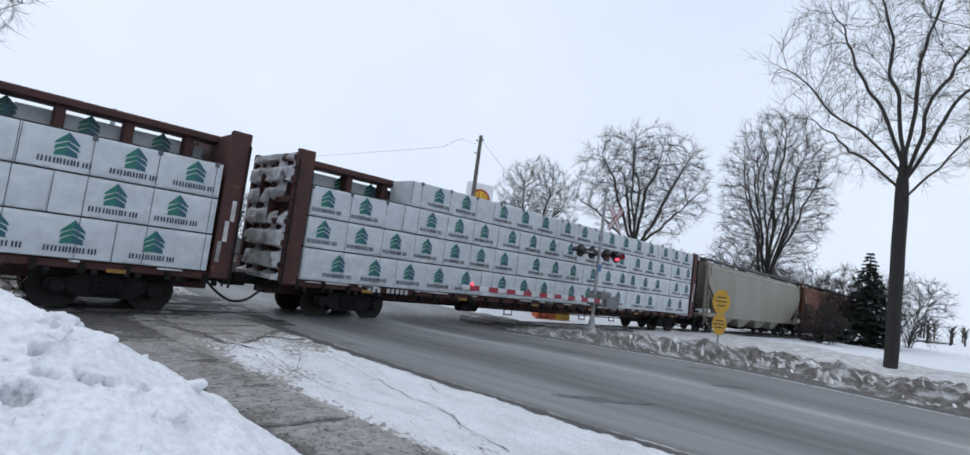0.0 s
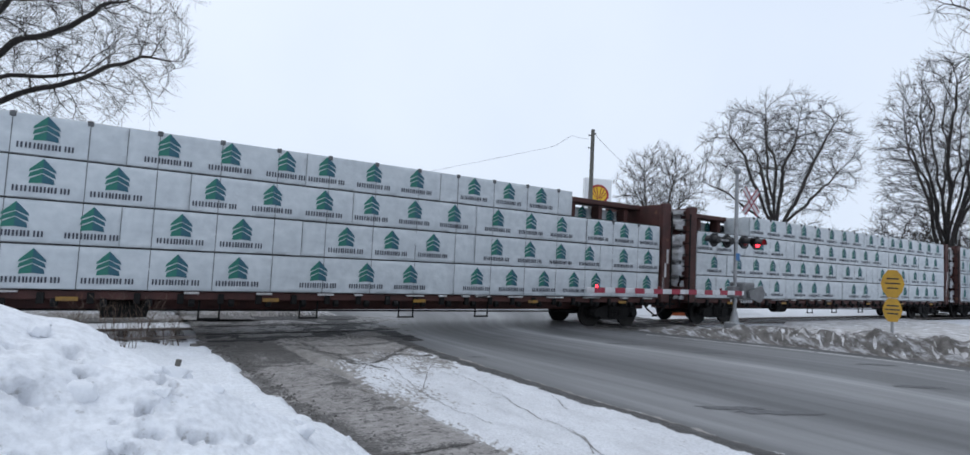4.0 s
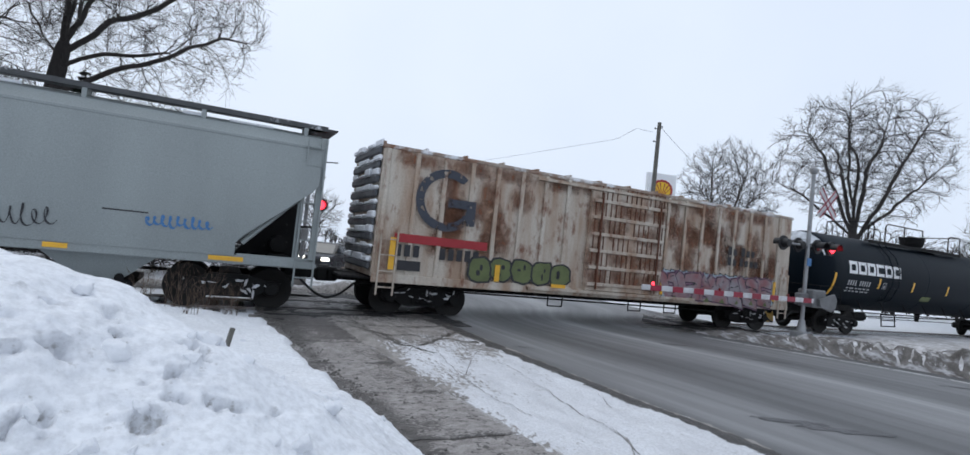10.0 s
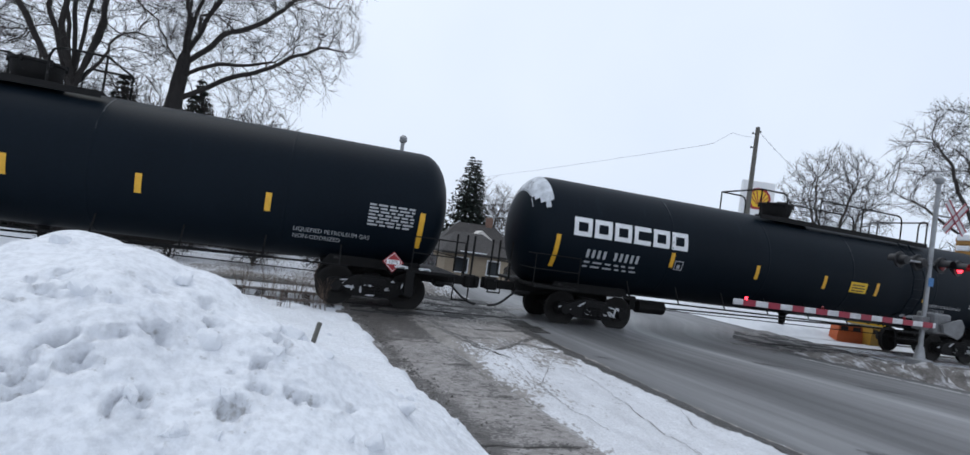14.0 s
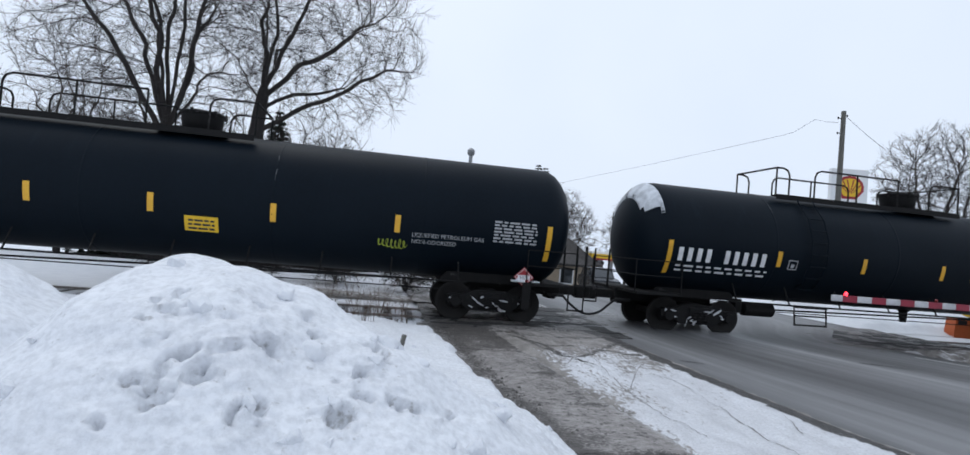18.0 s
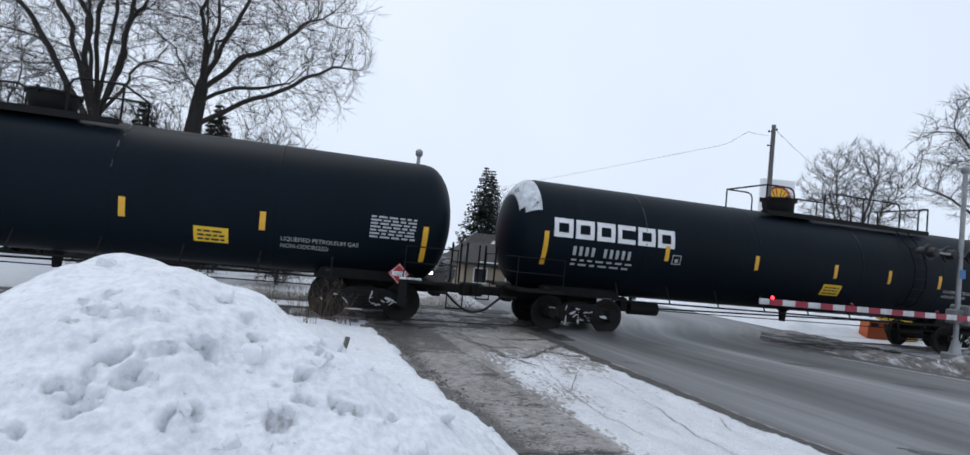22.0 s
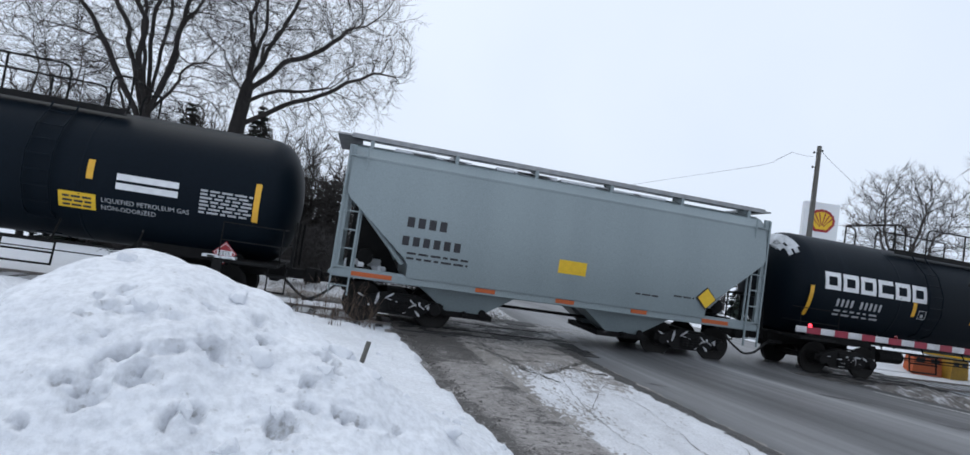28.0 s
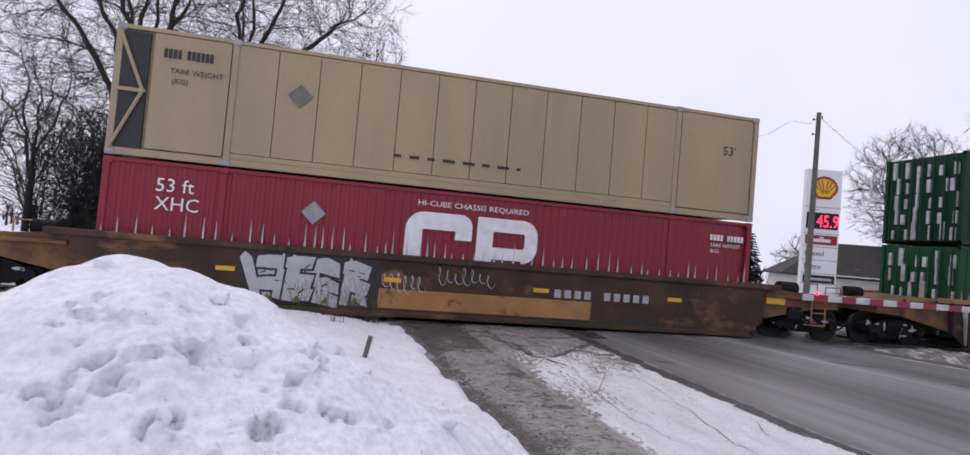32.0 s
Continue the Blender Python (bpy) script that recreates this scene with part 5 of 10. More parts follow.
# ---- fuel station and houses beyond ----
def house(name, label, at, w, d, h, ridge, wall, windows=3, chimney=True, dormer=False):
    hs = thing(name, label, "house", at=at)
    part("wall", Mesh().box(-w / 2, w / 2, -d / 2, d / 2, -1.0, h), wall, hs)
    m = Mesh()
    e = 0.5
    a = [(-w / 2 - e, -d / 2 - e, h), (w / 2 + e, -d / 2 - e, h), (w / 2 + e, d / 2 + e, h), (-w / 2 - e, d / 2 + e, h)]
    r0, r1 = (-w * 0.22, 0, h + ridge), (w * 0.22, 0, h + ridge)
    m.quad(a[0], a[1], r1, r0).quad(a[1], a[2], r1).quad(a[2], a[3], r0, r1).quad(a[3], a[0], r0)
    m.box(-w / 2 - e, w / 2 + e, -d / 2 - e, d / 2 + e, h - 0.18, h)
    rf = part("roof", m, ROOF_DARK, hs)
    m = Mesh().box(-w * 0.3, w * 0.1, -d / 2 - 0.45, -d / 2 + 0.4, h + 0.02, h + 0.12, 0.03)
    part("roof_snow", m, SNOW, rf)
    if chimney:
        part("chimney", Mesh().box(w * 0.12, w * 0.12 + 0.7, -0.3, 0.4, h + ridge * 0.4, h + ridge + 0.9, 0.03), BRICK_WALL, rf)
    for k in range(windows):
        x = -w / 2 + w * (k + 0.5) / windows
        wd = part("window", Mesh().box(x - 0.6, x + 0.6, -d / 2 - 0.06, -d / 2 + 0.02, h * 0.4, h * 0.4 + 1.3, 0.02), SIGN_WHITE, hs, "white window frame")
        part("pane", Mesh().box(x - 0.5, x + 0.5, -d / 2 - 0.075, -d / 2 - 0.055, h * 0.4 + 0.1, h * 0.4 + 1.2), GLASS, wd, "dark window pane")
    if dormer:
        dm = part("dormer", Mesh().prism([(-1.1, h + 0.3), (1.1, h + 0.3), (1.1, h + 1.5), (0, h + 2.3), (-1.1, h + 1.5)], -d / 2 - 0.1, 0), STUCCO, rf)
        part("dormer_window", Mesh().box(-0.5, 0.5, -d / 2 - 0.14, -d / 2 - 0.08, h + 0.55, h + 1.5), GLASS, dm)
    return hs


house("station_shop", "low white station shop with a dark hipped roof", pose(47, 44.5, -2.2, 0, 0, -30), 15, 9, 4.1, 3.2, STUCCO, 4)
shop = bpy.data.objects["station_shop"]
part("fascia", Mesh().box(0.5, 7.2, -4.75, -4.55, 1.6, 2.9, 0.03), YELLOW_SIGN, shop, "yellow fascia board")
house("corner_house", "brown brick house with a dark gabled roof and dormer", pose(17.2, 58, -2.3, 0, 0, -6), 9, 8, 3.2, 3.0, BRICK_WALL, 3, True, True)
house("cream_house", "cream-sided house with a dark roof", pose(13.5, 47, -1.8), 5.5, 7, 2.8, 1.7, CREAM_WALL, 2, False)
canopy = thing("station_canopy", "flat fuel station canopy with a yellow and red band", "canopy", at=pose(31, 58, -2.3, 0, 0, -8))
part("roof", Mesh().box(-9, 8, -4, 4, 3.75, 4.6, 0.03), SIGN_WHITE, canopy, "white canopy deck")
part("band", Mesh().box(-9.03, 8.03, -4.04, 4.04, 3.9, 4.35), YELLOW_SIGN, canopy, "yellow band")
part("band", Mesh().box(-9.02, 8.02, -4.03, 4.03, 3.72, 3.92), RED, canopy, "red band")
for x in (-6.5, -1, 5):
    for y in (-2.5, 2.5):
        part("column", Mesh().box(x - 0.17, x + 0.17, y - 0.17, y + 0.17, 0, 3.75), GALV, canopy)
    part("fuel_pump", Mesh().box(x - 0.45, x + 0.45, -0.35, 0.35, 0, 1.9, 0.05), RED, canopy)
part("badge", Mesh().box(2.2, 3.5, -4.15, -4.05, 3.55, 4.75, 0.05), SIGN_WHITE, canopy, "white badge")
part("badge_fan", Mesh().prism([(2.85 + 0.42 * math.cos(radians(a)), 4.15 + 0.42 * math.sin(radians(a))) for a in range(0, 360, 24)], -4.2, -4.16), YELLOW_SIGN, canopy)

# barriers by the track, orange and yellow
for x, y, turn, col, lab in ((22.15, 17.75, -8, ORANGE, "orange plastic road barrier in the snow"), (23.5, 17.6, 12, PLATE_YELLOW, "yellow plastic road barrier in the snow")):
    b = thing("road_barrier", lab, "barrier", "plastic barriers", at=pose(x, y, -0.08, 0, 0, turn))
    part("shell", Mesh().prism([(-0.62, 0), (0.62, 0), (0.62, 0.25), (0.55, 0.76), (-0.55, 0.76), (-0.62, 0.25)], -0.22, 0.22), col, b)
    pieces("slot", Mesh().box(-0.5, -0.1, -0.225, 0.225, 0.5, 0.7, 0.02).box(0.1, 0.5, -0.225, 0.225, 0.5, 0.7, 0.02), BLACK_PAINT, b)


# ---- vehicles waiting and parked beyond ----
def vehicle(label, at, paint, tall=1.55, lights=True):
    c = thing("parked_car" if not lights else "waiting_car", label, "car", "cars beyond the track", at=at)
    lo = [(-2.2, 0.45), (-2.1, 0.85), (-1.3, 0.98), (1.9, 1.02), (2.15, 0.9), (2.2, 0.45), (1.9, 0.3), (-1.9, 0.3)]
    b = part("body", Mesh().prism(lo, -0.88, 0.88), paint, c)
    part("cabin", Mesh().prism([(-1.2, 0.98), (-0.5, tall), (1.3, tall), (1.9, 1.02)], -0.76, 0.76), paint, b)
    part("windscreen", Mesh().quad((-1.22, -0.7, 1.02), (-1.22, 0.7, 1.02), (-0.58, 0.62, tall - 0.06), (-0.58, -0.62, tall - 0.06)), GLASS, b)
    for s in (-1, 1):
        part("side_window", Mesh().prism([(-0.85, 1.05), (-0.4, tall - 0.08), (1.2, tall - 0.08), (1.55, 1.05)], s * 0.765, s * 0.775), GLASS, b)
        part("headlamp", Mesh().box(-2.19, -2.08, s * 0.62 - 0.2, s * 0.62 + 0.2, 0.66, 0.82, 0.02), HEAD_GLOW if lights else GLASS, b, "lit headlamp" if lights else "")
        for x in (-1.35, 1.35):
            part("wheel", Mesh().lathe([(s * 0.72, 0.2), (s * 0.74, 0.33), (s * 0.88, 0.33), (s * 0.9, 0.2)], 16, "y", (x, 0, 0.33)), RUBBER, c, smooth=40)
    part("grille", Mesh().box(-2.23, -2.15, -0.42, 0.42, 0.5, 0.75, 0.02), BLACK_PAINT, b)
    part("bumper", Mesh().box(-2.28, -2.1, -0.85, 0.85, 0.32, 0.5, 0.04), BLACK_PAINT, b)
    return c


for i, (x, y, a, p) in enumerate(((5.6, 30.5, 62, CAR_DARK), (3.9, 36.5, 50, CAR_SILVER), (0.8, 42.5, 44, CAR_WHITE), (-3.5, 48.5, 38, CAR_SILVER), (-8.0, 54, 38, CAR_DARK))):
    vehicle(("dark", "silver", "white", "silver", "dark")[i] + " car waiting in line with lit headlamps", pose(x, y, land(x, y) + 0.09, 0, 0, a), p, 1.55 + 0.1 * (i % 2))
for i, (x, y, a, p) in enumerate(((18.5, 33, 70, CAR_WHITE), (22.5, 35, 75, CAR_SILVER), (26.0, 37.5, 100, CAR_WHITE), (14.8, 36.5, 85, CAR_DARK))):
    vehicle(("white", "silver", "white", "dark")[i] + " car parked on snowy ground by the fuel station", pose(x, y, land(x, y) + 0.07, 0, 0, a), p, 1.6, False)


# ---- trees ----
def tree(name, label, at, trunk_r, fork, limbs, crown, seed, attract=1100, group="bare winter trees", tip=0.008, step=0.4, twigs=3, lean=(0.0, 0.0), rise=0.12):
    """A bare broad-leaved tree. Limbs rise from the trunk at (height, x, y, z of the end, bow); branches then grow towards points
    scattered in the crown, an ellipsoid (x, y, z, radius, half height), and every stem is as thick as what it feeds."""
    rng = random.Random(seed)
    nr = np.random.default_rng(seed)
    t = thing(name, label, "tree", group, at=at)
    pos, par = [], []

    def add(p, parent):
        pos.append(Vector(p))
        par.append(parent)
        return len(pos) - 1
    k = add((0, 0, -0.6), -1)
    ends = []
    top = max([fork] + [l_[0] for l_ in limbs])
    z, line = -0.6, [k]
    while z < top:
        z = min(top, z + step)
        k = add((lean[0] * z + 0.05 * noise.noise((z * 0.4, seed, 0)), lean[1] * z + 0.05 * noise.noise((0, seed, z * 0.4)), z), k)
        line.append(k)
    for h, ex, ey, ez, bow in limbs:
        k = min(line, key=lambda i: abs(pos[i].z - h))
        a, b = pos[k].copy(), Vector((ex, ey, ez))
        n = max(3, int((b - a).length / step))
        for i in range(1, n + 1):
            f = i / n
            p = a.lerp(b, f) + Vector((0, 0, bow * 4 * f * (1 - f))) + (0.55 * noise.noise_vector(Vector((f * 3.1, h + ex, seed))) + 0.22 * noise.noise_vector(Vector((f * 9.0, h - ex, seed)))) * min(1.0, 2 * f)
            k = add(p, k)
        ends.append(k)
    cx, cy, cz, cr, ch = crown
    u = nr.normal(size=(attract, 3))
    u /= np.linalg.norm(u, axis=1)[:, None]
    goal = u * (nr.random(attract) ** 0.42)[:, None] * (cr, cr, ch) + (cx, cy, cz)
    for i in range(attract):
        goal[i] *= 1 + 0.06 * noise.noise(Vector(goal[i]) * 0.5)
    reach, kill = step * 6, step * 1.3
    nodes = np.array([tuple(p) for p in pos])
    start = line[max(0, len(line) - 3)]
    d = np.linalg.norm(goal[:, None, :] - nodes[None, start:, :], axis=2)
    near, dist = d.argmin(axis=1) + start, d.min(axis=1)
    alive, forks = np.ones(attract, bool), {}
    for turn in range(70):
        live = np.nonzero(alive & (dist < (reach if turn > 12 else reach * 2.5)))[0]
        if len(live) == 0:
            break
        pull = {}
        for i in live:
            v = goal[i] - np.array(pos[near[i]])
            pull.setdefault(int(near[i]), []).append(v / (np.linalg.norm(v) + 1e-6))
        fresh = []
        for k, vs in pull.items():
            if forks.get(k, 0) > 2:
                alive[[i for i in live if near[i] == k]] = False
                continue
            forks[k] = forks.get(k, 0) + 1
            v = np.sum(vs, axis=0) / len(vs)
            back = pos[k] - pos[par[k]] if par[k] >= 0 else Vector((0, 0, 1))
            d_ = (Vector(v).normalized() + 0.75 * back.normalized() + Vector((rng.uniform(-0.22, 0.22), rng.uniform(-0.22, 0.22), rng.uniform(-0.2, 0.2) + rise))).normalized()
            p = pos[k] + d_ * step * rng.uniform(0.8, 1.15)
            fresh.append(add(p, k))
        if not fresh:
            continue
        new_ = np.array([tuple(pos[k]) for k in fresh])
        d = np.linalg.norm(goal[:, None, :] - new_[None, :, :], axis=2)
        best = d.min(axis=1)
        closer = best < dist
        near[closer] = np.array(fresh)[d.argmin(axis=1)[closer]]
        dist = np.minimum(dist, best)
        alive &= dist > kill
        if len(pos) > 9000:
            break
    # thickness from the tips down
    n = len(pos)
    area, kids = [0.0] * n, [0] * n
    for k in range(n - 1, -1, -1):
        if kids[k] == 0:
            area[k] = tip ** 2.35
        if par[k] >= 0:
            area[par[k]] += area[k]
            kids[par[k]] += 1
    rad = [a ** (1 / 2.35) for a in area]
    power = math.log(trunk_r / tip) / math.log(rad[0] / tip)
    rad = [tip * (r / tip) ** power for r in rad]
    trunk, top_ = Mesh(), Mesh()
    for k in range(1, n):
        p, r0, r1 = par[k], min(rad[par[k]], rad[k] * 1.35), rad[k]
        if k in line:
            trunk.tube(pos[p], pos[k], rad[p] * (1.25 if p == 0 else 1.0), r1, 12, False)
            continue
        top_.tube(pos[p], pos[k], r0, r1, 3 if r1 < 0.02 else 5 if r1 < 0.08 else 8, False)
        # fine twigs
        if r1 < tip * 3.2:
            ax = (pos[k] - pos[p]).normalized()
            for _ in range(twigs if kids[k] else twigs + 1):
                side = ax.orthogonal().normalized()
                side.rotate(Matrix.Rotation(rng.uniform(0, 6.28), 3, ax))
                w = (ax * 1.0 + side * rng.uniform(0.3, 0.8) + Vector((0, 0, 0.15))).normalized()
                a = pos[p].lerp(pos[k], rng.uniform(0.2, 1.0))
                b = a + w * step * rng.uniform(0.8, 2.0)
                top_.tube(a, b, tip * 0.85, tip * 0.55, 3, False)
                c = b + (w + Vector((rng.uniform(-0.45, 0.45), rng.uniform(-0.45, 0.45), rng.uniform(-0.2, 0.4)))).normalized() * step * rng.uniform(0.5, 1.1)
                top_.tube(a.lerp(b, 0.6), c, tip * 0.6, tip * 0.4, 3, False)
    part("trunk", trunk, BARK, t, smooth=60)
    part("crown", top_, TWIG, t, "bare limbs and fine twigs", smooth=60)
    return t


def fan(seed, n, low, high, out, top, spin=0.0):
    """Limbs that leave the trunk in turn and spread as a fan."""
    rng = random.Random(seed)
    made = []
    for i in range(n):
        a = spin + 2.4 * i + rng.uniform(-0.4, 0.4)
        f = rng.uniform(0.45, 1.0)
        made.append((low + (high - low) * i / max(1, n - 1), out * f * math.cos(a), out * f * math.sin(a), top * (1.15 - 0.45 * f), rng.uniform(-0.3, 0.4)))
    return made


def conifer(label, at, height, width, seed, group="dark conifers"):
    rng = random.Random(seed)
    t = thing("conifer", label, "conifer tree", group, at=at)
    part("trunk", Mesh().tube((0, 0, -0.5), (0, 0, height * 0.97), height * 0.018 + 0.06, 0.03, 8), BARK, t, smooth=60)
    m = Mesh()
    rows_ = int(height * 3.2)
    for k in range(rows_):
        f = (k + 0.5) / rows_
        z = height * (0.06 + 0.94 * f)
        reach = width / 2 * (1 - f) ** 0.85 * (0.85 + 0.3 * rng.random()) + 0.1
        for b in range(12):
            a = rng.uniform(0, 2 * math.pi)
            L = reach * rng.uniform(0.7, 1.15)
            u, w = Vector((math.cos(a), math.sin(a), -0.25)), Vector((-math.sin(a), math.cos(a), 0))
            for s in range(5):
                p = Vector((0, 0, z)) + u * L * (s + 0.5) / 5
                for _ in range(1 + s):
                    g = rng.uniform(0.3, 0.62) * (0.9 + s / 9) * (1.15 - 0.85 * f)
                    dr = (u * rng.uniform(0.2, 1) + w * rng.uniform(-1, 1) + Vector((0, 0, rng.uniform(-0.6, 0.25)))).normalized()
                    sd = dr.cross(Vector((0.2, 0.1, 1))).normalized() * g * 0.36
                    m.quad(p - sd, p + dr * g * 0.6 - sd, p + dr * g, p + dr * g * 0.6 + sd)
    part("foliage", m, NEEDLES, t, "dark needled boughs")


tree("bare_tree", "tall bare maple with many upright limbs behind the track", (-11.5, 31, -0.4), 0.46, 6.6,
     [(5.4, -2.2, 0.5, 9.9, -0.3), (6.2, -5.4, -0.8, 14.8, 0.2), (6.6, -3.8, 1.5, 15.6, 0.3), (6.8, -1.6, -1.2, 16.4, 0.2), (7.0, -0.9, 0.8, 18.5, 0.2), (7.0, 0.7, 0.2, 18.8, 0.2), (7.0, 2.4, -0.6, 16.9, -0.3),
      (6.8, 2.7, 0.8, 10.6, 0.5), (6.5, 0.8, 2.8, 15.0, 0.2), (6.4, -0.4, -2.8, 14.0, 0.2)], (-1.0, 0, 12.8, 6.2, 8.0), 3, 4200)
tree("bare_tree", "large bare tree with long limbs sweeping over the track", (-7.95, 32, -0.4), 0.4, 9.8,
     [(7.6, 9.0, -0.3, 11.9, 0.6), (8.6, 5.4, 1.2, 10.2, 0.7), (9.4, 6.4, -0.6, 14.2, 0.2), (9.8, 3.4, 0.8, 17.0, 0.2), (10.2, 1.4, -0.4, 17.2, 0.1), (10.2, -0.2, 0.9, 16.4, 0.2), (9.0, -2.6, -0.8, 12.5, 0.3), (9.6, 1.2, -3.4, 14.0, 0.2), (9.6, 1.0, 3.4, 14.0, 0.2)],
     (3.6, 0, 13.2, 5.9, 5.7), 6, 2900, lean=(0.075, 0.0))
tree("bare_tree", "slender bare tree at the edge of the wood", (-17.5, 34, -0.5), 0.18, 3.4, fan(9, 6, 3.0, 6.0, 3.0, 11.0), (0, 0, 8.6, 3.6, 4.6), 9, 420)
tree("bare_tree", "rounded bare tree behind the price sign", (50, 43, -2.0), 0.3, 5.0, fan(12, 9, 3.6, 8.0, 4.4, 16.5), (0, 0, 12.6, 5.2, 6.0), 12, 1900, tip=0.012, rise=0.3)
tree("bare_tree", "wide bare tree with forked limbs beyond the gate", (43.3, 25.4, -1.0), 0.42, 6.6,
     [(6.6, -3.3, 2.2, 14.6, 0.4), (6.8, -0.9, 0.6, 17.0, 0.3), (6.2, 2.6, -3.0, 15.5, -0.4), (6.6, 3.4, -3.4, 12.0, -0.2), (7.0, 0.8, 1.2, 16.4, 0.3), (6.4, -4.4, 3.4, 10.6, 0.5), (6.9, 1.6, 3.0, 14.0, 0.2), (6.9, -2.0, -2.6, 14.0, 0.2)],
     (0.3, 0.0, 12.6, 6.2, 5.2), 15, 2300, tip=0.0105)
tree("bare_tree", "tall many-stemmed bare tree along the track", (54.4, 17.8, -0.5), 0.5, 3.6,
     fan(18, 13, 2.8, 6.2, 3.6, 20.0, 0.6), (0, 0, 13.0, 4.9, 8.3), 18, 3000, tip=0.012, rise=0.35)
tree("bare_tree", "near bare tree leaning over the road verge", (29.3, 4.2, 0.0), 0.27, 9.4,
     [(9.2, -1.0, 1.6, 18.5, 0.2), (8.6, -1.5, 6.0, 15.0, 0.5), (8.0, -0.8, 4.2, 11.8, 0.4), (9.2, 0.8, -0.8, 18.8, 0.2), (8.2, 2.0, -3.2, 15.0, 0.3), (8.4, -1.5, -2.6, 15.0, 0.3), (7.6, 1.2, -4.0, 12.0, 0.4),
      (9.0, 0.2, 3.2, 17.2, 0.3)], (0.0, 0.2, 14.0, 5.4, 6.2), 22, 2300, tip=0.0055)
for i, (x, y, h, w, s) in enumerate(((24.5, 76, 13.5, 9, 31), (34, 74, 11.5, 8, 32), (29, 82, 12, 8, 33), (46, 70, 9, 8, 34), (55, 60, 9, 9, 35), (66, 42, 10, 9, 36), (70, 27, 13, 10, 37),
                                     (64, 33, 11, 9, 40), (14, 88, 11, 8, 38), (72, 20, 10, 9, 39))):
    tree("bare_tree", "small bare tree standing beyond the crossing", (x, y, -2.4), 0.2, h * 0.25, fan(s, 7, h * 0.2, h * 0.4, w * 0.36, h * 0.9), (0, 0, h * 0.62, w * 0.48, h * 0.38), s, 520, tip=0.017, step=0.5, rise=0.3)
for i, (x, y, h, w, s) in enumerate(((-3.2, 36, 9, 6, 41), (-0.8, 38, 7.5, 5, 42), (-5.5, 35, 9, 6, 43), (0.6, 40, 5.5, 4, 44), (-9.5, 34, 8, 6, 45), (-13, 36, 9, 6, 46), (-2.0, 33, 6, 5, 47), (-16, 37, 9, 7, 48), (-10.5, 37, 10, 6, 61), (-7.5, 35.5, 8, 6, 62), (-4.4, 34, 7, 6, 63), (-14.5, 34.5, 8, 6, 64), (-19, 38, 10, 7, 65), (-2.8, 30, 3.2, 4, 66), (-5.6, 29, 3.0, 4, 67), (-8.8, 29, 2.6, 4, 68), (-1.6, 20.5, 2.4, 2.6, 69), (0.9, 20.0, 1.9, 2.2, 70), (-4.2, 20.6, 2.6, 2.8, 71), (2.3, 21.5, 2.2, 2.2, 72), (-7.0, 20.4, 2.6, 3.0, 73), (-24, 27, 7, 6, 74), (-28, 25, 7.5, 6, 75), (-32, 26, 8, 7, 76), (-36, 24, 7.5, 7, 77), (-41, 25, 8, 8, 78), (-30, 30, 9, 7, 79), (-21, 30, 7, 6, 80))):
    tree("bare_shrub", "dense bare shrub in the thicket beyond the track", (x, y, -1.0 if y > 25 else -0.2), 0.09 if y > 25 else 0.035, h * 0.06, fan(s, 8, 0.0, h * 0.2, w * 0.4, h * 0.9), (0, 0, h * 0.56, w * 0.48, h * 0.46), s,
         800, "bare thicket", tip=0.015 if y > 25 else 0.006, step=h * 0.045, rise=0.25)
for i, (x, y, h, w, s) in enumerate(((56, 24, 7, 6, 51), (62, 22, 8, 7, 52), (60, 17.5, 7, 6, 53), (66, 14, 8, 7, 54), (57, 13.0, 6, 6, 55), (50, 30, 8, 7, 56), (62, 10.5, 7, 6, 57), (48, 11.5, 3.5, 4, 58), (70, 9, 8, 7, 59), (44, 36, 7, 6, 60))):
    tree("bare_shrub", "dense bare brush along the far side of the track", (x, y, -0.6), 0.1, h * 0.06, fan(s, 8, 0.0, h * 0.2, w * 0.4, h * 0.9), (0, 0, h * 0.56, w * 0.48, h * 0.46), s, 420, "bare thicket", tip=0.016, step=h * 0.05, rise=0.25)
for x, y, h, w, s in ((-7.4, 38, 10.6, 4.5, 1), (-11.2, 37, 9.7, 6.0, 2), (-9.2, 38.5, 8.2, 5.0, 21), (-13.6, 39, 8.6, 5.5, 22), (-6.1, 37, 7.6, 4.6, 23), (-4.4, 39.5, 6.8, 4.2, 24), (-16.2, 39, 7.8, 5.5, 25), (-2.4, 41, 7.5, 4, 3), (18.5, 64.8, 14.6, 8.0, 4), (17.5, 64.3, 14.8, 9.0, 5), (3.8, 62, 8, 4, 6), (6.6, 64, 9, 4.5, 7),
                      (58, 10.5, 8.5, 5, 8), (46.5, 60, 9, 4, 9), (-34, 29, 7.5, 4.5, 12), (-25, 31, 7.5, 4, 13), (-26, 25.5, 5.5, 5, 14), (-30, 24.5, 6, 5, 15), (-34, 23.5, 5.5, 5.5, 16), (-22, 27, 6, 5, 17), (-38.5, 24, 6, 6, 18), (-43, 23, 6, 6, 19), (1.5, 58, 6, 4, 11)):
    conifer("dark snowless conifer beyond the crossing", (x, y, land(x, y) - 0.2), h, w, s)
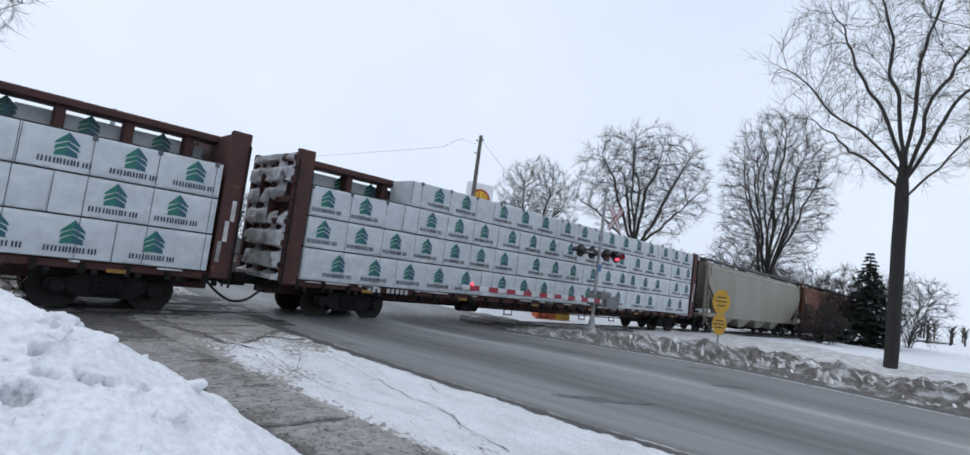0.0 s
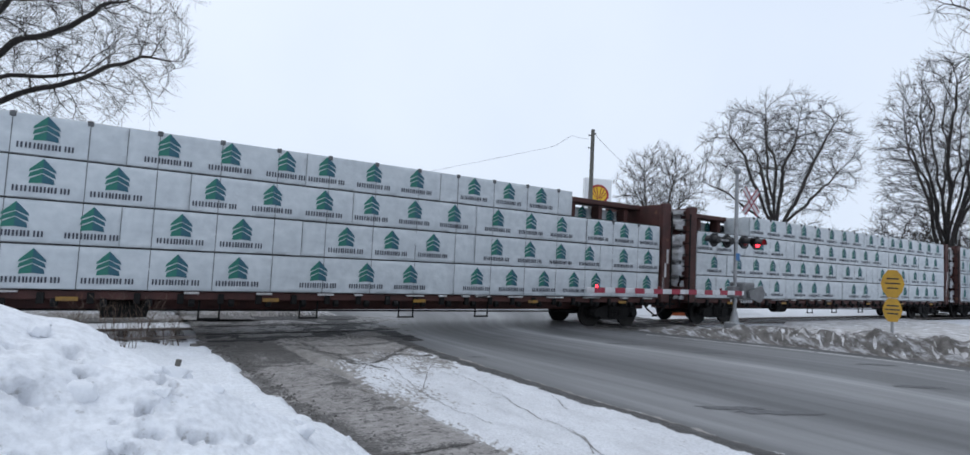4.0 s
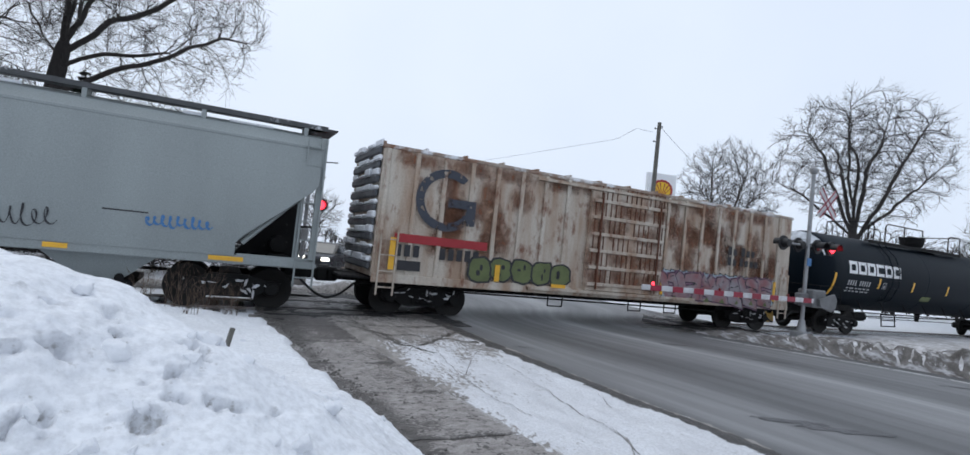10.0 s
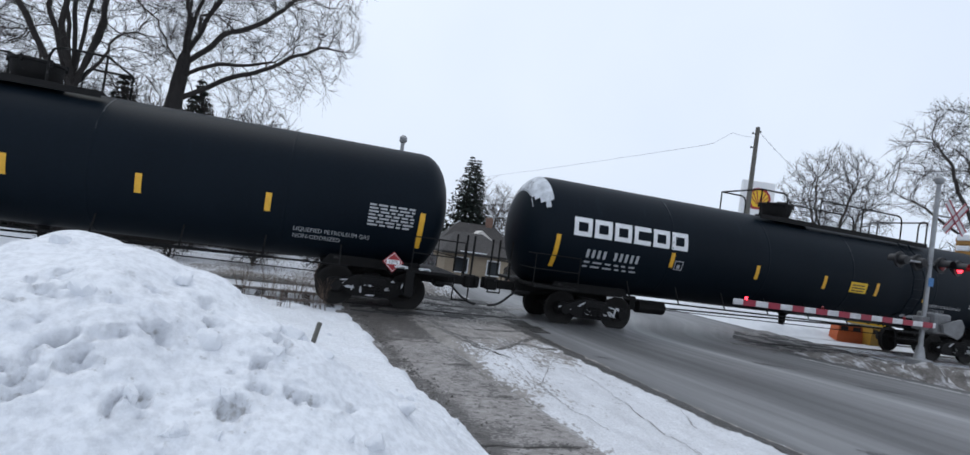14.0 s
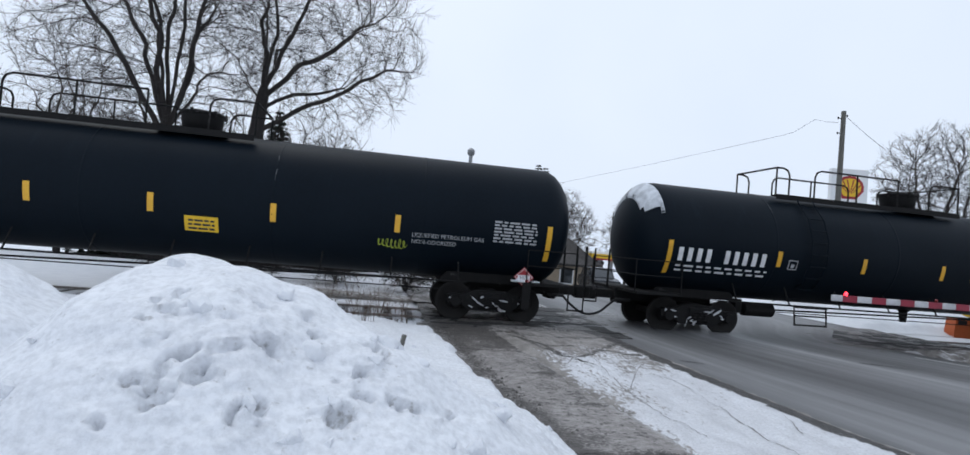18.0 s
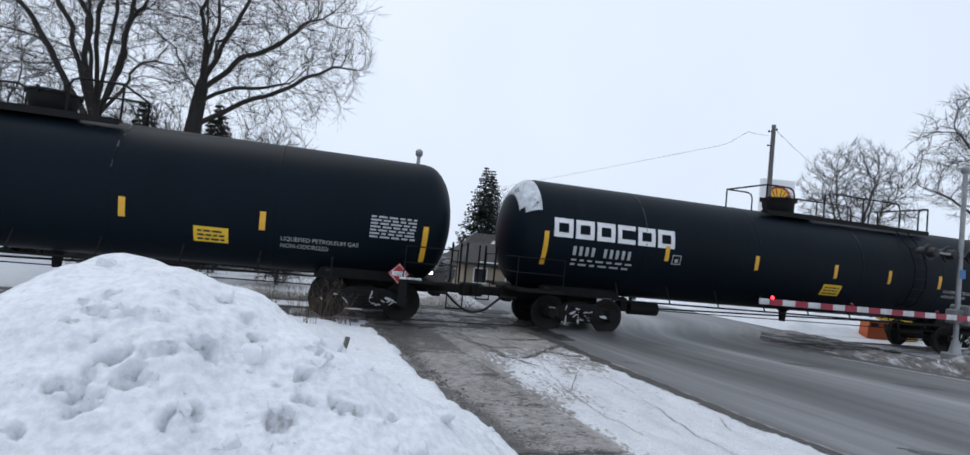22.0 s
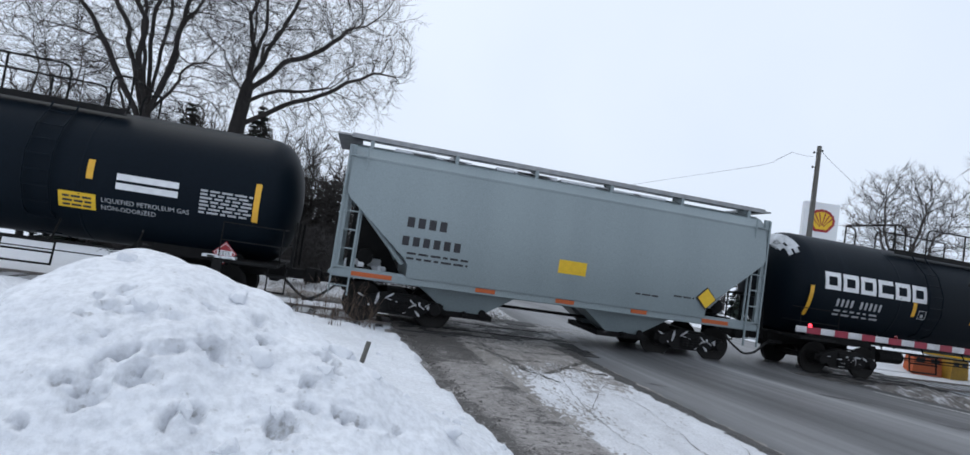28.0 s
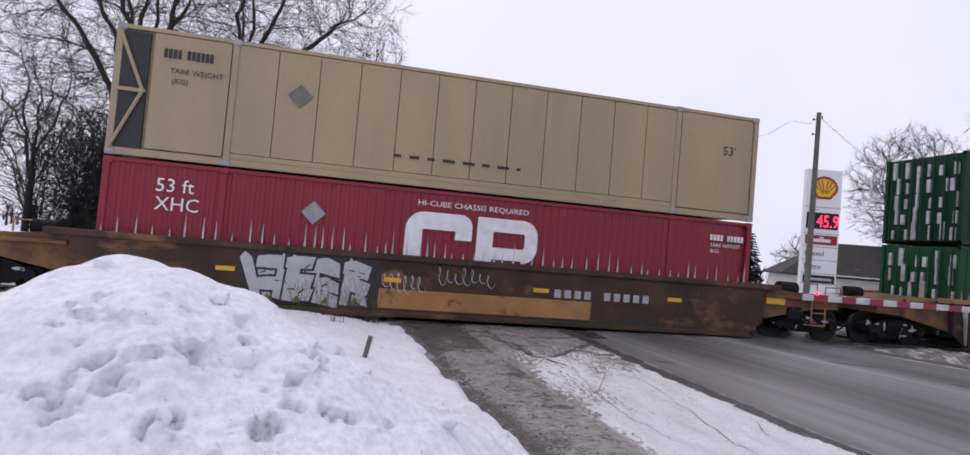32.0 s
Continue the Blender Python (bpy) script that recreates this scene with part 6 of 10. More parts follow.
# a lamp pole and a leaning service pole up the side road
lp = thing("street_lamp", "leaning wooden pole with a curved street lamp arm", "street lamp", at=pose(0.75, 34, -0.6, 0, 2, 0))
part("pole", Mesh().tube((0, 0, 0), (0, 0, 6.1), 0.13, 0.1, 10), POLE_WOOD, lp, smooth=50)
part("arm", Mesh().path([(0, 0, 4.7), (0.5, 0, 5.0), (1.2, 0, 5.15), (2.0, 0, 5.1)], 0.035), GALV, lp)
part("lamp_head", Mesh().box(1.9, 2.5, -0.12, 0.12, 5.02, 5.14, 0.03), GALV, lp)
# far woods closing the view
m = Mesh()
rng = random.Random(77)
for k in range(520):
    a = radians(-75 + 175 * k / 520 + rng.uniform(-1.2, 1.2))
    d = rng.uniform(110, 210)
    x, y = d * math.sin(a), d * math.cos(a)
    h = rng.uniform(2.5, 8.5) ** 1.0
    z = land(x, y) - 0.5
    m.tube((x, y, z), (x, y, z + h * 0.6), 0.25, 0.1, 4, False)
    for _ in range(26):
        b, e = rng.uniform(0, 6.28), rng.uniform(0.2, 1.0)
        p = Vector((x, y, z + h * rng.uniform(0.25, 0.6)))
        m.tube(p, p + Vector((math.cos(b) * 1.6, math.sin(b) * 1.6, 2.2)) * e * h / 8, 0.09, 0.02, 3, False)
tagged(part("far_woods", m, TWIG), "grey line of far bare woods", "woods", kind="stuff")


# ---- the train: shared parts ----
TRACK_Y = 15.0
SHARED = {}


def shared(key, make):
    if key not in SHARED:
        SHARED[key] = make()
    return SHARED[key]


def wheel_mesh():
    return Mesh().lathe([(-0.065, 0.2), (-0.065, 0.4), (-0.05, 0.455), (0.05, 0.462), (0.07, 0.49), (0.085, 0.48), (0.085, 0.4), (0.06, 0.36),
                         (0.05, 0.2), (0.1, 0.18), (0.1, 0.1)], 24, "y").data("wheel", WHEEL, 40)


def side_frame_mesh():
    m = Mesh()
    m.prism([(-1.1, 0.62), (-0.72, 0.66), (-0.4, 0.78), (0.4, 0.78), (0.72, 0.66), (1.1, 0.62), (1.1, 0.44), (0.75, 0.42), (0.5, 0.26),
             (-0.5, 0.26), (-0.75, 0.42), (-1.1, 0.44)], -0.1, 0.1)
    m.box(-0.3, 0.3, -0.16, 0.16, 0.33, 0.72, 0.02)
    for x in (-0.89, 0.89):
        m.lathe([(-0.2, 0.06), (-0.2, 0.13), (-0.1, 0.16), (0.06, 0.16)], 14, "y", (x, 0, 0.48))
        m.box(x - 0.16, x + 0.16, -0.13, 0.1, 0.4, 0.66, 0.02)
    for x in (-0.16, 0, 0.16):
        for z in (0.38, 0.45, 0.52, 0.59):
            m.lathe([(-0.02, 0.05), (0, 0.075), (0.02, 0.05)], 10, "z", (x, -0.14, z))
    return m.data("side_frame", UNDER, 35)


def add_truck(car, x, snow=True):
    """A two-axle truck under a car."""
    t = part("truck", shared("bolster", lambda: Mesh().box(-0.24, 0.24, -0.95, 0.95, 0.42, 0.8, 0.04).data("bolster", UNDER)), None, car, at=(x, 0, 0))
    wm, sm = shared("wheel", wheel_mesh), shared("side_frame", side_frame_mesh)
    ax = shared("axle", lambda: Mesh().tube((0, -0.9, 0), (0, 0.9, 0), 0.085, n=10).data("axle", WHEEL, 40))
    for side in (-1, 1):
        part("side_frame", sm, None, t, at=pose(0, side * 1.0, 0, 0, 0, 0 if side < 0 else 180))
        for dx in (-0.89, 0.89):
            part("wheel", wm, None, t, at=pose(dx, side * 0.755, 0.46, 0, 0, 0 if side > 0 else 180))
    for dx in (-0.89, 0.89):
        part("axle", ax, None, t, at=(dx, 0, 0.46))
    if snow:
        rng = random.Random(int(x * 100))
        m = Mesh()
        for k in range(13):
            a = rng.uniform(-1.0, 0.95)
            z = rng.uniform(0.3, 0.72) if abs(a) < 0.5 else rng.uniform(0.44, 0.64)
            y = -1.16 if abs(a) < 0.34 else -1.13 if abs(a) > 0.55 else -1.1
            turn_, long_, wide_ = rng.choice((0.0, 0.0, 0.6, -0.6, 1.5)) + rng.uniform(-0.2, 0.2), rng.uniform(0.05, 0.17), rng.uniform(0.008, 0.035)
            c_, s_ = math.cos(turn_), math.sin(turn_)
            edge_ = [(long_ * math.cos(q) * rng.uniform(0.6, 1.1), wide_ * math.sin(q) * rng.uniform(0.5, 1.5)) for q in [math.pi * j / 5 for j in range(10)]]
            m.prism([(a + u * c_ - v * s_, z + u * s_ + v * c_) for u, v in edge_], y - 0.012, y + 0.02)
        # snow thrown along the wheel rims
        for dx in (-0.89, 0.89):
            a0 = rng.uniform(0.3, 2.0)
            n_ = rng.randint(4, 8)
            q_ = [a0 + 0.16 * j for j in range(n_ + 1)]
            th = [0.0] + [rng.uniform(0.008, 0.03) for _ in q_[2:]] + [0.0]
            m.prism([(dx + 0.43 * math.cos(q), 0.46 + 0.43 * math.sin(q)) for q in q_] + [(dx + (0.425 - w_) * math.cos(q), 0.46 + (0.425 - w_) * math.sin(q)) for q, w_ in zip(reversed(q_), reversed(th))], -0.835, -0.82)
        pieces("snow_crust", m, CAKED_SNOW, t, "snow crusted on the truck frame")
    return t


def coupler_mesh():
    m = Mesh().box(-1.0, -0.3, -0.13, 0.13, 0.74, 0.98, 0.03)
    m.box(-0.34, 0.02, -0.2, 0.12, 0.68, 1.04, 0.05).box(-0.1, 0.1, -0.2, -0.08, 0.7, 1.02, 0.03)
    m.box(-1.15, -0.9, -0.28, 0.28, 0.62, 1.08, 0.03)
    return m.data("coupler", UNDER)


def hose_mesh():
    m = Mesh()
    pts = [(-0.75 + 0.75 * k / 8, -0.42 + 0.03 * math.sin(k), 0.72 - 0.44 * math.sin(math.pi * k / 16 * 1.0)) for k in range(9)]
    m.path(pts, 0.033, 7)
    m.tube((-0.75, -0.42, 0.74), (-1.2, -0.42, 0.74), 0.045, n=8)
    return m.data("air_hose", RUBBER, 50)


def add_draft_gear(car, half):
    for sgn in (1, -1):
        at = pose(sgn * half, 0, 0, 0, 0, 0 if sgn > 0 else 180)
        part("coupler", shared("coupler", coupler_mesh), None, car, at=at)
        if sgn > 0:
            part("air_hose", shared("hose", hose_mesh), None, car, at=at)
        else:
            part("air_hose", shared("hose", hose_mesh), None, car, at=pose(-half, 0, 0) @ Matrix.Diagonal((-1, 1, 1, 1)))


def ladder_mesh(height, width=0.42, n=None, mat_=None, key="ladder"):
    def make():
        m = Mesh()
        for x in (-width / 2, width / 2):
            m.box(x - 0.02, x + 0.02, -0.02, 0.02, 0, height)
        k = n or max(2, int(height / 0.4))
        for i in range(k):
            z = (i + 0.5) * height / k
            m.box(-width / 2, width / 2, -0.03, 0.0, z - 0.015, z + 0.015)
        return m.data("ladder", mat_ or UNDER)
    return shared((key, round(height, 2), width, mat_.name if mat_ else ""), make)


def strip(m, x0, x1, z0, z1, wrap, n=1, lean=0.0):
    """A painted patch on the near face, following its curve; lean shifts its top along x."""
    for i in range(n):
        a, b = z0 + (z1 - z0) * i / n, z0 + (z1 - z0) * (i + 1) / n
        la, lb = lean * i / n, lean * (i + 1) / n
        m.quad((x0 + la, wrap(a), a), (x1 + la, wrap(a), a), (x1 + lb, wrap(b), b), (x0 + lb, wrap(b), b))
    return m


def ring(m, x0, x1, z0, z1, t, wrap, open_right=False):
    """A squared-off outline, as the big painted marks are drawn."""
    strip(m, x0, x0 + t, z0, z1, wrap, 4)
    if not open_right:
        strip(m, x1 - t, x1, z0 + t, z1 - t, wrap, 4)
    strip(m, x0 + t, x1, z1 - t, z1, wrap)
    strip(m, x0 + t, x1, z0, z0 + t, wrap)


def bars(m, x0, x1, z, h, wrap, rng, gap=0.06, word=0.3):
    """A line of writing too small to read, as bars."""
    x = x0
    while x < x1 - 0.04:
        w = min(rng.uniform(0.5, 1.3) * word, x1 - x)
        strip(m, x, x + w, z, z + h, wrap)
        x += w + gap


def blob(m, cx, cz, rx, rz, wrap, rng, n=14, square=0.5):
    """A swollen sprayed shape."""
    pts = []
    for i in range(n):
        t = 2 * math.pi * i / n
        c, s = math.cos(t), math.sin(t)
        k = (1 - square) + square / max(abs(c), abs(s)) * 0.9
        k *= rng.uniform(0.85, 1.1)
        pts.append((cx + rx * c * k, cz + rz * s * k))
    # rings, so that the shape follows a round side
    k = len(m.v)
    for f in (0.0, 0.4, 0.7, 1.0):
        for x, z in pts:
            u, v = cx + (x - cx) * f, cz + (z - cz) * f
            m.v.append((u, wrap(v), v))
    for r in range(3):
        for i in range(n):
            j = (i + 1) % n
            m.f.append((k + r * n + i, k + r * n + j, k + r * n + n + j, k + r * n + n + i) if r else (k + i, k + n + j, k + n + i))


def graffiti(car, x0, x1, z0, z1, fill, line, face, seed, n=6, extra=None):
    """Bubble shapes side by side, with an outline, on the near face."""
    rng = random.Random(seed)
    under, over, inner = Mesh(), Mesh(), Mesh()
    step = (x1 - x0) / n
    for i in range(n):
        cx, cz = x0 + step * (i + 0.5), (z0 + z1) / 2 + rng.uniform(-0.08, 0.08)
        rx, rz = step * 0.56, (z1 - z0) * 0.46
        s1, s2 = random.Random(seed + i), random.Random(seed + i)
        blob(under, cx, cz, rx * 1.14 + 0.02, rz * 1.1 + 0.02, lambda z, i=i: face(z) - 0.006 - 0.002 * i, s1)
        blob(over, cx, cz, rx, rz, lambda z, i=i: face(z) - 0.007 - 0.002 * i, s2)
        for k in range(2):
            dz = rng.uniform(-0.5, 0.5) * rz
            dx = rng.uniform(-0.3, 0.3) * rx
            blob(inner, cx + dx, cz + dz, rx * rng.uniform(0.08, 0.2), rz * rng.uniform(0.12, 0.36), lambda z, i=i: face(z) - 0.022, random.Random(seed * 3 + k), 9)
    pieces("graffiti_outline", under, line, car, "sprayed graffiti outline")
    pieces("graffiti_fill", over, fill, car, "sprayed graffiti fill")
    pieces("graffiti_detail", inner, line, car)
    if extra:
        m = Mesh()
        for i in range(n):
            cx = x0 + step * (i + rng.uniform(0.2, 0.8))
            top = z1 + 0.3 * (z1 - z0) * rng.uniform(0.3, 1)
            y = face(z1) - 0.004
            m.quad((cx - 0.42, y, z1 - 0.35), (cx + 0.38, y, z1 - 0.35), (cx + 0.2, y, z1 + 0.1), (cx - 0.02, y, top), (cx - 0.25, y, z1 + 0.08))
        pieces("graffiti_spike", m, extra, car, "sprayed graffiti spikes")


def plate(m, pts, y):
    m.quad(*[(x, y, z) for x, z in pts])


def burner(car, x0, x1, z0, z1, face, seed, n, body_ink=SILVER, point_ink=CYAN, edge_ink=PURPLE, tips=1.0):
    """A long piece: fat slanted letters with dark outlines on a cloud of sprayed points."""
    rng = random.Random(seed)
    y = face(1.5)
    cloud, rim, glow, line, fill, ink, cuts = Mesh(), Mesh(), Mesh(), Mesh(), Mesh(), Mesh(), Mesh()
    w, h = (x1 - x0) / n, z1 - z0
    # the cloud: torn points along the top and at both ends
    for i in range(2 * n + 1):
        if tips > 0.6 and rng.random() < 0.35:
            continue
        sx = x0 + w * 0.5 * i + rng.uniform(-0.1, 0.1)
        s, tall, lean = w * rng.uniform(0.3, 0.5), rng.uniform(0.12, 0.3) * tips, rng.uniform(-0.25, 0.25)
        for m, g, q in ((rim, 0.035, 0.0005 + 0.0008 * (i % 4)), (cloud, 0.0, 0.005 + 0.0012 * (i % 4))):
            plate(m, [(sx - s - g, z1 - 0.55 * h), (sx + s + g, z1 - 0.55 * h), (sx + s * 0.8 + g, z1 - 0.1), (sx + s * 0.5 + g, z1 + 0.05), (sx + lean + g, z1 + tall + g),
                      (sx - s * 0.1 + lean * 0.5, z1 + tall * 0.4 + g), (sx - s * 0.6 - g, z1 + 0.1 + g), (sx - s * 0.9 - g, z1 - 0.12)], y - q)
    for sx, sg in ((x0, -1), (x1, 1)):
        for k in range(4):
            zc, out, hh = z0 + h * (0.15 + 0.22 * k), tips * rng.uniform(0.25, 0.7), h * rng.uniform(0.1, 0.16)
            for m, g, q in ((rim, 0.03, 0.004 + 0.0002 * k), (cloud, 0.0, 0.0095 + 0.0011 * k)):
                plate(m, [(sx - sg * 0.4, zc - hh - g), (sx + sg * out * 0.6, zc - hh * 0.9 - g), (sx + sg * (out + g), zc + hh * rng.uniform(-0.3, 0.8)), (sx + sg * out * 0.5, zc + hh + g), (sx - sg * 0.4, zc + hh * 1.2 + g)], y - q)
    top = []
    for i in range(n):
        top += [(x0 + w * (i + 0.05), z1 - rng.uniform(0.1, 0.3)), (x0 + w * (i + 0.35), z1 - rng.uniform(0.0, 0.12)), (x0 + w * (i + 0.8), z1 - rng.uniform(0.0, 0.2))]
    plate(fill, [(x0, z0 + 0.1), (x1, z0 + 0.06), (x1 - 0.05, z1 - 0.3)] + top[::-1], y - 0.0145)
    # the letters: two or three bent strokes and a bar each
    for i in range(n):
        a, lift = x0 + w * i, rng.uniform(-0.05, 0.06)
        d0 = 0.024 + 0.018 * (i % 2)
        lean, bw = rng.choice((-0.4, -0.2, 0.25, 0.45)) * w, w * rng.uniform(0.26, 0.4)
        lean2 = rng.choice((-0.5, -0.25, 0.15)) * w
        zt, zb = z1 + lift, z0 + rng.uniform(0.0, 0.08)
        kind_ = rng.randrange(4)
        strokes = [[(a + 0.02 * w, zb), (a + 0.02 * w + bw, zb - 0.02), (a + bw + lean, zt - 0.08), (a + lean + bw * 0.2, zt + 0.04), (a + lean - 0.06, zt - 0.1)]]
        if kind_ != 3:
            strokes.append([(a + w - bw, zb + 0.02), (a + w * 1.04, zb - 0.03), (a + w * 0.98 + lean2, zt - 0.06), (a + w * 0.8 + lean2, zt + 0.07), (a + w - bw + lean2, zt - 0.14)])
        zm = z0 + h * rng.uniform(0.4, 0.62)
        bars_ = {0: (zm,), 1: (zt - 0.12 * h - 0.04, zm - 0.1), 2: (zb + 0.13 * h, zm + 0.12), 3: (zb + 0.13 * h, zt - 0.14 * h, zm)}[kind_]
        for zz in bars_:
            t = h * rng.uniform(0.11, 0.15)
            strokes.append([(a + 0.06 * w, zz - t), (a + 0.96 * w, zz - t - 0.03 + 0.3 * lean2), (a + 1.0 * w + 0.3 * lean, zz + t + 0.3 * lean2), (a + 0.5 * w, zz + t + 0.03), (a + 0.1 * w, zz + t - 0.02)])
        for k, pts in enumerate(strokes):
            e = 0.0012 * k
            cx, cz = sum(p[0] for p in pts) / len(pts), sum(p[1] for p in pts) / len(pts)
            for m, g, q in ((glow, 0.05, d0 - 0.0075 + e), (line, 0.026, d0 - 0.0005 + e), (fill, 0.0, d0 + 0.0065 + e)):
                plate(m, [(px + math.copysign(g, px - cx), pz + math.copysign(g, pz - cz)) for px, pz in pts], y - q)
        for k in range(3):
            px, pz = a + w * rng.uniform(0.15, 0.8), z0 + h * rng.uniform(0.15, 0.85)
            l, u = rng.uniform(0.06, 0.17), rng.uniform(-0.09, 0.09)
            plate(ink, [(px, pz), (px + l, pz + u), (px + l - 0.02, pz + u + 0.03), (px - 0.01, pz + 0.02)], y - 0.066 - 0.001 * k)
        b = rng.uniform(0.08, 0.15)
        plate(cuts, [(a + w * 0.5 - b, z0 + 0.0), (a + w * 0.5 + b, z0 + 0.0), (a + w * 0.5 + b * 0.2, z0 + 0.16)], y - 0.062)
    pieces("spike_outline", rim, BLACK_INK, car)
    pieces("graffiti_spike", cloud, point_ink, car, "sprayed points")
    pieces("graffiti_glow", glow, edge_ink, car, "sprayed glow round the letters")
    pieces("graffiti_outline", line, BLACK_INK, car, "dark sprayed graffiti outline")
    pieces("graffiti_fill", fill, body_ink, car, "sprayed graffiti letters")
    pieces("graffiti_detail", ink, BLACK_INK, car)
    pieces("graffiti_cut", cuts, OLIVE, car, "olive sprayed corners")


def scribble(car, x0, x1, z0, z1, ink, face, seed, n=10, t=0.035):
    """A thin sprayed tag: a looping line of pen-like letters."""
    rng = random.Random(seed)
    m = Mesh()
    w, h, n = (x1 - x0) / n, z1 - z0, max(4, n // 2)
    w = (x1 - x0) / n
    size = [(rng.uniform(0.35, 1.0), rng.uniform(0.35, 0.95), rng.uniform(-0.25, 0.25), rng.choice((1, 1, -1))) for _ in range(n + 1)]
    fine = []
    for k in range(n * 18):
        f = k / 18
        (ha, wa, sa, da), (hb, wb, sb, _) = size[int(f)], size[int(f) + 1]
        q = smooth(0, 1, f % 1.0)
        tall, wide, slip, turn_ = ha + (hb - ha) * q, wa + (wb - wa) * q, sa + (sb - sa) * q, 2 * math.pi * f
        fine.append(Vector((x0 + w * (f + 0.5 * wide * math.cos(turn_ * da)), z0 + h * (0.5 + 0.3 * slip + 0.48 * tall * math.sin(turn_)))))
    for i in range(len(fine) - 1):
        a, b = fine[i], fine[i + 1]
        if (b - a).length < 1e-4:
            continue
        d = (b - a).normalized() * t * (0.45 + 0.25 * math.sin(i * 0.7))
        q = 0.006 + 0.00004 * i
        m.quad((a.x - d.y, face(a.y) - q, a.y + d.x), (a.x + d.y, face(a.y) - q, a.y - d.x), (b.x + d.y, face(b.y) - q, b.y - d.x), (b.x - d.y, face(b.y) - q, b.y + d.x))
    part("spray_tag", m, ink, car, "thin sprayed tag")


def stain(car, cx, cz, rx, rz, face, material, name="rust_patch", label="", square=4.0, off=0.0):
    """A stain that thins out towards its edge."""
    m, nx, nz = Mesh(), 14, 12
    depth = []
    for j in range(nz + 1):
        for i in range(nx + 1):
            u, v = 2 * i / nx - 1, 2 * j / nz - 1
            m.v.append((cx + u * rx, face(cz + v * rz) - off, cz + v * rz))
            depth.append(1.0 - (abs(u) ** square + abs(v) ** square) ** (1 / square))
    for j in range(nz):
        for i in range(nx):
            a = j * (nx + 1) + i
            m.f.append((a, a + 1, a + nx + 2, a + nx + 1))
    ob = part(name, m, material, car, label)
    ob.data.attributes.new("cover_1", "FLOAT", "POINT").data.foreach_set("value", [min(1.0, 1.6 * q) for q in depth])


def flat(y):
    return lambda z: y


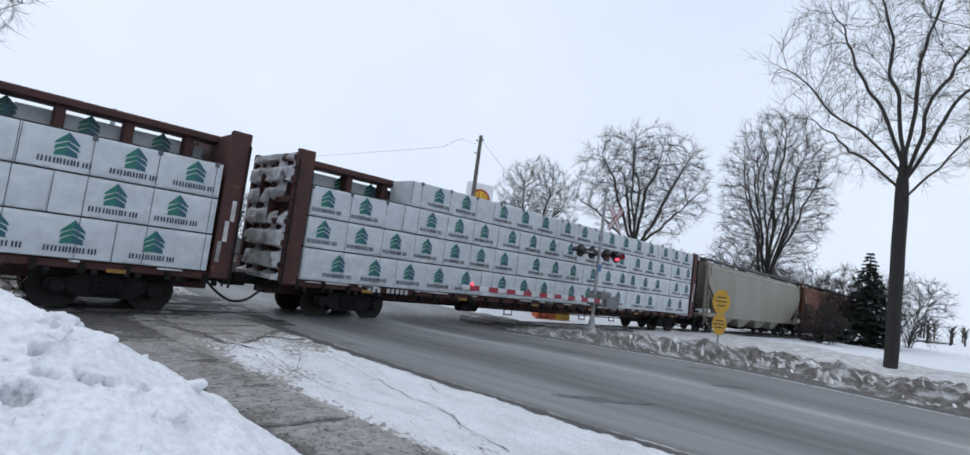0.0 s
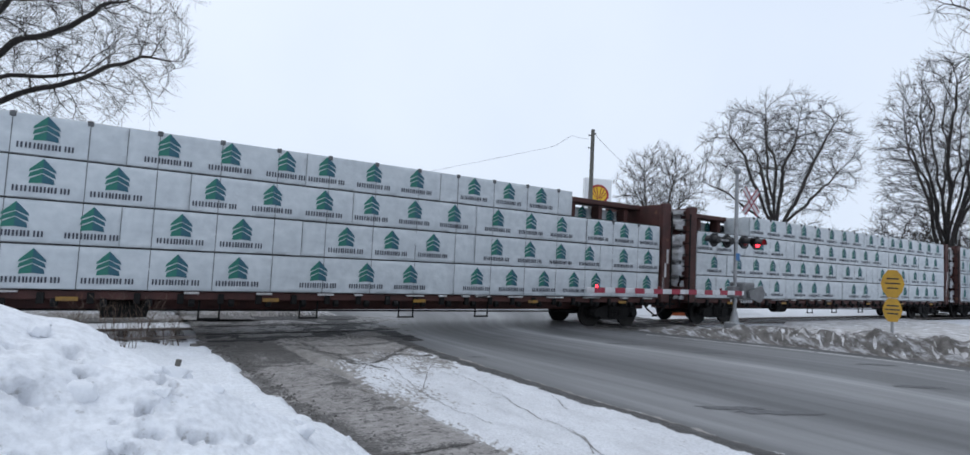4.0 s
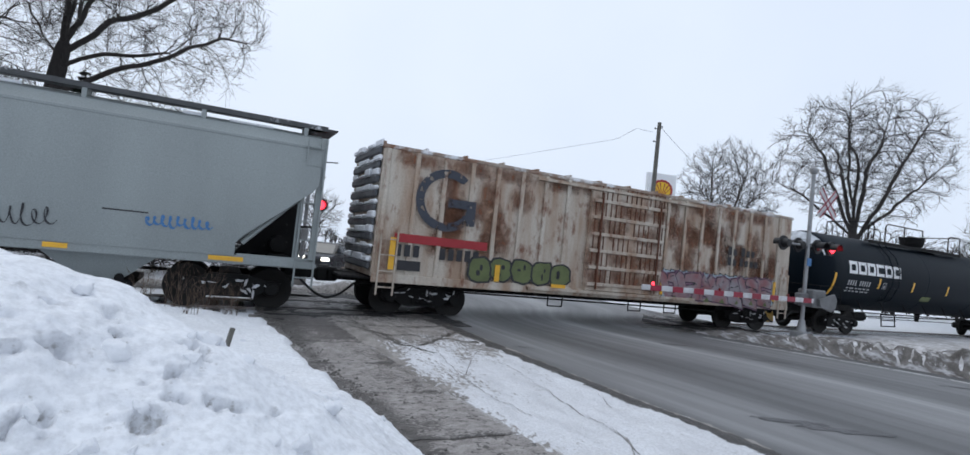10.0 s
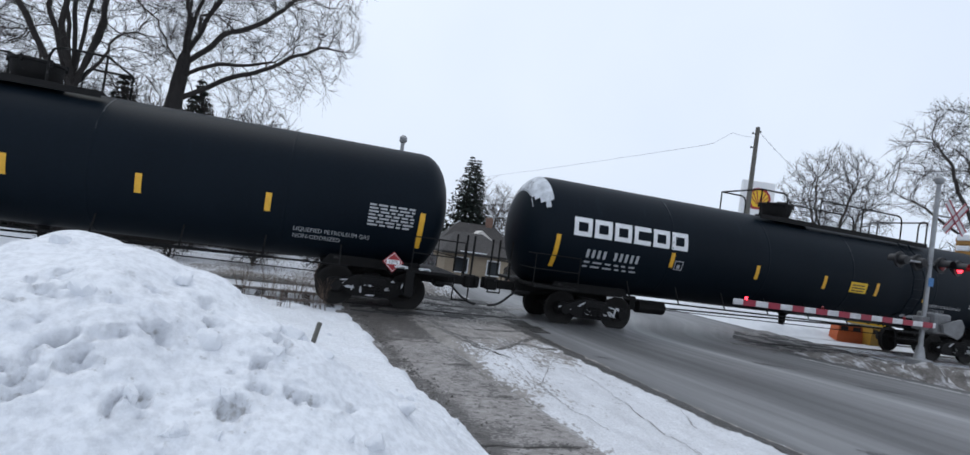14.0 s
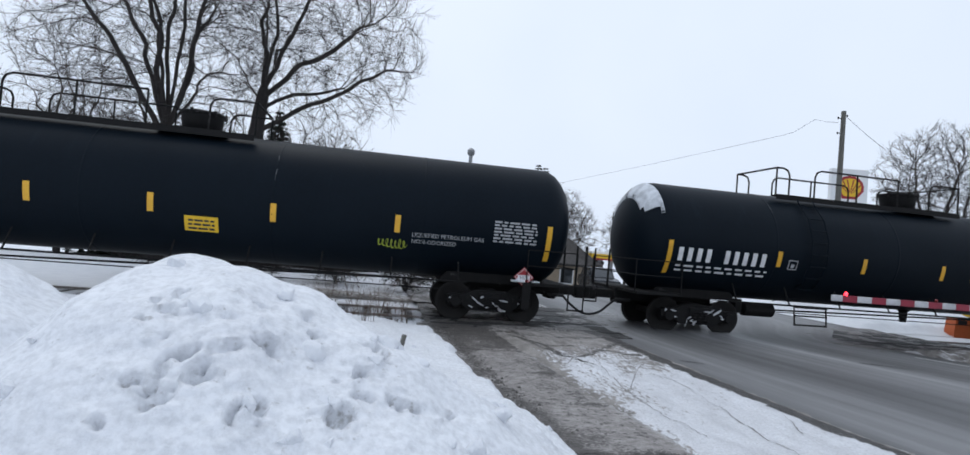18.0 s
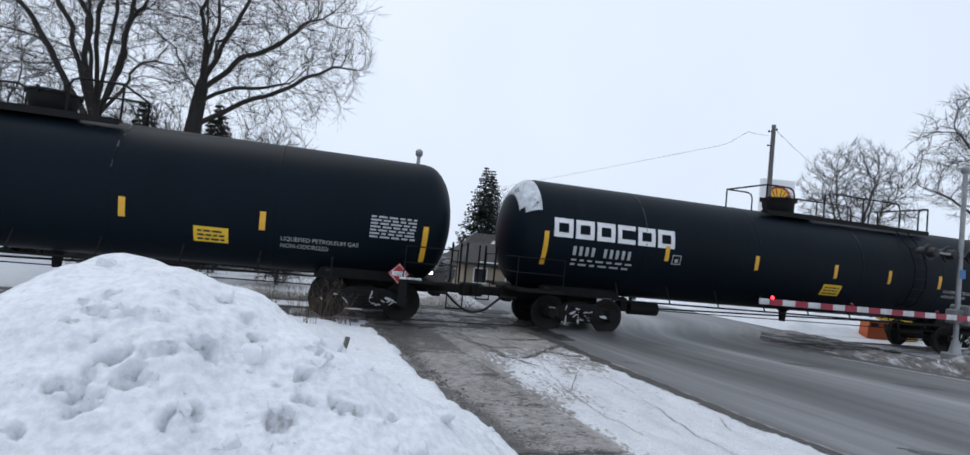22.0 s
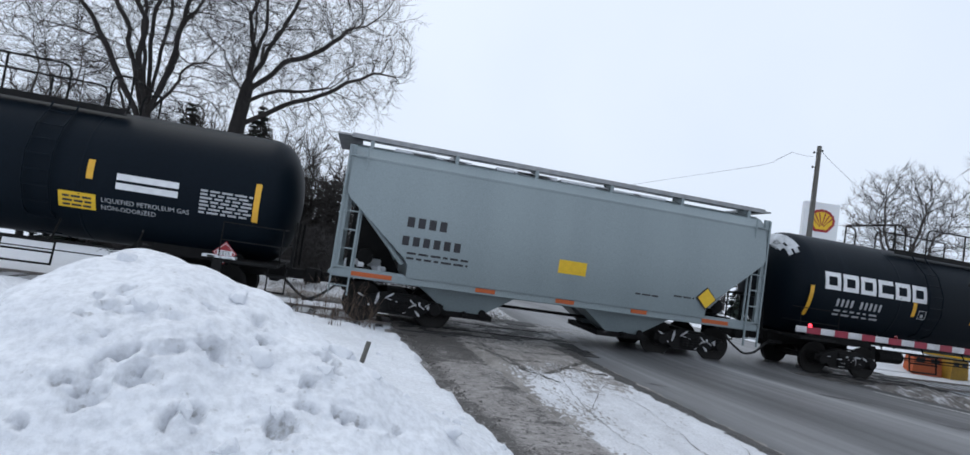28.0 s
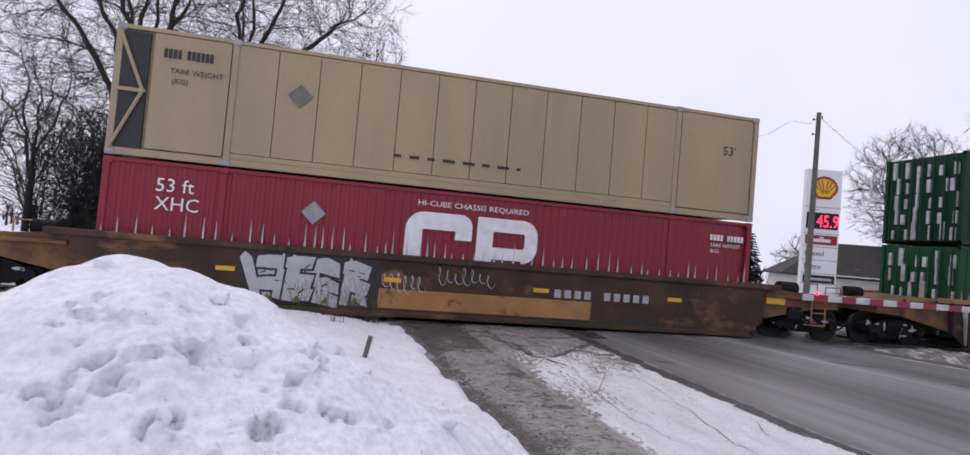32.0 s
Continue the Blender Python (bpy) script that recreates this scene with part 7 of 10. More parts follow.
# ---- tank car ----
def tank_car(length, label, logo=True, marks=None, marks_x=None, placard=None, gas=(5.7, 1.72, "LIQUEFIED PETROLEUM GAS\nNON-ODORIZED"), snow=0.5, tags=(),
             stripes=(-8.75, -5.1, -2.6, 0.1, 2.5, 5.1, 8.65), stripe_z=2.22, dome=0.0, rails=(-1.4, 5.6), logo_x=-8.3, number=(-7.8, -6.1, 2.13), tare=(-4.8, 2.15), data_x=7.35,
             notice_z=2.2, seams=4, seed=1):
    car = thing("tank_car", label, "tank car", "railway cars of the train")
    half, r, zc = length / 2, 1.56, 2.56
    b0, b1 = max(stripes[0] - 0.78, -half + 0.42), min(stripes[-1] + 0.82, half - 0.42)
    rng = random.Random(seed)
    prof = [(b0, 0.05)]
    for k in range(1, 9):
        a = math.pi / 2 * k / 8
        prof.append((b0 + 0.8 * (1 - math.cos(a)), r * math.sin(a) ** 0.85))
    prof += [(x, r) for x in (b0 + 1.2, 0, b1 - 1.2)]
    for k in range(8, 0, -1):
        a = math.pi / 2 * k / 8
        prof.append((b1 - 0.8 * (1 - math.cos(a)), r * math.sin(a) ** 0.85))
    prof.append((b1, 0.05))
    m = Mesh().lathe(prof, 56, "x", (0, 0, zc))
    tank = part("tank", m, CAR_BLACK, car, smooth=50)
    wrap = lambda z: -math.sqrt(max(0.01, (r + 0.006) ** 2 - (z - zc) ** 2))
    # weld seams round the shell
    for k in range(seams):
        x = b0 + 2.2 + (b1 - b0 - 4.4) * (k + 0.5 + rng.uniform(-0.1, 0.1)) / seams
        seam = Mesh().lathe([(x - 0.03, r), (x - 0.015, r + 0.006), (x + 0.015, r + 0.006), (x + 0.03, r)], 56, "x", (0, 0, zc))
        part("weld_seam", seam, CAR_BLACK, tank, smooth=50)
        if k % 2 == 0:
            # frost caught along the seam in a broken thread
            m, z = Mesh(), zc + 0.1 + rng.uniform(0.2, 0.9)
            while z < zc + r * 0.94:
                l = rng.uniform(0.03, 0.16)
                if rng.random() < 0.5:
                    strip(m, x + rng.uniform(-0.012, 0.0), x + rng.uniform(0.003, 0.02), z, min(z + l, zc + r * 0.97), lambda q: wrap(q) - 0.004, 2, rng.uniform(-0.02, 0.02))
                z += l
            part("frost_streak", m, FROST, tank, "broken thread of frost along the seam")
    # saddles, sill and end decks
    for sgn in (-1, 1):
        m = Mesh().prism([(-1.3, 0.95), (1.3, 0.95), (0.9, 1.5), (-0.9, 1.5)], -0.75, 0.75)
        part("saddle", m, UNDER, car, at=(sgn * (half - 2.9), 0, 0))
        m = Mesh().box(-2.4, 0.55, -0.3, 0.3, 0.72, 1.06, 0.02).box(-0.8, 0.5, -1.5, 1.5, 1.0, 1.08, 0.01)
        part("stub_sill", m, UNDER, car, at=pose(sgn * (half - 1.35), 0, 0, 0, 0, 0 if sgn > 0 else 180))
        m = Mesh()
        x0, x1 = (half - 2.1, half - 0.8)
        for y in (-1.5, 1.5):
            m.path([(x0, y, 1.05), (x0, y, 1.9), (x1, y, 1.9), (x1, y, 1.05)], 0.015)
            m.path([(x0, y, 1.5), (x1, y, 1.5)], 0.014)
        m.path([(x1, -1.5, 1.9), (x1, 1.5, 1.9)], 0.015)
        m.path([(x1, -1.5, 1.5), (x1, 1.5, 1.5)], 0.015)
        for y in (-1.42, -0.75, 0.3):
            m.path([(x1 + 0.25, y, 1.05), (x1 + 0.25, y, 2.12)], 0.028)
        m.box(x0 - 0.1, x0 + 0.1, -1.58, -1.5, 0.45, 1.05)
        m.box(x1 - 0.22, x1 + 0.22, -1.58, -1.54, 0.45, 0.49)
        m.path([(x1 - 0.2, -1.55, 1.05), (x1 - 0.2, -1.55, 0.45)], 0.018).path([(x1 + 0.2, -1.55, 1.05), (x1 + 0.2, -1.55, 0.45)], 0.018)
        pieces("end_handrail", m, UNDER, car, at=pose(0, 0, 0, 0, 0, 0 if sgn > 0 else 180))
    # long side rail low along the car, and the gear that hangs in the middle
    m = Mesh()
    for y in (-1.42, 1.42):
        m.path([(-half + 3.6, y, 0.98), (half - 3.6, y, 0.98)], 0.025)
        k = 9
        for i in range(k):
            x = -half + 3.8 + (length - 7.6) * i / (k - 1)
            m.tube((x, y, 0.98), (x, y * 0.82, 1.45), 0.02)
        m.path([(-half + 4.2, y, 0.78), (half - 4.2, y, 0.78)], 0.014)
    part("side_grab_rail", m, UNDER, car)
    m = Mesh()
    d = 1 if dome - rails[0] < rails[1] - dome else -1
    px = rails[1] - 1.2 if d > 0 else rails[0] + 0.9
    for dx in (-0.5, 0.5):
        m.path([(px + dx, -1.42, 1.0), (px + dx, -1.48, 0.45)], 0.022)
    for z in (0.47, 0.72, 0.95):
        m.box(px - 0.5, px + 0.5, -1.5, -1.44, z - 0.02, z + 0.02)
    part("side_step", m, UNDER, car)
    m = Mesh().lathe([(-0.5, 0.05), (-0.46, 0.2), (0.46, 0.2), (0.5, 0.05)], 16, "x", (-half + 5.2, -0.35, 0.72))
    m.box(-half + 4.4, -half + 4.62, -0.5, -0.15, 0.6, 1.0, 0.02).tube((-half + 4.7, -0.35, 0.72), (-half + 3.4, -0.3, 0.8), 0.03)
    m.tube((-half + 5.7, -0.35, 0.74), (half - 4.5, -0.2, 0.9), 0.025)
    part("brake_reservoir", m, UNDER, car, smooth=40)
    m = Mesh().lathe([(0.62, 0.09), (0.95, 0.12), (1.05, 0.25)], 14, "z", (0.4, 0, 0))
    part("bottom_outlet", m, UNDER, car, smooth=40)
    # top platform, rails and protective housing
    lo, hi = rails
    m = Mesh().box(lo, hi, -0.95, -0.72, 4.03, 4.07).box(lo, hi, 0.72, 0.95, 4.03, 4.07)
    m.box(lo, hi, -0.98, -0.94, 3.94, 4.08)
    m.box(dome - 0.8, dome + 0.8, -0.95, 0.95, 4.06, 4.1)
    part("top_platform", m, UNDER, car)
    m = Mesh()

    def hoop(a, b, z, y, round_a, round_b):
        """An upside-down U of pipe from a to b, with rounded shoulders where asked, and posts between."""
        g = 0.2 if b > a else -0.2
        left = [(a, y, z - 0.2), (a + g * 0.3, y, z - 0.06), (a + g, y, z)] if round_a else [(a, y, z)]
        right = [(b - g, y, z), (b - g * 0.3, y, z - 0.06), (b, y, z - 0.2)] if round_b else [(b, y, z)]
        m.path([(a, y, 4.06)] + left + right + [(b, y, 4.06)], 0.026)
        n_ = int(abs(b - a) / 1.25)
        for i in range(1, n_):
            m.tube((a + (b - a) * i / n_, y, 4.06), (a + (b - a) * i / n_, y, z), 0.024)
    s0, e = (lo, hi) if d > 0 else (hi, lo)
    for y in (-0.9, 0.9):
        hoop(s0, s0 + d * 1.05, 4.86, y, False, True)
        hoop(dome + d * 0.95, e - d * 1.25, 4.88, y, rng.random() < 0.5, True)
        hoop(e - d * 0.42, e, 4.84, y, True, False)
    for x, z in ((s0, 4.86), (e, 4.84)):
        m.path([(x, -0.9, z), (x, 0.9, z)], 0.026)
    for a, b in ((s0 + d * 1.05, dome - d * 0.4), (dome + d * 0.4, dome + d * 0.95)):
        m.path([(a + (b - a) * k / 6, -0.9, 4.72 - 0.5 * (k / 6) * (1 - k / 6)) for k in range(7)], 0.008, 4)
    pieces("top_handrail", m, UNDER, car, smooth=50)
    m = Mesh().lathe([(4.02, 0.26), (4.1, 0.34), (4.2, 0.43), (4.36, 0.48), (4.54, 0.5), (4.56, 0.53), (4.61, 0.53), (4.63, 0.48), (4.65, 0.2)], 28, "z", (dome, 0, 0))
    part("valve_housing", m, UNDER, car, smooth=40)
    m = Mesh()
    for k in range(6):
        t = math.pi * k / 3 + 0.3
        m.box(dome + 0.52 * math.cos(t) - 0.03, dome + 0.52 * math.cos(t) + 0.03, 0.52 * math.sin(t) - 0.03, 0.52 * math.sin(t) + 0.03, 4.5, 4.66, 0.01)
    pieces("housing_clamp", m, UNDER, car)
    lad = Mesh()
    for x in (px - 0.25, px + 0.25):
        lad.path([(x, wrap(z) - 0.12, z) for z in (1.0, 1.6, 2.2, 2.8, 3.4, 3.8)] + [(x, -0.92, 4.06)], 0.02)
    for k in range(9):
        z = 1.1 + 0.33 * k
        lad.tube((px - 0.25, wrap(z) - 0.12, z), (px + 0.25, wrap(z) - 0.12, z), 0.015)
    part("side_ladder", lad, CAR_BLACK, car)
    # paint
    for i, x in enumerate(stripes):
        tall = abs(x) > 8.3
        z0, z1 = (stripe_z - 0.62, stripe_z + 0.26) if tall else (stripe_z - 0.21, stripe_z + 0.21)
        part("reflector", strip(Mesh(), x - 0.065, x + 0.065, z0, z1, wrap, 6), YELLOW, tank, "yellow reflective stripe")
    if logo:
        m = Mesh()
        w = 0.62
        for i in range(6):
            a = logo_x + i * w
            ring(m, a, a + 0.54, 2.52, 3.02, 0.125, wrap, open_right=(i == 3))
        part("painted_mark", m, WHITE, tank, "large white block mark")
    m = Mesh()
    n0, n1, nz = number
    wd = (n1 - n0) / 10
    for i in range(10):
        if i != 4:
            strip(m, n0 + i * wd, n0 + i * wd + wd * 0.5, nz - wd * 0.66, nz + wd * 0.66, wrap, 2)
    for z in (nz - wd * 0.75 - 0.13, nz - wd * 0.75 - 0.25):
        bars(m, n0, n1, z, 0.05, wrap, rng, 0.1, 0.22)
    pieces("painted_number", m, WHITE if not logo else GREY_INK, tank, "stencilled car number as bars")
    m = Mesh()
    tx, tz = tare
    ring(m, tx - 0.14, tx + 0.14, tz - 0.13, tz + 0.13, 0.022, wrap)
    strip(m, tx - 0.05, tx + 0.05, tz - 0.08, tz + 0.02, wrap)
    part("tare_box", m, GREY_INK, tank)
    m = Mesh()
    for row in range(7):
        bars(m, data_x, data_x + 1.1, 2.02 + row * 0.08, 0.045, wrap, rng, 0.05, 0.2)
    part("data_panel", m, GREY_INK, tank, "grey stencilled data panel")
    if gas:
        gx, gz, words = gas
        for j, w in enumerate(words.split("\n")):
            lettering(w, 0.098, GREY_INK, tank, (gx, wrap(gz), gz - 0.06 - 0.16 * j), wrap=wrap)
    if placard is not None:
        nz = notice_z
        part("notice", strip(Mesh(), placard, placard + 0.72, nz - 0.17, nz + 0.17, wrap, 4), YELLOW_SIGN, tank, "yellow notice panel")
        m = Mesh()
        for z in (nz + 0.05, nz - 0.04, nz - 0.13):
            bars(m, placard + 0.08, placard + 0.64, z, 0.045, lambda q: wrap(q) - 0.004, rng, 0.03, 0.16)
        pieces("notice_writing", m, BLACK_INK, tank)
    # hazard placard in its holder
    dx, dz = b1 - 1.35, 1.2
    m = Mesh().quad((dx - 0.26, -1.34, dz), (dx, -1.34, dz - 0.26), (dx + 0.26, -1.34, dz), (dx, -1.34, dz + 0.26))
    hz = part("hazard_placard", Mesh().prism([(dx - 0.26, dz), (dx, dz - 0.26), (dx + 0.26, dz), (dx, dz + 0.26)], -1.35, -1.335), RED, car, "red diamond hazard placard")
    m = Mesh()
    for a, b in (((-0.23, 0), (0, -0.23)), ((0, -0.23), (0.23, 0)), ((0.23, 0), (0, 0.23)), ((0, 0.23), (-0.23, 0))):
        m.quad((dx + a[0], -1.354, dz + a[1]), (dx + b[0], -1.354, dz + b[1]), (dx + b[0] * 0.93, -1.354, dz + b[1] * 0.93), (dx + a[0] * 0.93, -1.354, dz + a[1] * 0.93))
    m.box(dx - 0.16, dx + 0.16, -1.356, -1.352, dz - 0.055, dz + 0.055)
    part("placard_border", m, WHITE, hz)
    lettering("1075", 0.085, BLACK_INK, hz, (dx - 0.12, -1.36, dz - 0.042))
    m = Mesh().box(dx - 0.03, dx + 0.03, -1.33, -1.0, dz - 0.3, dz + 0.1).tube((dx, -1.2, dz - 0.3), (dx, -1.0, 1.0), 0.03)
    part("placard_bracket", m, UNDER, car)
    # snow caked on the trailing head
    if snow:
        m = Mesh()
        n1, n2 = 22, 10
        for j in range(n2):
            for i in range(n1 - 1):
                q = []
                for (ii, jj) in ((i, j), (i + 1, j), (i + 1, j + 1), (i, j + 1)):
                    t = radians(8 + 164 * ii / (n1 - 1))
                    a = math.pi / 2 * (0.42 + 0.58 * jj / n2 * (0.55 + 0.45 * snow))
                    edge_ = 0.02 if 0 < ii < n1 - 1 and 0 < jj < n2 else -0.03
                    rr = r * math.sin(a) ** 0.85 + edge_
                    xx = b0 + 0.8 * (1 - math.cos(a)) - edge_
                    q.append((xx, -rr * math.cos(t), zc + rr * math.sin(t)))
                low = q[0][2] < zc + (1.25 - 0.8 * snow) * (0.8 + 0.5 * noise.noise((i * 0.5, j * 0.4, seed)))
                if not low:
                    m.quad(*q)
        if m.f:
            part("snow_cap", m, TANK_SNOW, tank, "snow caked on the end of the tank", smooth=60)
        m = Mesh()
        for k2 in range(5):
            x = half - 2.2 + rng.uniform(-0.3, 0.5)
            m.box(x, x + rng.uniform(0.1, 0.3), -1.53, -1.3, 1.08, 1.1 + rng.uniform(0.01, 0.05), 0.01)
        pieces("snow_drift", m, SNOW, car)
    for tag in tags:
        tag(car, wrap)
    for x in (-half + 2.9, half - 2.9):
        add_truck(car, x)
    add_draft_gear(car, half)
    return car


# ---- centre-beam lumber car ----
def lumber_car(length, label, seed, rear_open=4.0, front_open=0.0):
    car = thing("lumber_car", label, "flat car", "railway cars of the train")
    half = length / 2
    rng = random.Random(seed)
    e = half - 0.75                       # outer face of the end bulkheads
    m = Mesh().box(-e, e, -1.35, 1.35, 0.86, 1.04, 0.02).box(-e, e, -0.35, 0.35, 0.55, 0.9, 0.02)
    part("deck", m, OXIDE, car)
    m = Mesh()
    n = 30
    for i in range(n):
        x = -e + 0.4 + (2 * e - 0.8) * i / (n - 1)
        m.box(x - 0.06, x + 0.06, -1.42, -1.3, 0.78, 1.0, 0.01)
        m.lathe([(-0.06, 0.05), (-0.05, 0.085), (0.05, 0.085), (0.06, 0.05)], 8, "x", (x + 0.22, -1.37, 0.8))
    pieces("winch", m, UNDER, car)
    m = Mesh()
    for i in range(6):
        x = -e + 2.4 + (2 * e - 4.8) * i / 5
        m.box(x, x + 0.36, -1.445, -1.43, 0.84, 0.92)
    pieces("reflector", m, DULL_YELLOW, car, "grimy yellow reflector")
    m = Mesh()
    for i in range(26):
        x = rng.uniform(-e + 0.3, e - 0.9)
        m.box(x, x + rng.uniform(0.15, 0.7), -1.44, -1.3, 0.995, 1.03 + rng.uniform(0.0, 0.02), 0.008)
    pieces("snow_crust", m, SNOW_DIRTY, car, "thin snow lying on the deck edge")
    # bulkheads: posts, horizontal ribs and caked snow
    for sgn in (-1, 1):
        b = part("bulkhead", Mesh().box(-0.28, 0.0, -1.36, 1.36, 1.0, 4.46, 0.03), OXIDE, car, at=pose(sgn * e, 0, 0, 0, 0, 0 if sgn > 0 else 180))
        for y in (-1.4, 1.4):
            part("corner_post", shared("corner_post", lambda: Mesh().box(-0.34, 0.12, -0.09, 0.09, 0.9, 4.5, 0.02).data("corner_post", OXIDE)), None, b, at=(0, y, 0))
        m = Mesh()
        for k in range(6):
            z = 1.3 + 0.58 * k
            m.box(0.0, 0.14, -1.3, 1.3, z, z + 0.16, 0.03)
        for y in (-0.6, 0.2):
            m.box(0.0, 0.18, y - 0.06, y + 0.06, 1.0, 4.4, 0.02)
        pieces("bulkhead_rib", m, OXIDE, b)
        if sgn < 0:
            o = seed * 3.7

            def caked(y, z, o=o):
                k = ((z - 1.3) % 0.58) / 0.58
                gap = smooth(0.62, 0.8, k) * smooth(1.0, 0.93, k) * (0.75 + 0.9 * fbm(y * 1.4 + o, z * 0.9, 3))
                return 0.25 + 0.06 * fbm(y * 2.2 + o, z * 2.2) + 0.02 * fbm(y * 7, z * 7 + o) - 0.3 * gap - 0.3 * smooth(0.72, 0.95, fbm(y * 1.1 + o, z * 0.5, 9) + 0.5) - 0.3 * smooth(1.18, 1.28, abs(y))
            m = Mesh()
            ny, nz = 40, 64
            for j in range(nz + 1):
                for i in range(ny + 1):
                    y, z = -1.28 + 2.56 * i / ny, 0.98 + 3.4 * j / nz
                    m.v.append((caked(y, z), y, z))
            for j in range(nz):
                for i in range(ny):
                    a = j * (ny + 1) + i
                    m.f.append((a, a + 1, a + ny + 2, a + ny + 1))
            part("snow_crust", m, CAKED_SNOW, b, "grey snow caked between the ribs", smooth=60)
        m = Mesh()
        for q in range(3):
            m.box(-0.3 + 0.1 * q, -0.2 + 0.1 * q, -1.49 - 0.004 * q, -1.48, 1.3 + 0.5 * q, 1.8 + 0.5 * q)
        pieces("snow_streak", m, SNOW_DIRTY, b)
        at = pose(sgn * (e + 0.1), -1.32, 0.7, 0, 0, 90 if sgn > 0 else -90)
        part("end_ladder", ladder_mesh(3.5, key="lumber"), None, car, at=at)
    # centre beam: top chord and posts
    m = Mesh().box(-e, e, -0.32, 0.32, 4.28, 4.47, 0.03)
    pieces("top_chord", m, OXIDE, car)
    post = shared("beam_post", lambda: Mesh().box(-0.1, 0.1, -0.2, 0.2, 1.0, 4.3, 0.02).data("beam_post", OXIDE))
    for i in range(18):
        part("beam_post", post, None, car, at=(-e + 0.9 + (2 * e - 1.8) * i / 17, 0, 0))
    # wrapped packs, four tiers on the near side and a plain row behind the beam
    x0, x1 = -e + 0.42, e - 0.42
    tiers = ((1.06, 1.915), (1.94, 2.775), (2.8, 3.615), (3.64, 4.44))
    for t, (z0, z1) in enumerate(tiers):
        a, b = (x0 + rear_open, x1 - front_open) if t == 3 else (x0, x1)
        cuts = [a]
        x = a + rng.choice((1.9, 3.1, 3.7, 4.9))
        while x < b - 1.6:
            cuts.append(x)
            x += rng.choice((3.66, 3.66, 4.88, 4.27))
        cuts.append(b)
        for p, q in zip(cuts, cuts[1:]):
            y0 = -1.42 + rng.uniform(-0.012, 0.012)
            pk = part("lumber_pack", wrapped_pack(q - p, z1 - z0, rng.random()), None, car, at=(p, y0, z0))
            x = rng.choice((0.5, 0.75, 1.1))
            while x < q - p - 0.42:
                part("printed_mark", printed_mark(), None, pk, at=(x, 0, 0))
                x += 1.22
            part("pack_strap", pack_strap(q - p, z1 - z0, round((x0 - p) % 1.22, 2), t == 3 or (t == 2 and (p < x0 + rear_open - 1 or q > x1 - front_open + 1))), None, pk)
        if t < 3:
            part("wood_spacer", Mesh().box(x0, x1, -1.36, 1.36, z1 - 0.01, z1 + 0.04), WRAP_SEAM, car)
        back = Mesh()
        for k in range(6):
            w = (x1 - x0) / 6
            back.box(x0 + w * k + 0.01, x0 + w * (k + 1) - 0.01, 0.24, 1.38, z0, min(z1, 4.2), 0.03)
        pieces("far_lumber_pack", back, WRAP, car, "white wrapped lumber pack of the far row")
    for a, wide in ((x0 + 0.1, rear_open), (x1 - front_open, front_open)):
        for p in range(3 if wide else 0):
            part("printed_mark", printed_mark(), None, car, at=(a + 0.5 + p * wide / 3, 0.225, 3.5))
    # under the deck
    m = Mesh()
    for x in (-3.2, -1.0, 1.6, 4.0):
        for y in (-1.2,):
            m.path([(x, y, 0.86), (x, y, 0.42)], 0.02).path([(x + 0.42, y, 0.86), (x + 0.42, y, 0.42)], 0.02)
            m.box(x - 0.02, x + 0.44, y - 0.03, y + 0.03, 0.41, 0.45)
    m.lathe([(-0.45, 0.05), (-0.42, 0.19), (0.42, 0.19), (0.45, 0.05)], 14, "x", (-4.6, -0.6, 0.6))
    m.tube((-half + 3.5, -0.7, 0.62), (half - 3.5, -0.7, 0.5), 0.022)
    part("brake_rigging", m, UNDER, car)
    m = Mesh()
    xx = -e + 2.6
    for i in range(9):
        if i != 3:
            strip(m, xx + 0.17 * i, xx + 0.17 * i + 0.11, 0.88, 1.02, flat(-1.425))
    pieces("painted_number", m, GREY_INK, car, "stencilled car number as bars")
    for x in (-half + 3.0, half - 3.0):
        add_truck(car, x, False)
    add_draft_gear(car, half)
    return car


def wrapped_pack(w, h, key):
    def make():
        m = Mesh()
        xs = [0.0, 0.012] + [0.012 + (w - 0.024) * k / 26 for k in range(1, 26)] + [w - 0.012, w]
        zs = [0.0, 0.012] + [h * k / 9 for k in range(1, 9)] + [h - 0.012, h]
        k, o = len(m.v), key * 90
        for z in zs:
            for x in xs:
                rim = 0.012 if x in (xs[0], xs[-1]) or z in (0.0, h) else 0.0
                # folds run slantwise from the straps, slack bellies between them
                fold = abs(fbm(x * 0.9 + z * 1.3 + o, z * 1.8 - x * 0.35, 2, 2))
                m.v.append((x, rim - (0 if rim else 0.004 + 0.014 * abs(fbm(x * 0.7 + o, z * 0.9, 5, 2)) + 0.012 * fold), z))
        n = len(xs)
        for j in range(len(zs) - 1):
            for i in range(n - 1):
                m.f.append((k + j * n + i, k + j * n + i + 1, k + j * n + n + i + 1, k + j * n + n + i))
        m.box(0, w, 0.031, 1.19, 0, h)
        return m.data("lumber_pack", WRAP, 60)
    return make()


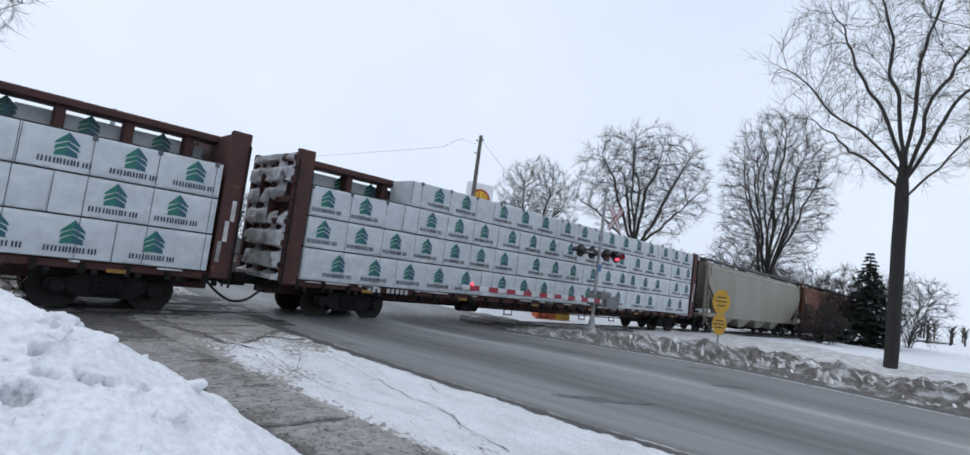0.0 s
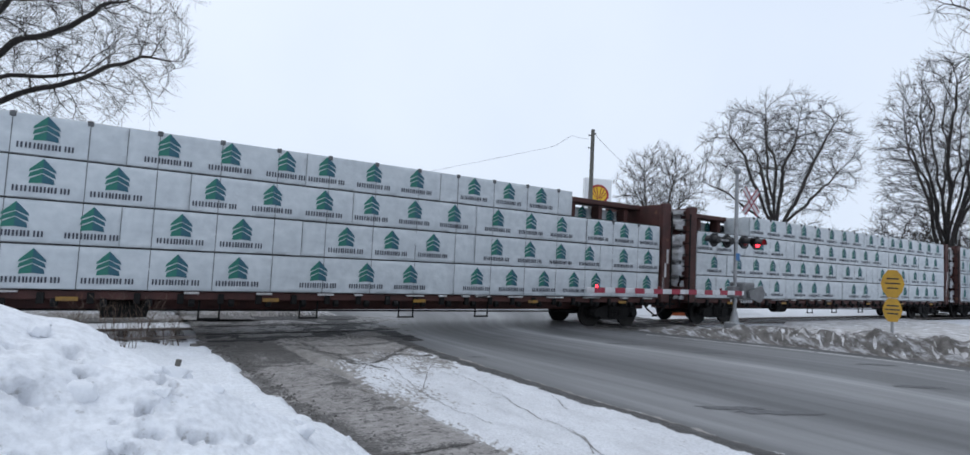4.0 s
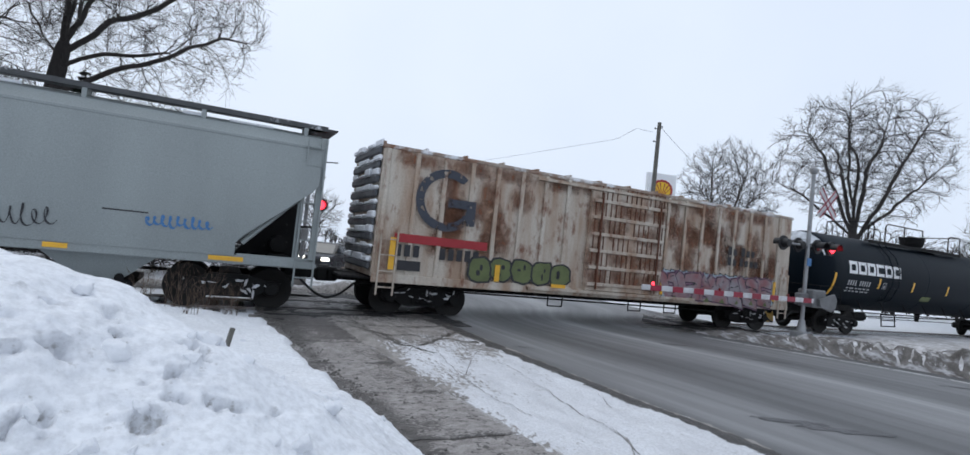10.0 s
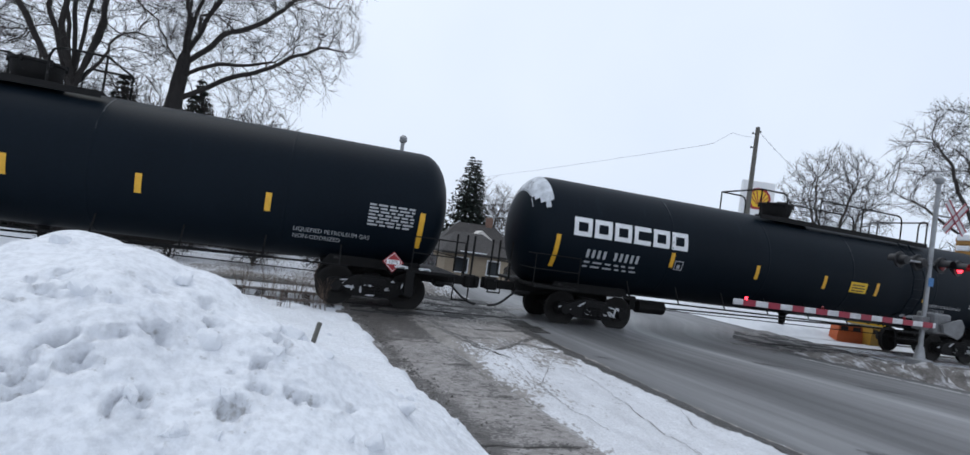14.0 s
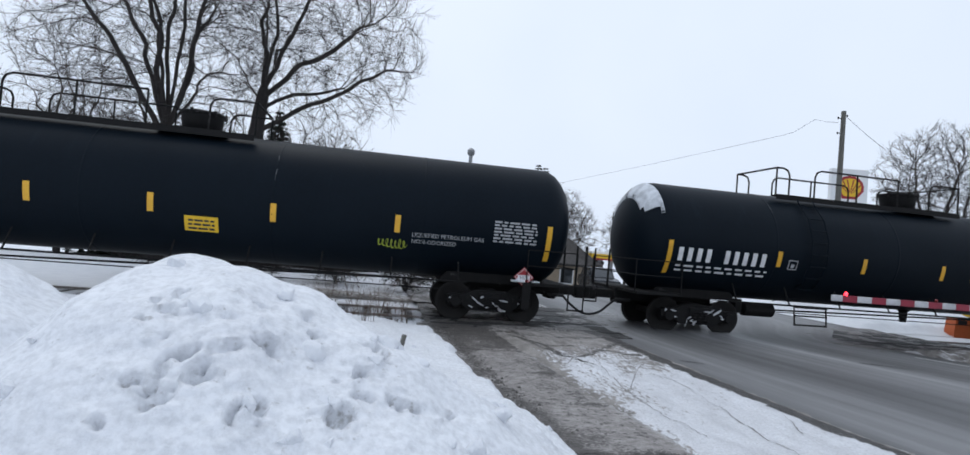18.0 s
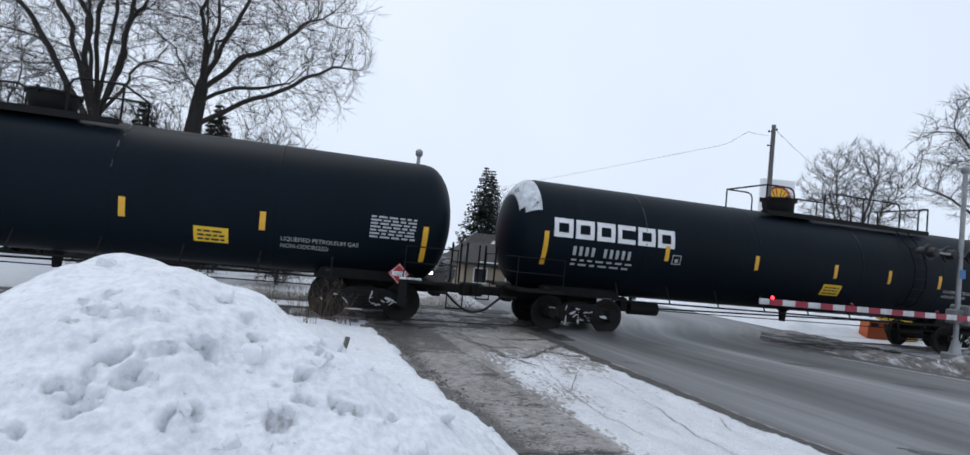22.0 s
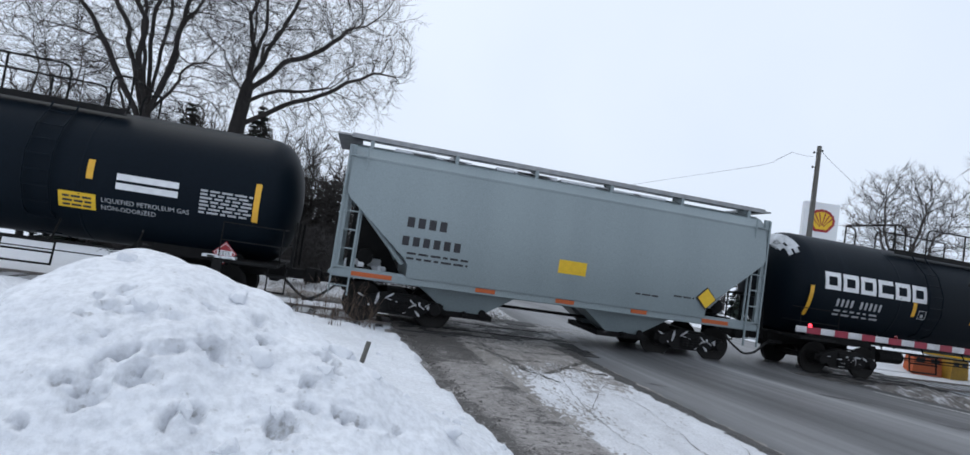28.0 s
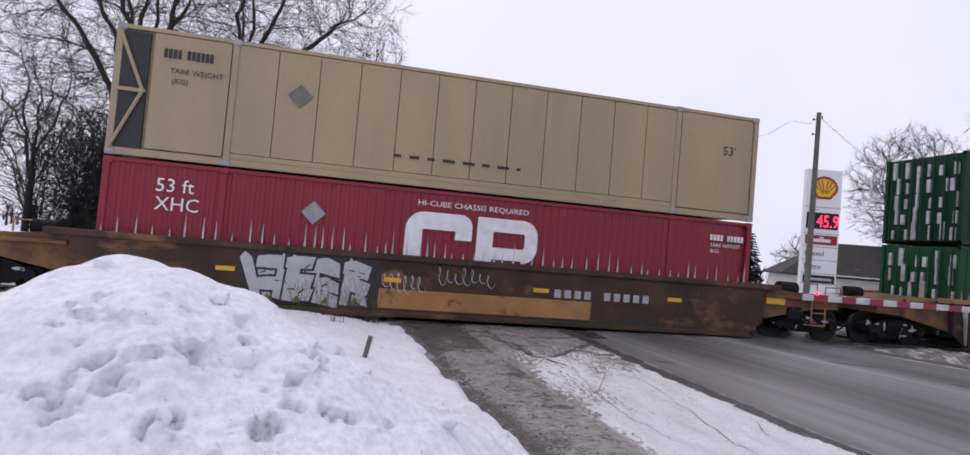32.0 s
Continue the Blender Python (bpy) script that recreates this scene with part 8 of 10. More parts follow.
def printed_mark():
    """Green tree-like chevrons over a line of dark print."""
    def make():
        m, right, ink = Mesh(), Mesh(), Mesh()
        for z, s, r0, th, w in ((0.29, 0.2, 0.02, 0.095, 0.185), (0.405, 0.215, 0.1, 0.09, 0.19), (0.515, 0.215, 0.1, 0.055, 0.2)):
            top_ = 0.79 if z > 0.5 else z + th + 0.105
            m.quad((-s, -0.022, z), (0, -0.022, z + r0), (0, -0.022, top_), (-w, -0.022, z + th))
            right.quad((0, -0.022, z + r0), (s, -0.022, z), (w, -0.022, z + th), (0, -0.022, top_))
        a = -0.44
        for w in (0.03, 0.1, 0.1, 0.08, 0.09, 0.08, 0.12, 0.09):
            for q in ((a, a + min(w, 0.033)), (a + w - 0.03, a + w))[:1 if w < 0.05 else 2]:
                ink.quad((q[0], -0.022, 0.125), (q[1], -0.022, 0.125), (q[1], -0.022, 0.24), (q[0], -0.022, 0.24))
            a += w + 0.028
        me = bpy.data.meshes.new("printed_mark")
        n, n2 = len(m.v), len(m.v) + len(right.v)
        me.from_pydata(m.v + right.v + ink.v, [], m.f + [tuple(i + n for i in f) for f in right.f] + [tuple(i + n2 for i in f) for f in ink.f])
        for material in (GREEN_INK, TEAL_INK, NAVY_INK):
            me.materials.append(material)
        for i, p in enumerate(me.polygons):
            p.material_index = 0 if i < len(m.f) else 1 if i < len(m.f) + len(right.f) else 2
        me.update()
        return me
    return shared("printed_mark", make)


def pack_strap(w, h, first, tabs):
    m = Mesh()
    x = first
    while x < w - 0.03:
        m.quad((x, -0.018, 0), (x + 0.014, -0.018, 0), (x + 0.014, -0.018, h), (x, -0.018, h))
        if tabs:
            m.box(x - 0.045, x + 0.055, -0.035, 0.03, h - 0.09, h + 0.015, 0.01)
        x += 1.22
    m.quad((0.0, -0.016, 0), (0.008, -0.016, 0), (0.008, -0.016, h), (0.0, -0.016, h))
    m.quad((0.0, -0.016, 0), (w, -0.016, 0), (w, -0.016, 0.014), (0.0, -0.016, 0.014))
    return m.data("pack_strap", STRAP)


# ---- covered hopper ----
def hopper_car(length, label, paint, bays, seed, roof=DARK_ROOF, top=4.25, slope=True, curved=0.18, sill=1.22, round_ends=False, roof_paint=None):
    car = thing("hopper_car", label, "hopper car", "railway cars of the train")
    half = length / 2
    a = half - 0.62
    s_in, s_out, s_top = a - 1.75, a - 0.12, 2.95
    # section: bulging sides, rounded into the roof
    sec = []
    rows_ = 18
    for k in range(rows_ + 1):
        t = k / rows_
        sec.append((-1.5 - curved * math.sin(math.pi * (0.15 + 0.8 * t)), sill + (top - 0.35 - sill) * t))
    sec += [(-1.3, top - 0.12), (-1.05, top), (1.05, top), (1.3, top - 0.12)]
    for k in range(rows_, -1, -1):
        t = k / rows_
        sec.append((1.5 + curved * math.sin(math.pi * (0.15 + 0.8 * t)), sill + (top - 0.35 - sill) * t))
    m = Mesh()
    n = len(sec)

    def reach(z):                         # the end sheets slope in below s_top
        if z >= s_top:
            return s_out
        if round_ends:
            return s_out - (s_out - s_in) * math.sqrt(max(0.0, 1 - ((z - sill) / (s_top - sill)) ** 2))
        return s_out - (s_out - s_in) * min(1.0, (s_top - z) / (s_top - sill - 0.35))
    for sgn in (-1, 1):
        for y, z in sec:
            m.v.append((sgn * reach(z), y, z))
    for i in range(n):
        j = (i + 1) % n
        m.f.append((i, j, n + j, n + i))
    m.f.append(tuple(range(n)))
    m.f.append(tuple(reversed(range(n, 2 * n))))
    # finer rows along the side so that the slope is straight
    body = part("body", m, paint, car, smooth=30)
    m = Mesh()
    for y in (-1, 1):
        m.box(-a, a, y * 1.36, y * 1.56, sill - 0.18, sill + 0.02, 0.02)
    pieces("side_sill", m, paint, car)
    # end frames: corner posts, slope braces, ladders
    for sgn in (-1, 1):
        m = Mesh()
        for y in (-1.5, 1.5):
            m.box(-0.16, 0.0, y - 0.05, y + 0.05, sill - 0.1, top - 0.1, 0.01)
            m.box(-1.7, 0.0, y - 0.05, y + 0.05, sill - 0.14, sill + 0.06)
            m.tube((-0.3, y, s_top - 0.05), (-1.62, y, sill + 0.3), 0.06)
            m.box(-0.06, 0.0, -1.5, 1.5, 2.0, 2.06)
            m.tube((-0.5, y, sill), (-0.5, y, 2.75), 0.03)
        m.box(-1.4, 0.05, -1.5, 1.5, sill - 0.14, sill - 0.06, 0.01)
        part("end_frame", m, paint, car, at=pose(sgn * a, 0, 0, 0, 0, 0 if sgn > 0 else 180))
        part("shear_plate", Mesh().prism([(-1.75, sill - 0.1), (-0.3, sill - 0.1), (-0.3, s_top), (-0.6, s_top)], -0.12, 0.12), UNDER, car, at=pose(sgn * a, 0, 0, 0, 0, 0 if sgn > 0 else 180))
        part("end_ladder", ladder_mesh(top - 0.75, mat_=paint, key="hopper"), None, car, at=pose(sgn * (a - 0.24), -1.58, 0.62))
        m = Mesh().lathe([(-0.3, 0.05), (-0.28, 0.2), (0.3, 0.2), (0.32, 0.05)], 14, "y", (0, -0.4, 1.55)).box(-0.25, 0.2, -1.1, 0.6, 1.2, 1.3, 0.02)
        part("brake_gear", m, UNDER, car, at=(sgn * (a - 0.75), 0, 0))
        if sgn < 0:
            m = Mesh()
            rng = random.Random(seed)
            for _ in range(9):
                y = rng.uniform(-1.45, 0.6)
                x = -a + rng.uniform(0.2, 1.2)
                m.box(x, x + rng.uniform(0.1, 0.4), y, y + rng.uniform(0.1, 0.4), sill - 0.06, sill + rng.uniform(0.05, 0.3), 0.03)
            pieces("snow_crust", m, SNOW, car, "snow caked on the end platform")
    # roof walk with its brackets, hatch trough
    m = Mesh()
    for y in (-0.98, 0.98):
        m.box(-a, a, y - 0.26, y + 0.26, top + 0.16, top + 0.2)
        m.box(-a, a, y - 0.3, y - 0.26, top + 0.12, top + 0.23)
    for sgn in (-1, 1):
        m.box(sgn * a - 0.35, sgn * a + 0.25, -1.2, 1.2, top + 0.16, top + 0.2)
    part("roof_walk", m, roof, car)
    # the sloped edge of the roof over a rolled lip
    for sg in (-1, 1):
        m = Mesh()
        for i in range(24):
            x0_, x1_ = -s_out + 2 * s_out * i / 24, -s_out + 2 * s_out * (i + 1) / 24
            for (ya, za), (yb, zb) in (((1.52, top - 0.34), (1.31, top - 0.1)), ((1.31, top - 0.1), (1.05, top + 0.012))):
                m.quad((x0_, sg * ya, za), (x1_, sg * ya, za), (x1_, sg * yb, zb), (x0_, sg * yb, zb))
        part("roof_sheet", m, roof_paint or paint, car, "sloped roof edge, stained and snowy" if roof_paint else "")
    m = Mesh()
    for sg in (-1, 1):
        m.box(-s_out, s_out, sg * 1.5 - 0.05, sg * 1.5 + 0.06, top - 0.4, top - 0.32, 0.015)
    pieces("roof_lip", m, paint, car)
    m = Mesh()
    k = int(length / 2)
    for i in range(k):
        x = -a + 0.5 + (2 * a - 1.0) * i / (k - 1)
        m.box(x - 0.045, x + 0.045, -1.27, -0.8, top - 0.12, top + 0.17).box(x - 0.045, x + 0.045, 0.8, 1.27, top - 0.12, top + 0.17)
    pieces("walk_bracket", m, paint, car)
    m = Mesh().box(-a + 0.8, a - 0.8, -0.34, 0.34, top - 0.02, top + 0.14, 0.03)
    part("hatch_trough", m, paint, car)
    m = Mesh()
    rng = random.Random(seed + 5)
    for i in range(14):
        x = rng.uniform(-a + 0.6, a - 1.6)
        m.box(x, x + rng.uniform(0.4, 1.3), -1.19, -0.4, top - 0.03, top + rng.uniform(0.02, 0.05), 0.015)
    pieces("roof_snow", m, SNOW, car)
    # hopper bays and gates
    for x, w in bays:
        m = Mesh()
        for y0, y1 in ((-1.3, -0.12), (0.12, 1.3)):
            c = (y0 + y1) / 2
            top4 = [(x - w, y0, sill), (x + w, y0, sill), (x + w, y1, sill), (x - w, y1, sill)]
            bot4 = [(x - w * 0.32, c - 0.3, 0.5), (x + w * 0.32, c - 0.3, 0.5), (x + w * 0.32, c + 0.3, 0.5), (x - w * 0.32, c + 0.3, 0.5)]
            for i in range(4):
                j = (i + 1) % 4
                m.quad(bot4[i], bot4[j], top4[j], top4[i])
            m.quad(*bot4)
        bay = part("hopper_bay", m, paint, car)
        m = Mesh().box(x - w * 0.5, x + w * 0.5, -1.05, 1.05, 0.36, 0.5, 0.02).tube((x, -1.25, 0.48), (x, -1.0, 0.48), 0.06)
        m.lathe([(-1.2, 0.03), (-1.2, 0.09), (-1.14, 0.09)], 10, "y", (x + w * 0.3, 0, 0.55))
        part("discharge_gate", m, UNDER, bay)
    m = Mesh()
    m.tube((-half + 3, -0.3, 0.75), (half - 3, -0.3, 0.72), 0.04)
    part("brake_pipe", m, UNDER, car)
    for x in (-half + 2.35, half - 2.35):
        add_truck(car, x)
    add_draft_gear(car, half)
    sec_face = lambda z: -1.5 - curved * math.sin(math.pi * (0.15 + 0.8 * max(0, min(1, (z - sill) / (top - 0.35 - sill))))) - 0.008
    return car, body, sec_face


# ---- box car ----
def box_car(length, label, paint, top, rib_step, door, seed, end_paint, roof_paint, grid=False):
    car = thing("box_car", label, "box car", "railway cars of the train")
    half = length / 2
    a, y = half - 0.85, 1.5
    rng = random.Random(seed)
    m = Mesh().box(-a, a, -y, y, 0.98, top - 0.1, 0.03)
    body = part("body", m, paint, car)
    m = Mesh()
    m.box(-a - 0.03, a + 0.03, -y - 0.03, y + 0.03, top - 0.2, top - 0.1, 0.02)
    k = int(2 * a / 1.1)
    for i in range(k):
        x0, x1 = -a + 2 * a * i / k, -a + 2 * a * (i + 1) / k
        m.quad((x0, -y - 0.02, top - 0.1), (x1, -y - 0.02, top - 0.1), (x1, 0, top), (x0, 0, top))
        m.quad((x0, 0, top), (x1, 0, top), (x1, y + 0.02, top - 0.1), (x0, y + 0.02, top - 0.1))
        m.box(x0 - 0.03, x0 + 0.03, -y - 0.02, y + 0.02, top - 0.11, top - 0.04)
    part("roof", m, roof_paint, car)
    # ribs and rails on the near and far sides
    ribs = Mesh()
    for yy in (-y, y):
        sg = -1 if yy < 0 else 1
        x = -a + 0.12
        while x < a - 0.1:
            if not (door[0] - 0.1 < x < door[1] + 0.1):
                ribs.box(x - 0.06, x + 0.06, yy, yy + sg * 0.06, 1.0, top - 0.2, 0.015)
            x += rib_step
        ribs.box(-a, a, yy, yy + sg * 0.07, 0.86, 1.08, 0.01)
        if grid:
            for z in (1.9, 2.7, 3.5, 4.25):
                ribs.box(-a, door[0] - 0.1, yy, yy + sg * 0.035, z - 0.03, z + 0.03)
                ribs.box(door[1] + 0.1, a, yy, yy + sg * 0.035, z - 0.03, z + 0.03)
    pieces("side_rib", ribs, paint, body)
    # ends with deep ribs, packed with snow at the trailing end
    for sgn in (-1, 1):
        m = Mesh()
        for i in range(9):
            z = 1.15 + (top - 1.5) * i / 8
            m.box(0.0, 0.1, -y + 0.1, y - 0.1, z, z + 0.2, 0.045)
        pieces("end_rib", m, end_paint, body, at=pose(sgn * a, 0, 0, 0, 0, 0 if sgn > 0 else 180))
        if sgn < 0:
            m = Mesh()
            for i in range(9):
                z = 1.15 + (top - 1.5) * i / 8 + 0.2
                for q in range(5):
                    y0 = -y + 0.06 + 0.58 * q
                    m.box(0.004, rng.uniform(0.08, 0.16), y0, y0 + rng.uniform(0.46, 0.6), z - 0.01, z + (top - 1.5) / 8 - 0.2 - rng.uniform(-0.03, 0.12), 0.035)
            pieces("snow_crust", m, SNOW, body, "snow packed between the end ribs", at=pose(-a, 0, 0, 0, 0, 180))
        part("end_ladder", ladder_mesh(1.6, mat_=paint, key="box"), None, car, at=pose(sgn * (a - 0.35), -y - 0.1, 0.55))
        m = Mesh().box(-0.5, 0.3, -1.3, 1.3, 0.9, 0.96, 0.01)
        part("crossover_step", m, UNDER, car, at=(sgn * (a + 0.2), 0, 0))
    m = Mesh().box(-half + 1, half - 1, -0.3, 0.3, 0.66, 0.98, 0.02)
    for x in (-2.5, 0.5, 2.0):
        m.path([(x, -1.35, 0.86), (x, -1.35, 0.5), (x + 0.5, -1.35, 0.5), (x + 0.5, -1.35, 0.86)], 0.02)
    m.tube((-half + 3, -1.0, 0.7), (half - 3, -1.0, 0.6), 0.025)
    part("centre_sill", m, UNDER, car)
    for x in (-half + 2.4, half - 2.4):
        add_truck(car, x)
    add_draft_gear(car, half)
    return car, body


# ---- double-stack well car ----
def container(car, x0, x1, z0, z1, paint, corr, label, post=2.45, frame_paint=None, end_paint=None):
    """A 53-foot box with corrugated or sheeted sides, posts and rails."""
    y = 1.3
    box = part("container", Mesh().box(x0 + 0.05, x1 - 0.05, -y + 0.07, y - 0.07, z0 + 0.08, z1 - 0.03), paint, car, label)
    m = Mesh()
    fy = frame_paint or paint
    for yy in (-y, y):
        m.box(x0, x1, yy - 0.03 if yy < 0 else yy - 0.09, yy + 0.09 if yy < 0 else yy + 0.03, z0, z0 + 0.16, 0.01)
        m.box(x0, x1, yy - 0.03 if yy < 0 else yy - 0.07, yy + 0.07 if yy < 0 else yy + 0.03, z1 - 0.09, z1, 0.01)
        for x in (x0 + 0.06, x1 - 0.06, x0 + post, x1 - post):
            m.box(x - 0.07, x + 0.07, yy - 0.035 if yy < 0 else yy - 0.08, yy + 0.08 if yy < 0 else yy + 0.035, z0, z1, 0.01)
    pieces("container_frame", m, fy, box)
    m = Mesh()
    for x in (x0 + post, x1 - post, x0 + 0.09, x1 - 0.09):
        for z in (z0 + 0.06, z1 - 0.06):
            m.box(x - 0.1, x + 0.1, -y - 0.05, -y + 0.08, z - 0.07, z + 0.07, 0.015)
    pieces("corner_casting", m, fy if corr else GALV, box)
    m = Mesh()
    if corr:
        for yy, sg in ((-y, 1), (y, -1)):
            x, first = x0 + 0.12, len(m.v)
            while x < x1 - 0.3:
                for dx, d0 in ((0.07, 0.0), (0.035, 0.0), (0.07, 0.022), (0.035, 0.022)):
                    m.v += [(x, yy + sg * d0, z0 + 0.14), (x, yy + sg * d0, z1 - 0.07)]
                    x += dx
            for i in range(first, len(m.v) - 2, 2):
                m.f.append((i, i + 2, i + 3, i + 1) if sg > 0 else (i + 1, i + 3, i + 2, i))
        pieces("corrugated_side", m, paint, box)
    else:
        k = 12
        w = (x1 - x0 - 2 * post) / k
        for i in range(k):
            a = x0 + post + w * i
            m.box(a + 0.008, a + w - 0.008, -y - 0.006, -y + 0.09, z0 + 0.3, z1 - 0.1, 0.006)
        for a, b in ((x0 + 0.75, x0 + post - 0.1), (x1 - post + 0.1, x1 - 0.15)):
            m.box(a, b, -y - 0.006, -y + 0.09, z0 + 0.2, z1 - 0.1, 0.006)
        m.box(x0 + post, x1 - post, -y - 0.01, -y + 0.09, z0 + 0.16, z0 + 0.29, 0.01)
        pieces("side_panel", m, paint, box)
    # end doors, the trailing ones crusted with snow
    m = Mesh()
    for q in range(7):
        yy = -1.1 + 0.36 * q
        m.tube((x0 - 0.03, yy, z0 + 0.1), (x0 - 0.03, yy, z1 - 0.1), 0.028)
        m.tube((x1 + 0.03, yy, z0 + 0.1), (x1 + 0.03, yy, z1 - 0.1), 0.028)
    pieces("door_bar", m, end_paint or paint, box)
    part("end_wall", Mesh().box(x1 - 0.06, x1 - 0.02, -y + 0.08, y - 0.08, z0 + 0.12, z1 - 0.06), end_paint or paint, box)
    rng = random.Random(int(z1 * 10))
    m = Mesh()
    for q in range(6):
        for k in range(5):
            yy = -1.22 + 0.4 * q
            zz = z0 + 0.12 + (z1 - z0 - 0.3) * k / 5
            a = yy + rng.uniform(0.0, 0.2)
            m.box(x0 - rng.uniform(0.01, 0.04), x0 + 0.06, a, a + rng.uniform(0.05, 0.18), zz, zz + rng.uniform(0.3, 0.6), 0.01)
    pieces("snow_crust", m, CAKED_SNOW, box, "snow blown onto the end doors")
    return box


def well_car(length, label, seed, ribbed, stacks):
    car = thing("well_car", label, "well car", "railway cars of the train")
    half = length / 2
    w = 8.45
    m = Mesh()
    for y0, y1 in ((-1.52, -1.4), (1.4, 1.52)):
        m.prism([(-w, 0.5), (-w + 0.5, 0.12), (w - 0.5, 0.12), (w, 0.5), (w, 1.52), (-w, 1.52)], y0, y1)
    m.box(-w + 0.6, w - 0.6, -1.4, 1.4, 0.14, 0.24)
    part("well", m, WELL_DARK if ribbed else WELL_BROWN, car)
    m = Mesh()
    for y in (-1.5, 1.5):
        sg = -1 if y < 0 else 1
        m.box(-w - 0.5, w + 0.5, y - 0.1, y + 0.12 * (1 if sg > 0 else 0) + (0.1 if sg < 0 else 0), 1.42, 1.56, 0.01)
    pieces("top_chord", m, WELL_YELLOW if ribbed else WELL_BROWN, car)
    m = Mesh()
    for y in (-1.5, 1.5):
        sg = -1 if y < 0 else 1
        m.box(-w + 0.4, w - 0.4, y + sg * 0.02, y + sg * 0.16, 0.1, 0.2, 0.01)
    pieces("bottom_chord", m, WELL_DARK if ribbed else WELL_BROWN, car)
    if ribbed:
        m = Mesh()
        for i in range(18):
            x = -w + 0.5 + (2 * w - 1.0) * i / 17
            m.box(x - 0.06, x + 0.06, -1.66, -1.5, 0.16, 1.44, 0.015)
        pieces("side_stake", m, WELL_DARK, car)
        m = Mesh()
        rng = random.Random(seed)
        for i in range(18):
            x = -w + 0.5 + (2 * w - 1.0) * i / 17
            if rng.random() < 0.85:
                # a thin drift hangs down beside the stake and thins out
                top_, foot_, wide_ = rng.uniform(1.15, 1.42), rng.uniform(0.2, 0.75), rng.uniform(0.03, 0.12)
                n_ = 6
                edge_ = [(x - 0.062 - wide_ * (1 - k / n_) ** 0.7 * rng.uniform(0.6, 1.2), top_ + (foot_ - top_) * k / n_) for k in range(n_ + 1)]
                m.prism([(x - 0.055, foot_), (x - 0.055, top_)] + edge_, -1.6, -1.525)
            if rng.random() < 0.6:
                a = x + rng.uniform(-0.8, -0.3)
                m.prism([(a, 0.2), (a + rng.uniform(0.3, 0.6), 0.2), (a + 0.25, 0.2 + rng.uniform(0.02, 0.07))], -1.62, -1.525)
        pieces("snow_crust", m, CAKED_SNOW, car, "snow packed beside the stakes")
    # end platforms over the trucks, with rails
    for sgn in (-1, 1):
        m = Mesh()
        m.prism([(0, 1.5), (2.7, 1.25), (2.7, 0.98), (1.9, 0.95), (0, 0.55)], -1.35, 1.35)
        m.box(0.2, 2.85, -1.45, 1.45, 1.2, 1.28, 0.01)
        p = part("end_platform", m, PLATFORM_TAN, car, at=pose(sgn * (w - 0.1), 0, 0, 0, 0, 0 if sgn > 0 else 180))
        m = Mesh()
        m.path([(2.2, -1.4, 1.26), (2.2, -1.4, 1.6), (2.75, -1.4, 1.6), (2.75, -1.4, 1.26)], 0.02)
        part("grab_iron", m, WELL_YELLOW, p)
        m = Mesh()
        rng = random.Random(seed + sgn)
        for _ in range(8):
            x, y = rng.uniform(0.4, 2.3), rng.uniform(-1.4, 0.6)
            m.box(x, x + rng.uniform(0.2, 0.5), y, y + rng.uniform(0.2, 0.6), 1.275, 1.285 + rng.uniform(0.015, 0.05), 0.012)
        pieces("snow_crust", m, SNOW, p, "snow on the end platform")
        m = Mesh().lathe([(-0.3, 0.05), (-0.28, 0.19), (0.28, 0.19), (0.3, 0.05)], 12, "x", (1.6, -0.6, 1.47))
        part("air_reservoir", m, UNDER, p, "dark steel air reservoir", smooth=40)
        m = Mesh().box(0.3, 0.9, -1.4, -1.352, 1.02, 1.2)
        pieces("reflector", m, YELLOW, p)
        # brake gear, boxes and ladder step on the outer end
        m = Mesh().box(1.0, 1.5, -1.42, -1.05, 0.62, 0.98, 0.03)
        part("valve_box", m, UNDER, p, "dark brake valve box")
        m = Mesh().path([(1.75, -1.43, 1.2), (1.75, -1.43, 0.5), (2.2, -1.43, 0.5), (2.2, -1.43, 1.2)], 0.02).path([(1.75, -1.43, 0.85), (2.2, -1.43, 0.85)], 0.018)
        part("step_ladder", m, WELL_YELLOW, p)
    m = Mesh()
    for i in range(4):
        x = -w + 2.9 + (2 * w - 5.8) * i / 3
        m.box(x, x + 0.4, -1.54, -1.5, 1.1 if ribbed else 0.9, 1.2 if ribbed else 1.0)
    pieces("reflector", m, YELLOW, car)
    for x in (-half + 1.55, half - 1.55):
        add_truck(car, x)
    add_draft_gear(car, half)
    return car


# ---- the consist: where each coupling stands along the train at the clip's start ----
COUPLINGS = dict(h2=68.7, h1=50.3, l1=31.5, l2=5.94, l3=-19.73, l4=-45.17, t1=-70.6, t2=-91.04, t3=-111.45, b1=-132.2, h3=-149.55, b2=-167.1,
                 t4=-187.3, t5=-207.97, h4=-229.27, t6=-248.02, t7=-268.52, t8=-289.27, t9=-310.32, t10=-330.89, t11=-351.42, t12=-371.82, t13=-392.02, h5=-412.02, t14=-424.82, w1=-445.57, w2=-468.87, end=-492.37)
ORDER = list(COUPLINGS)
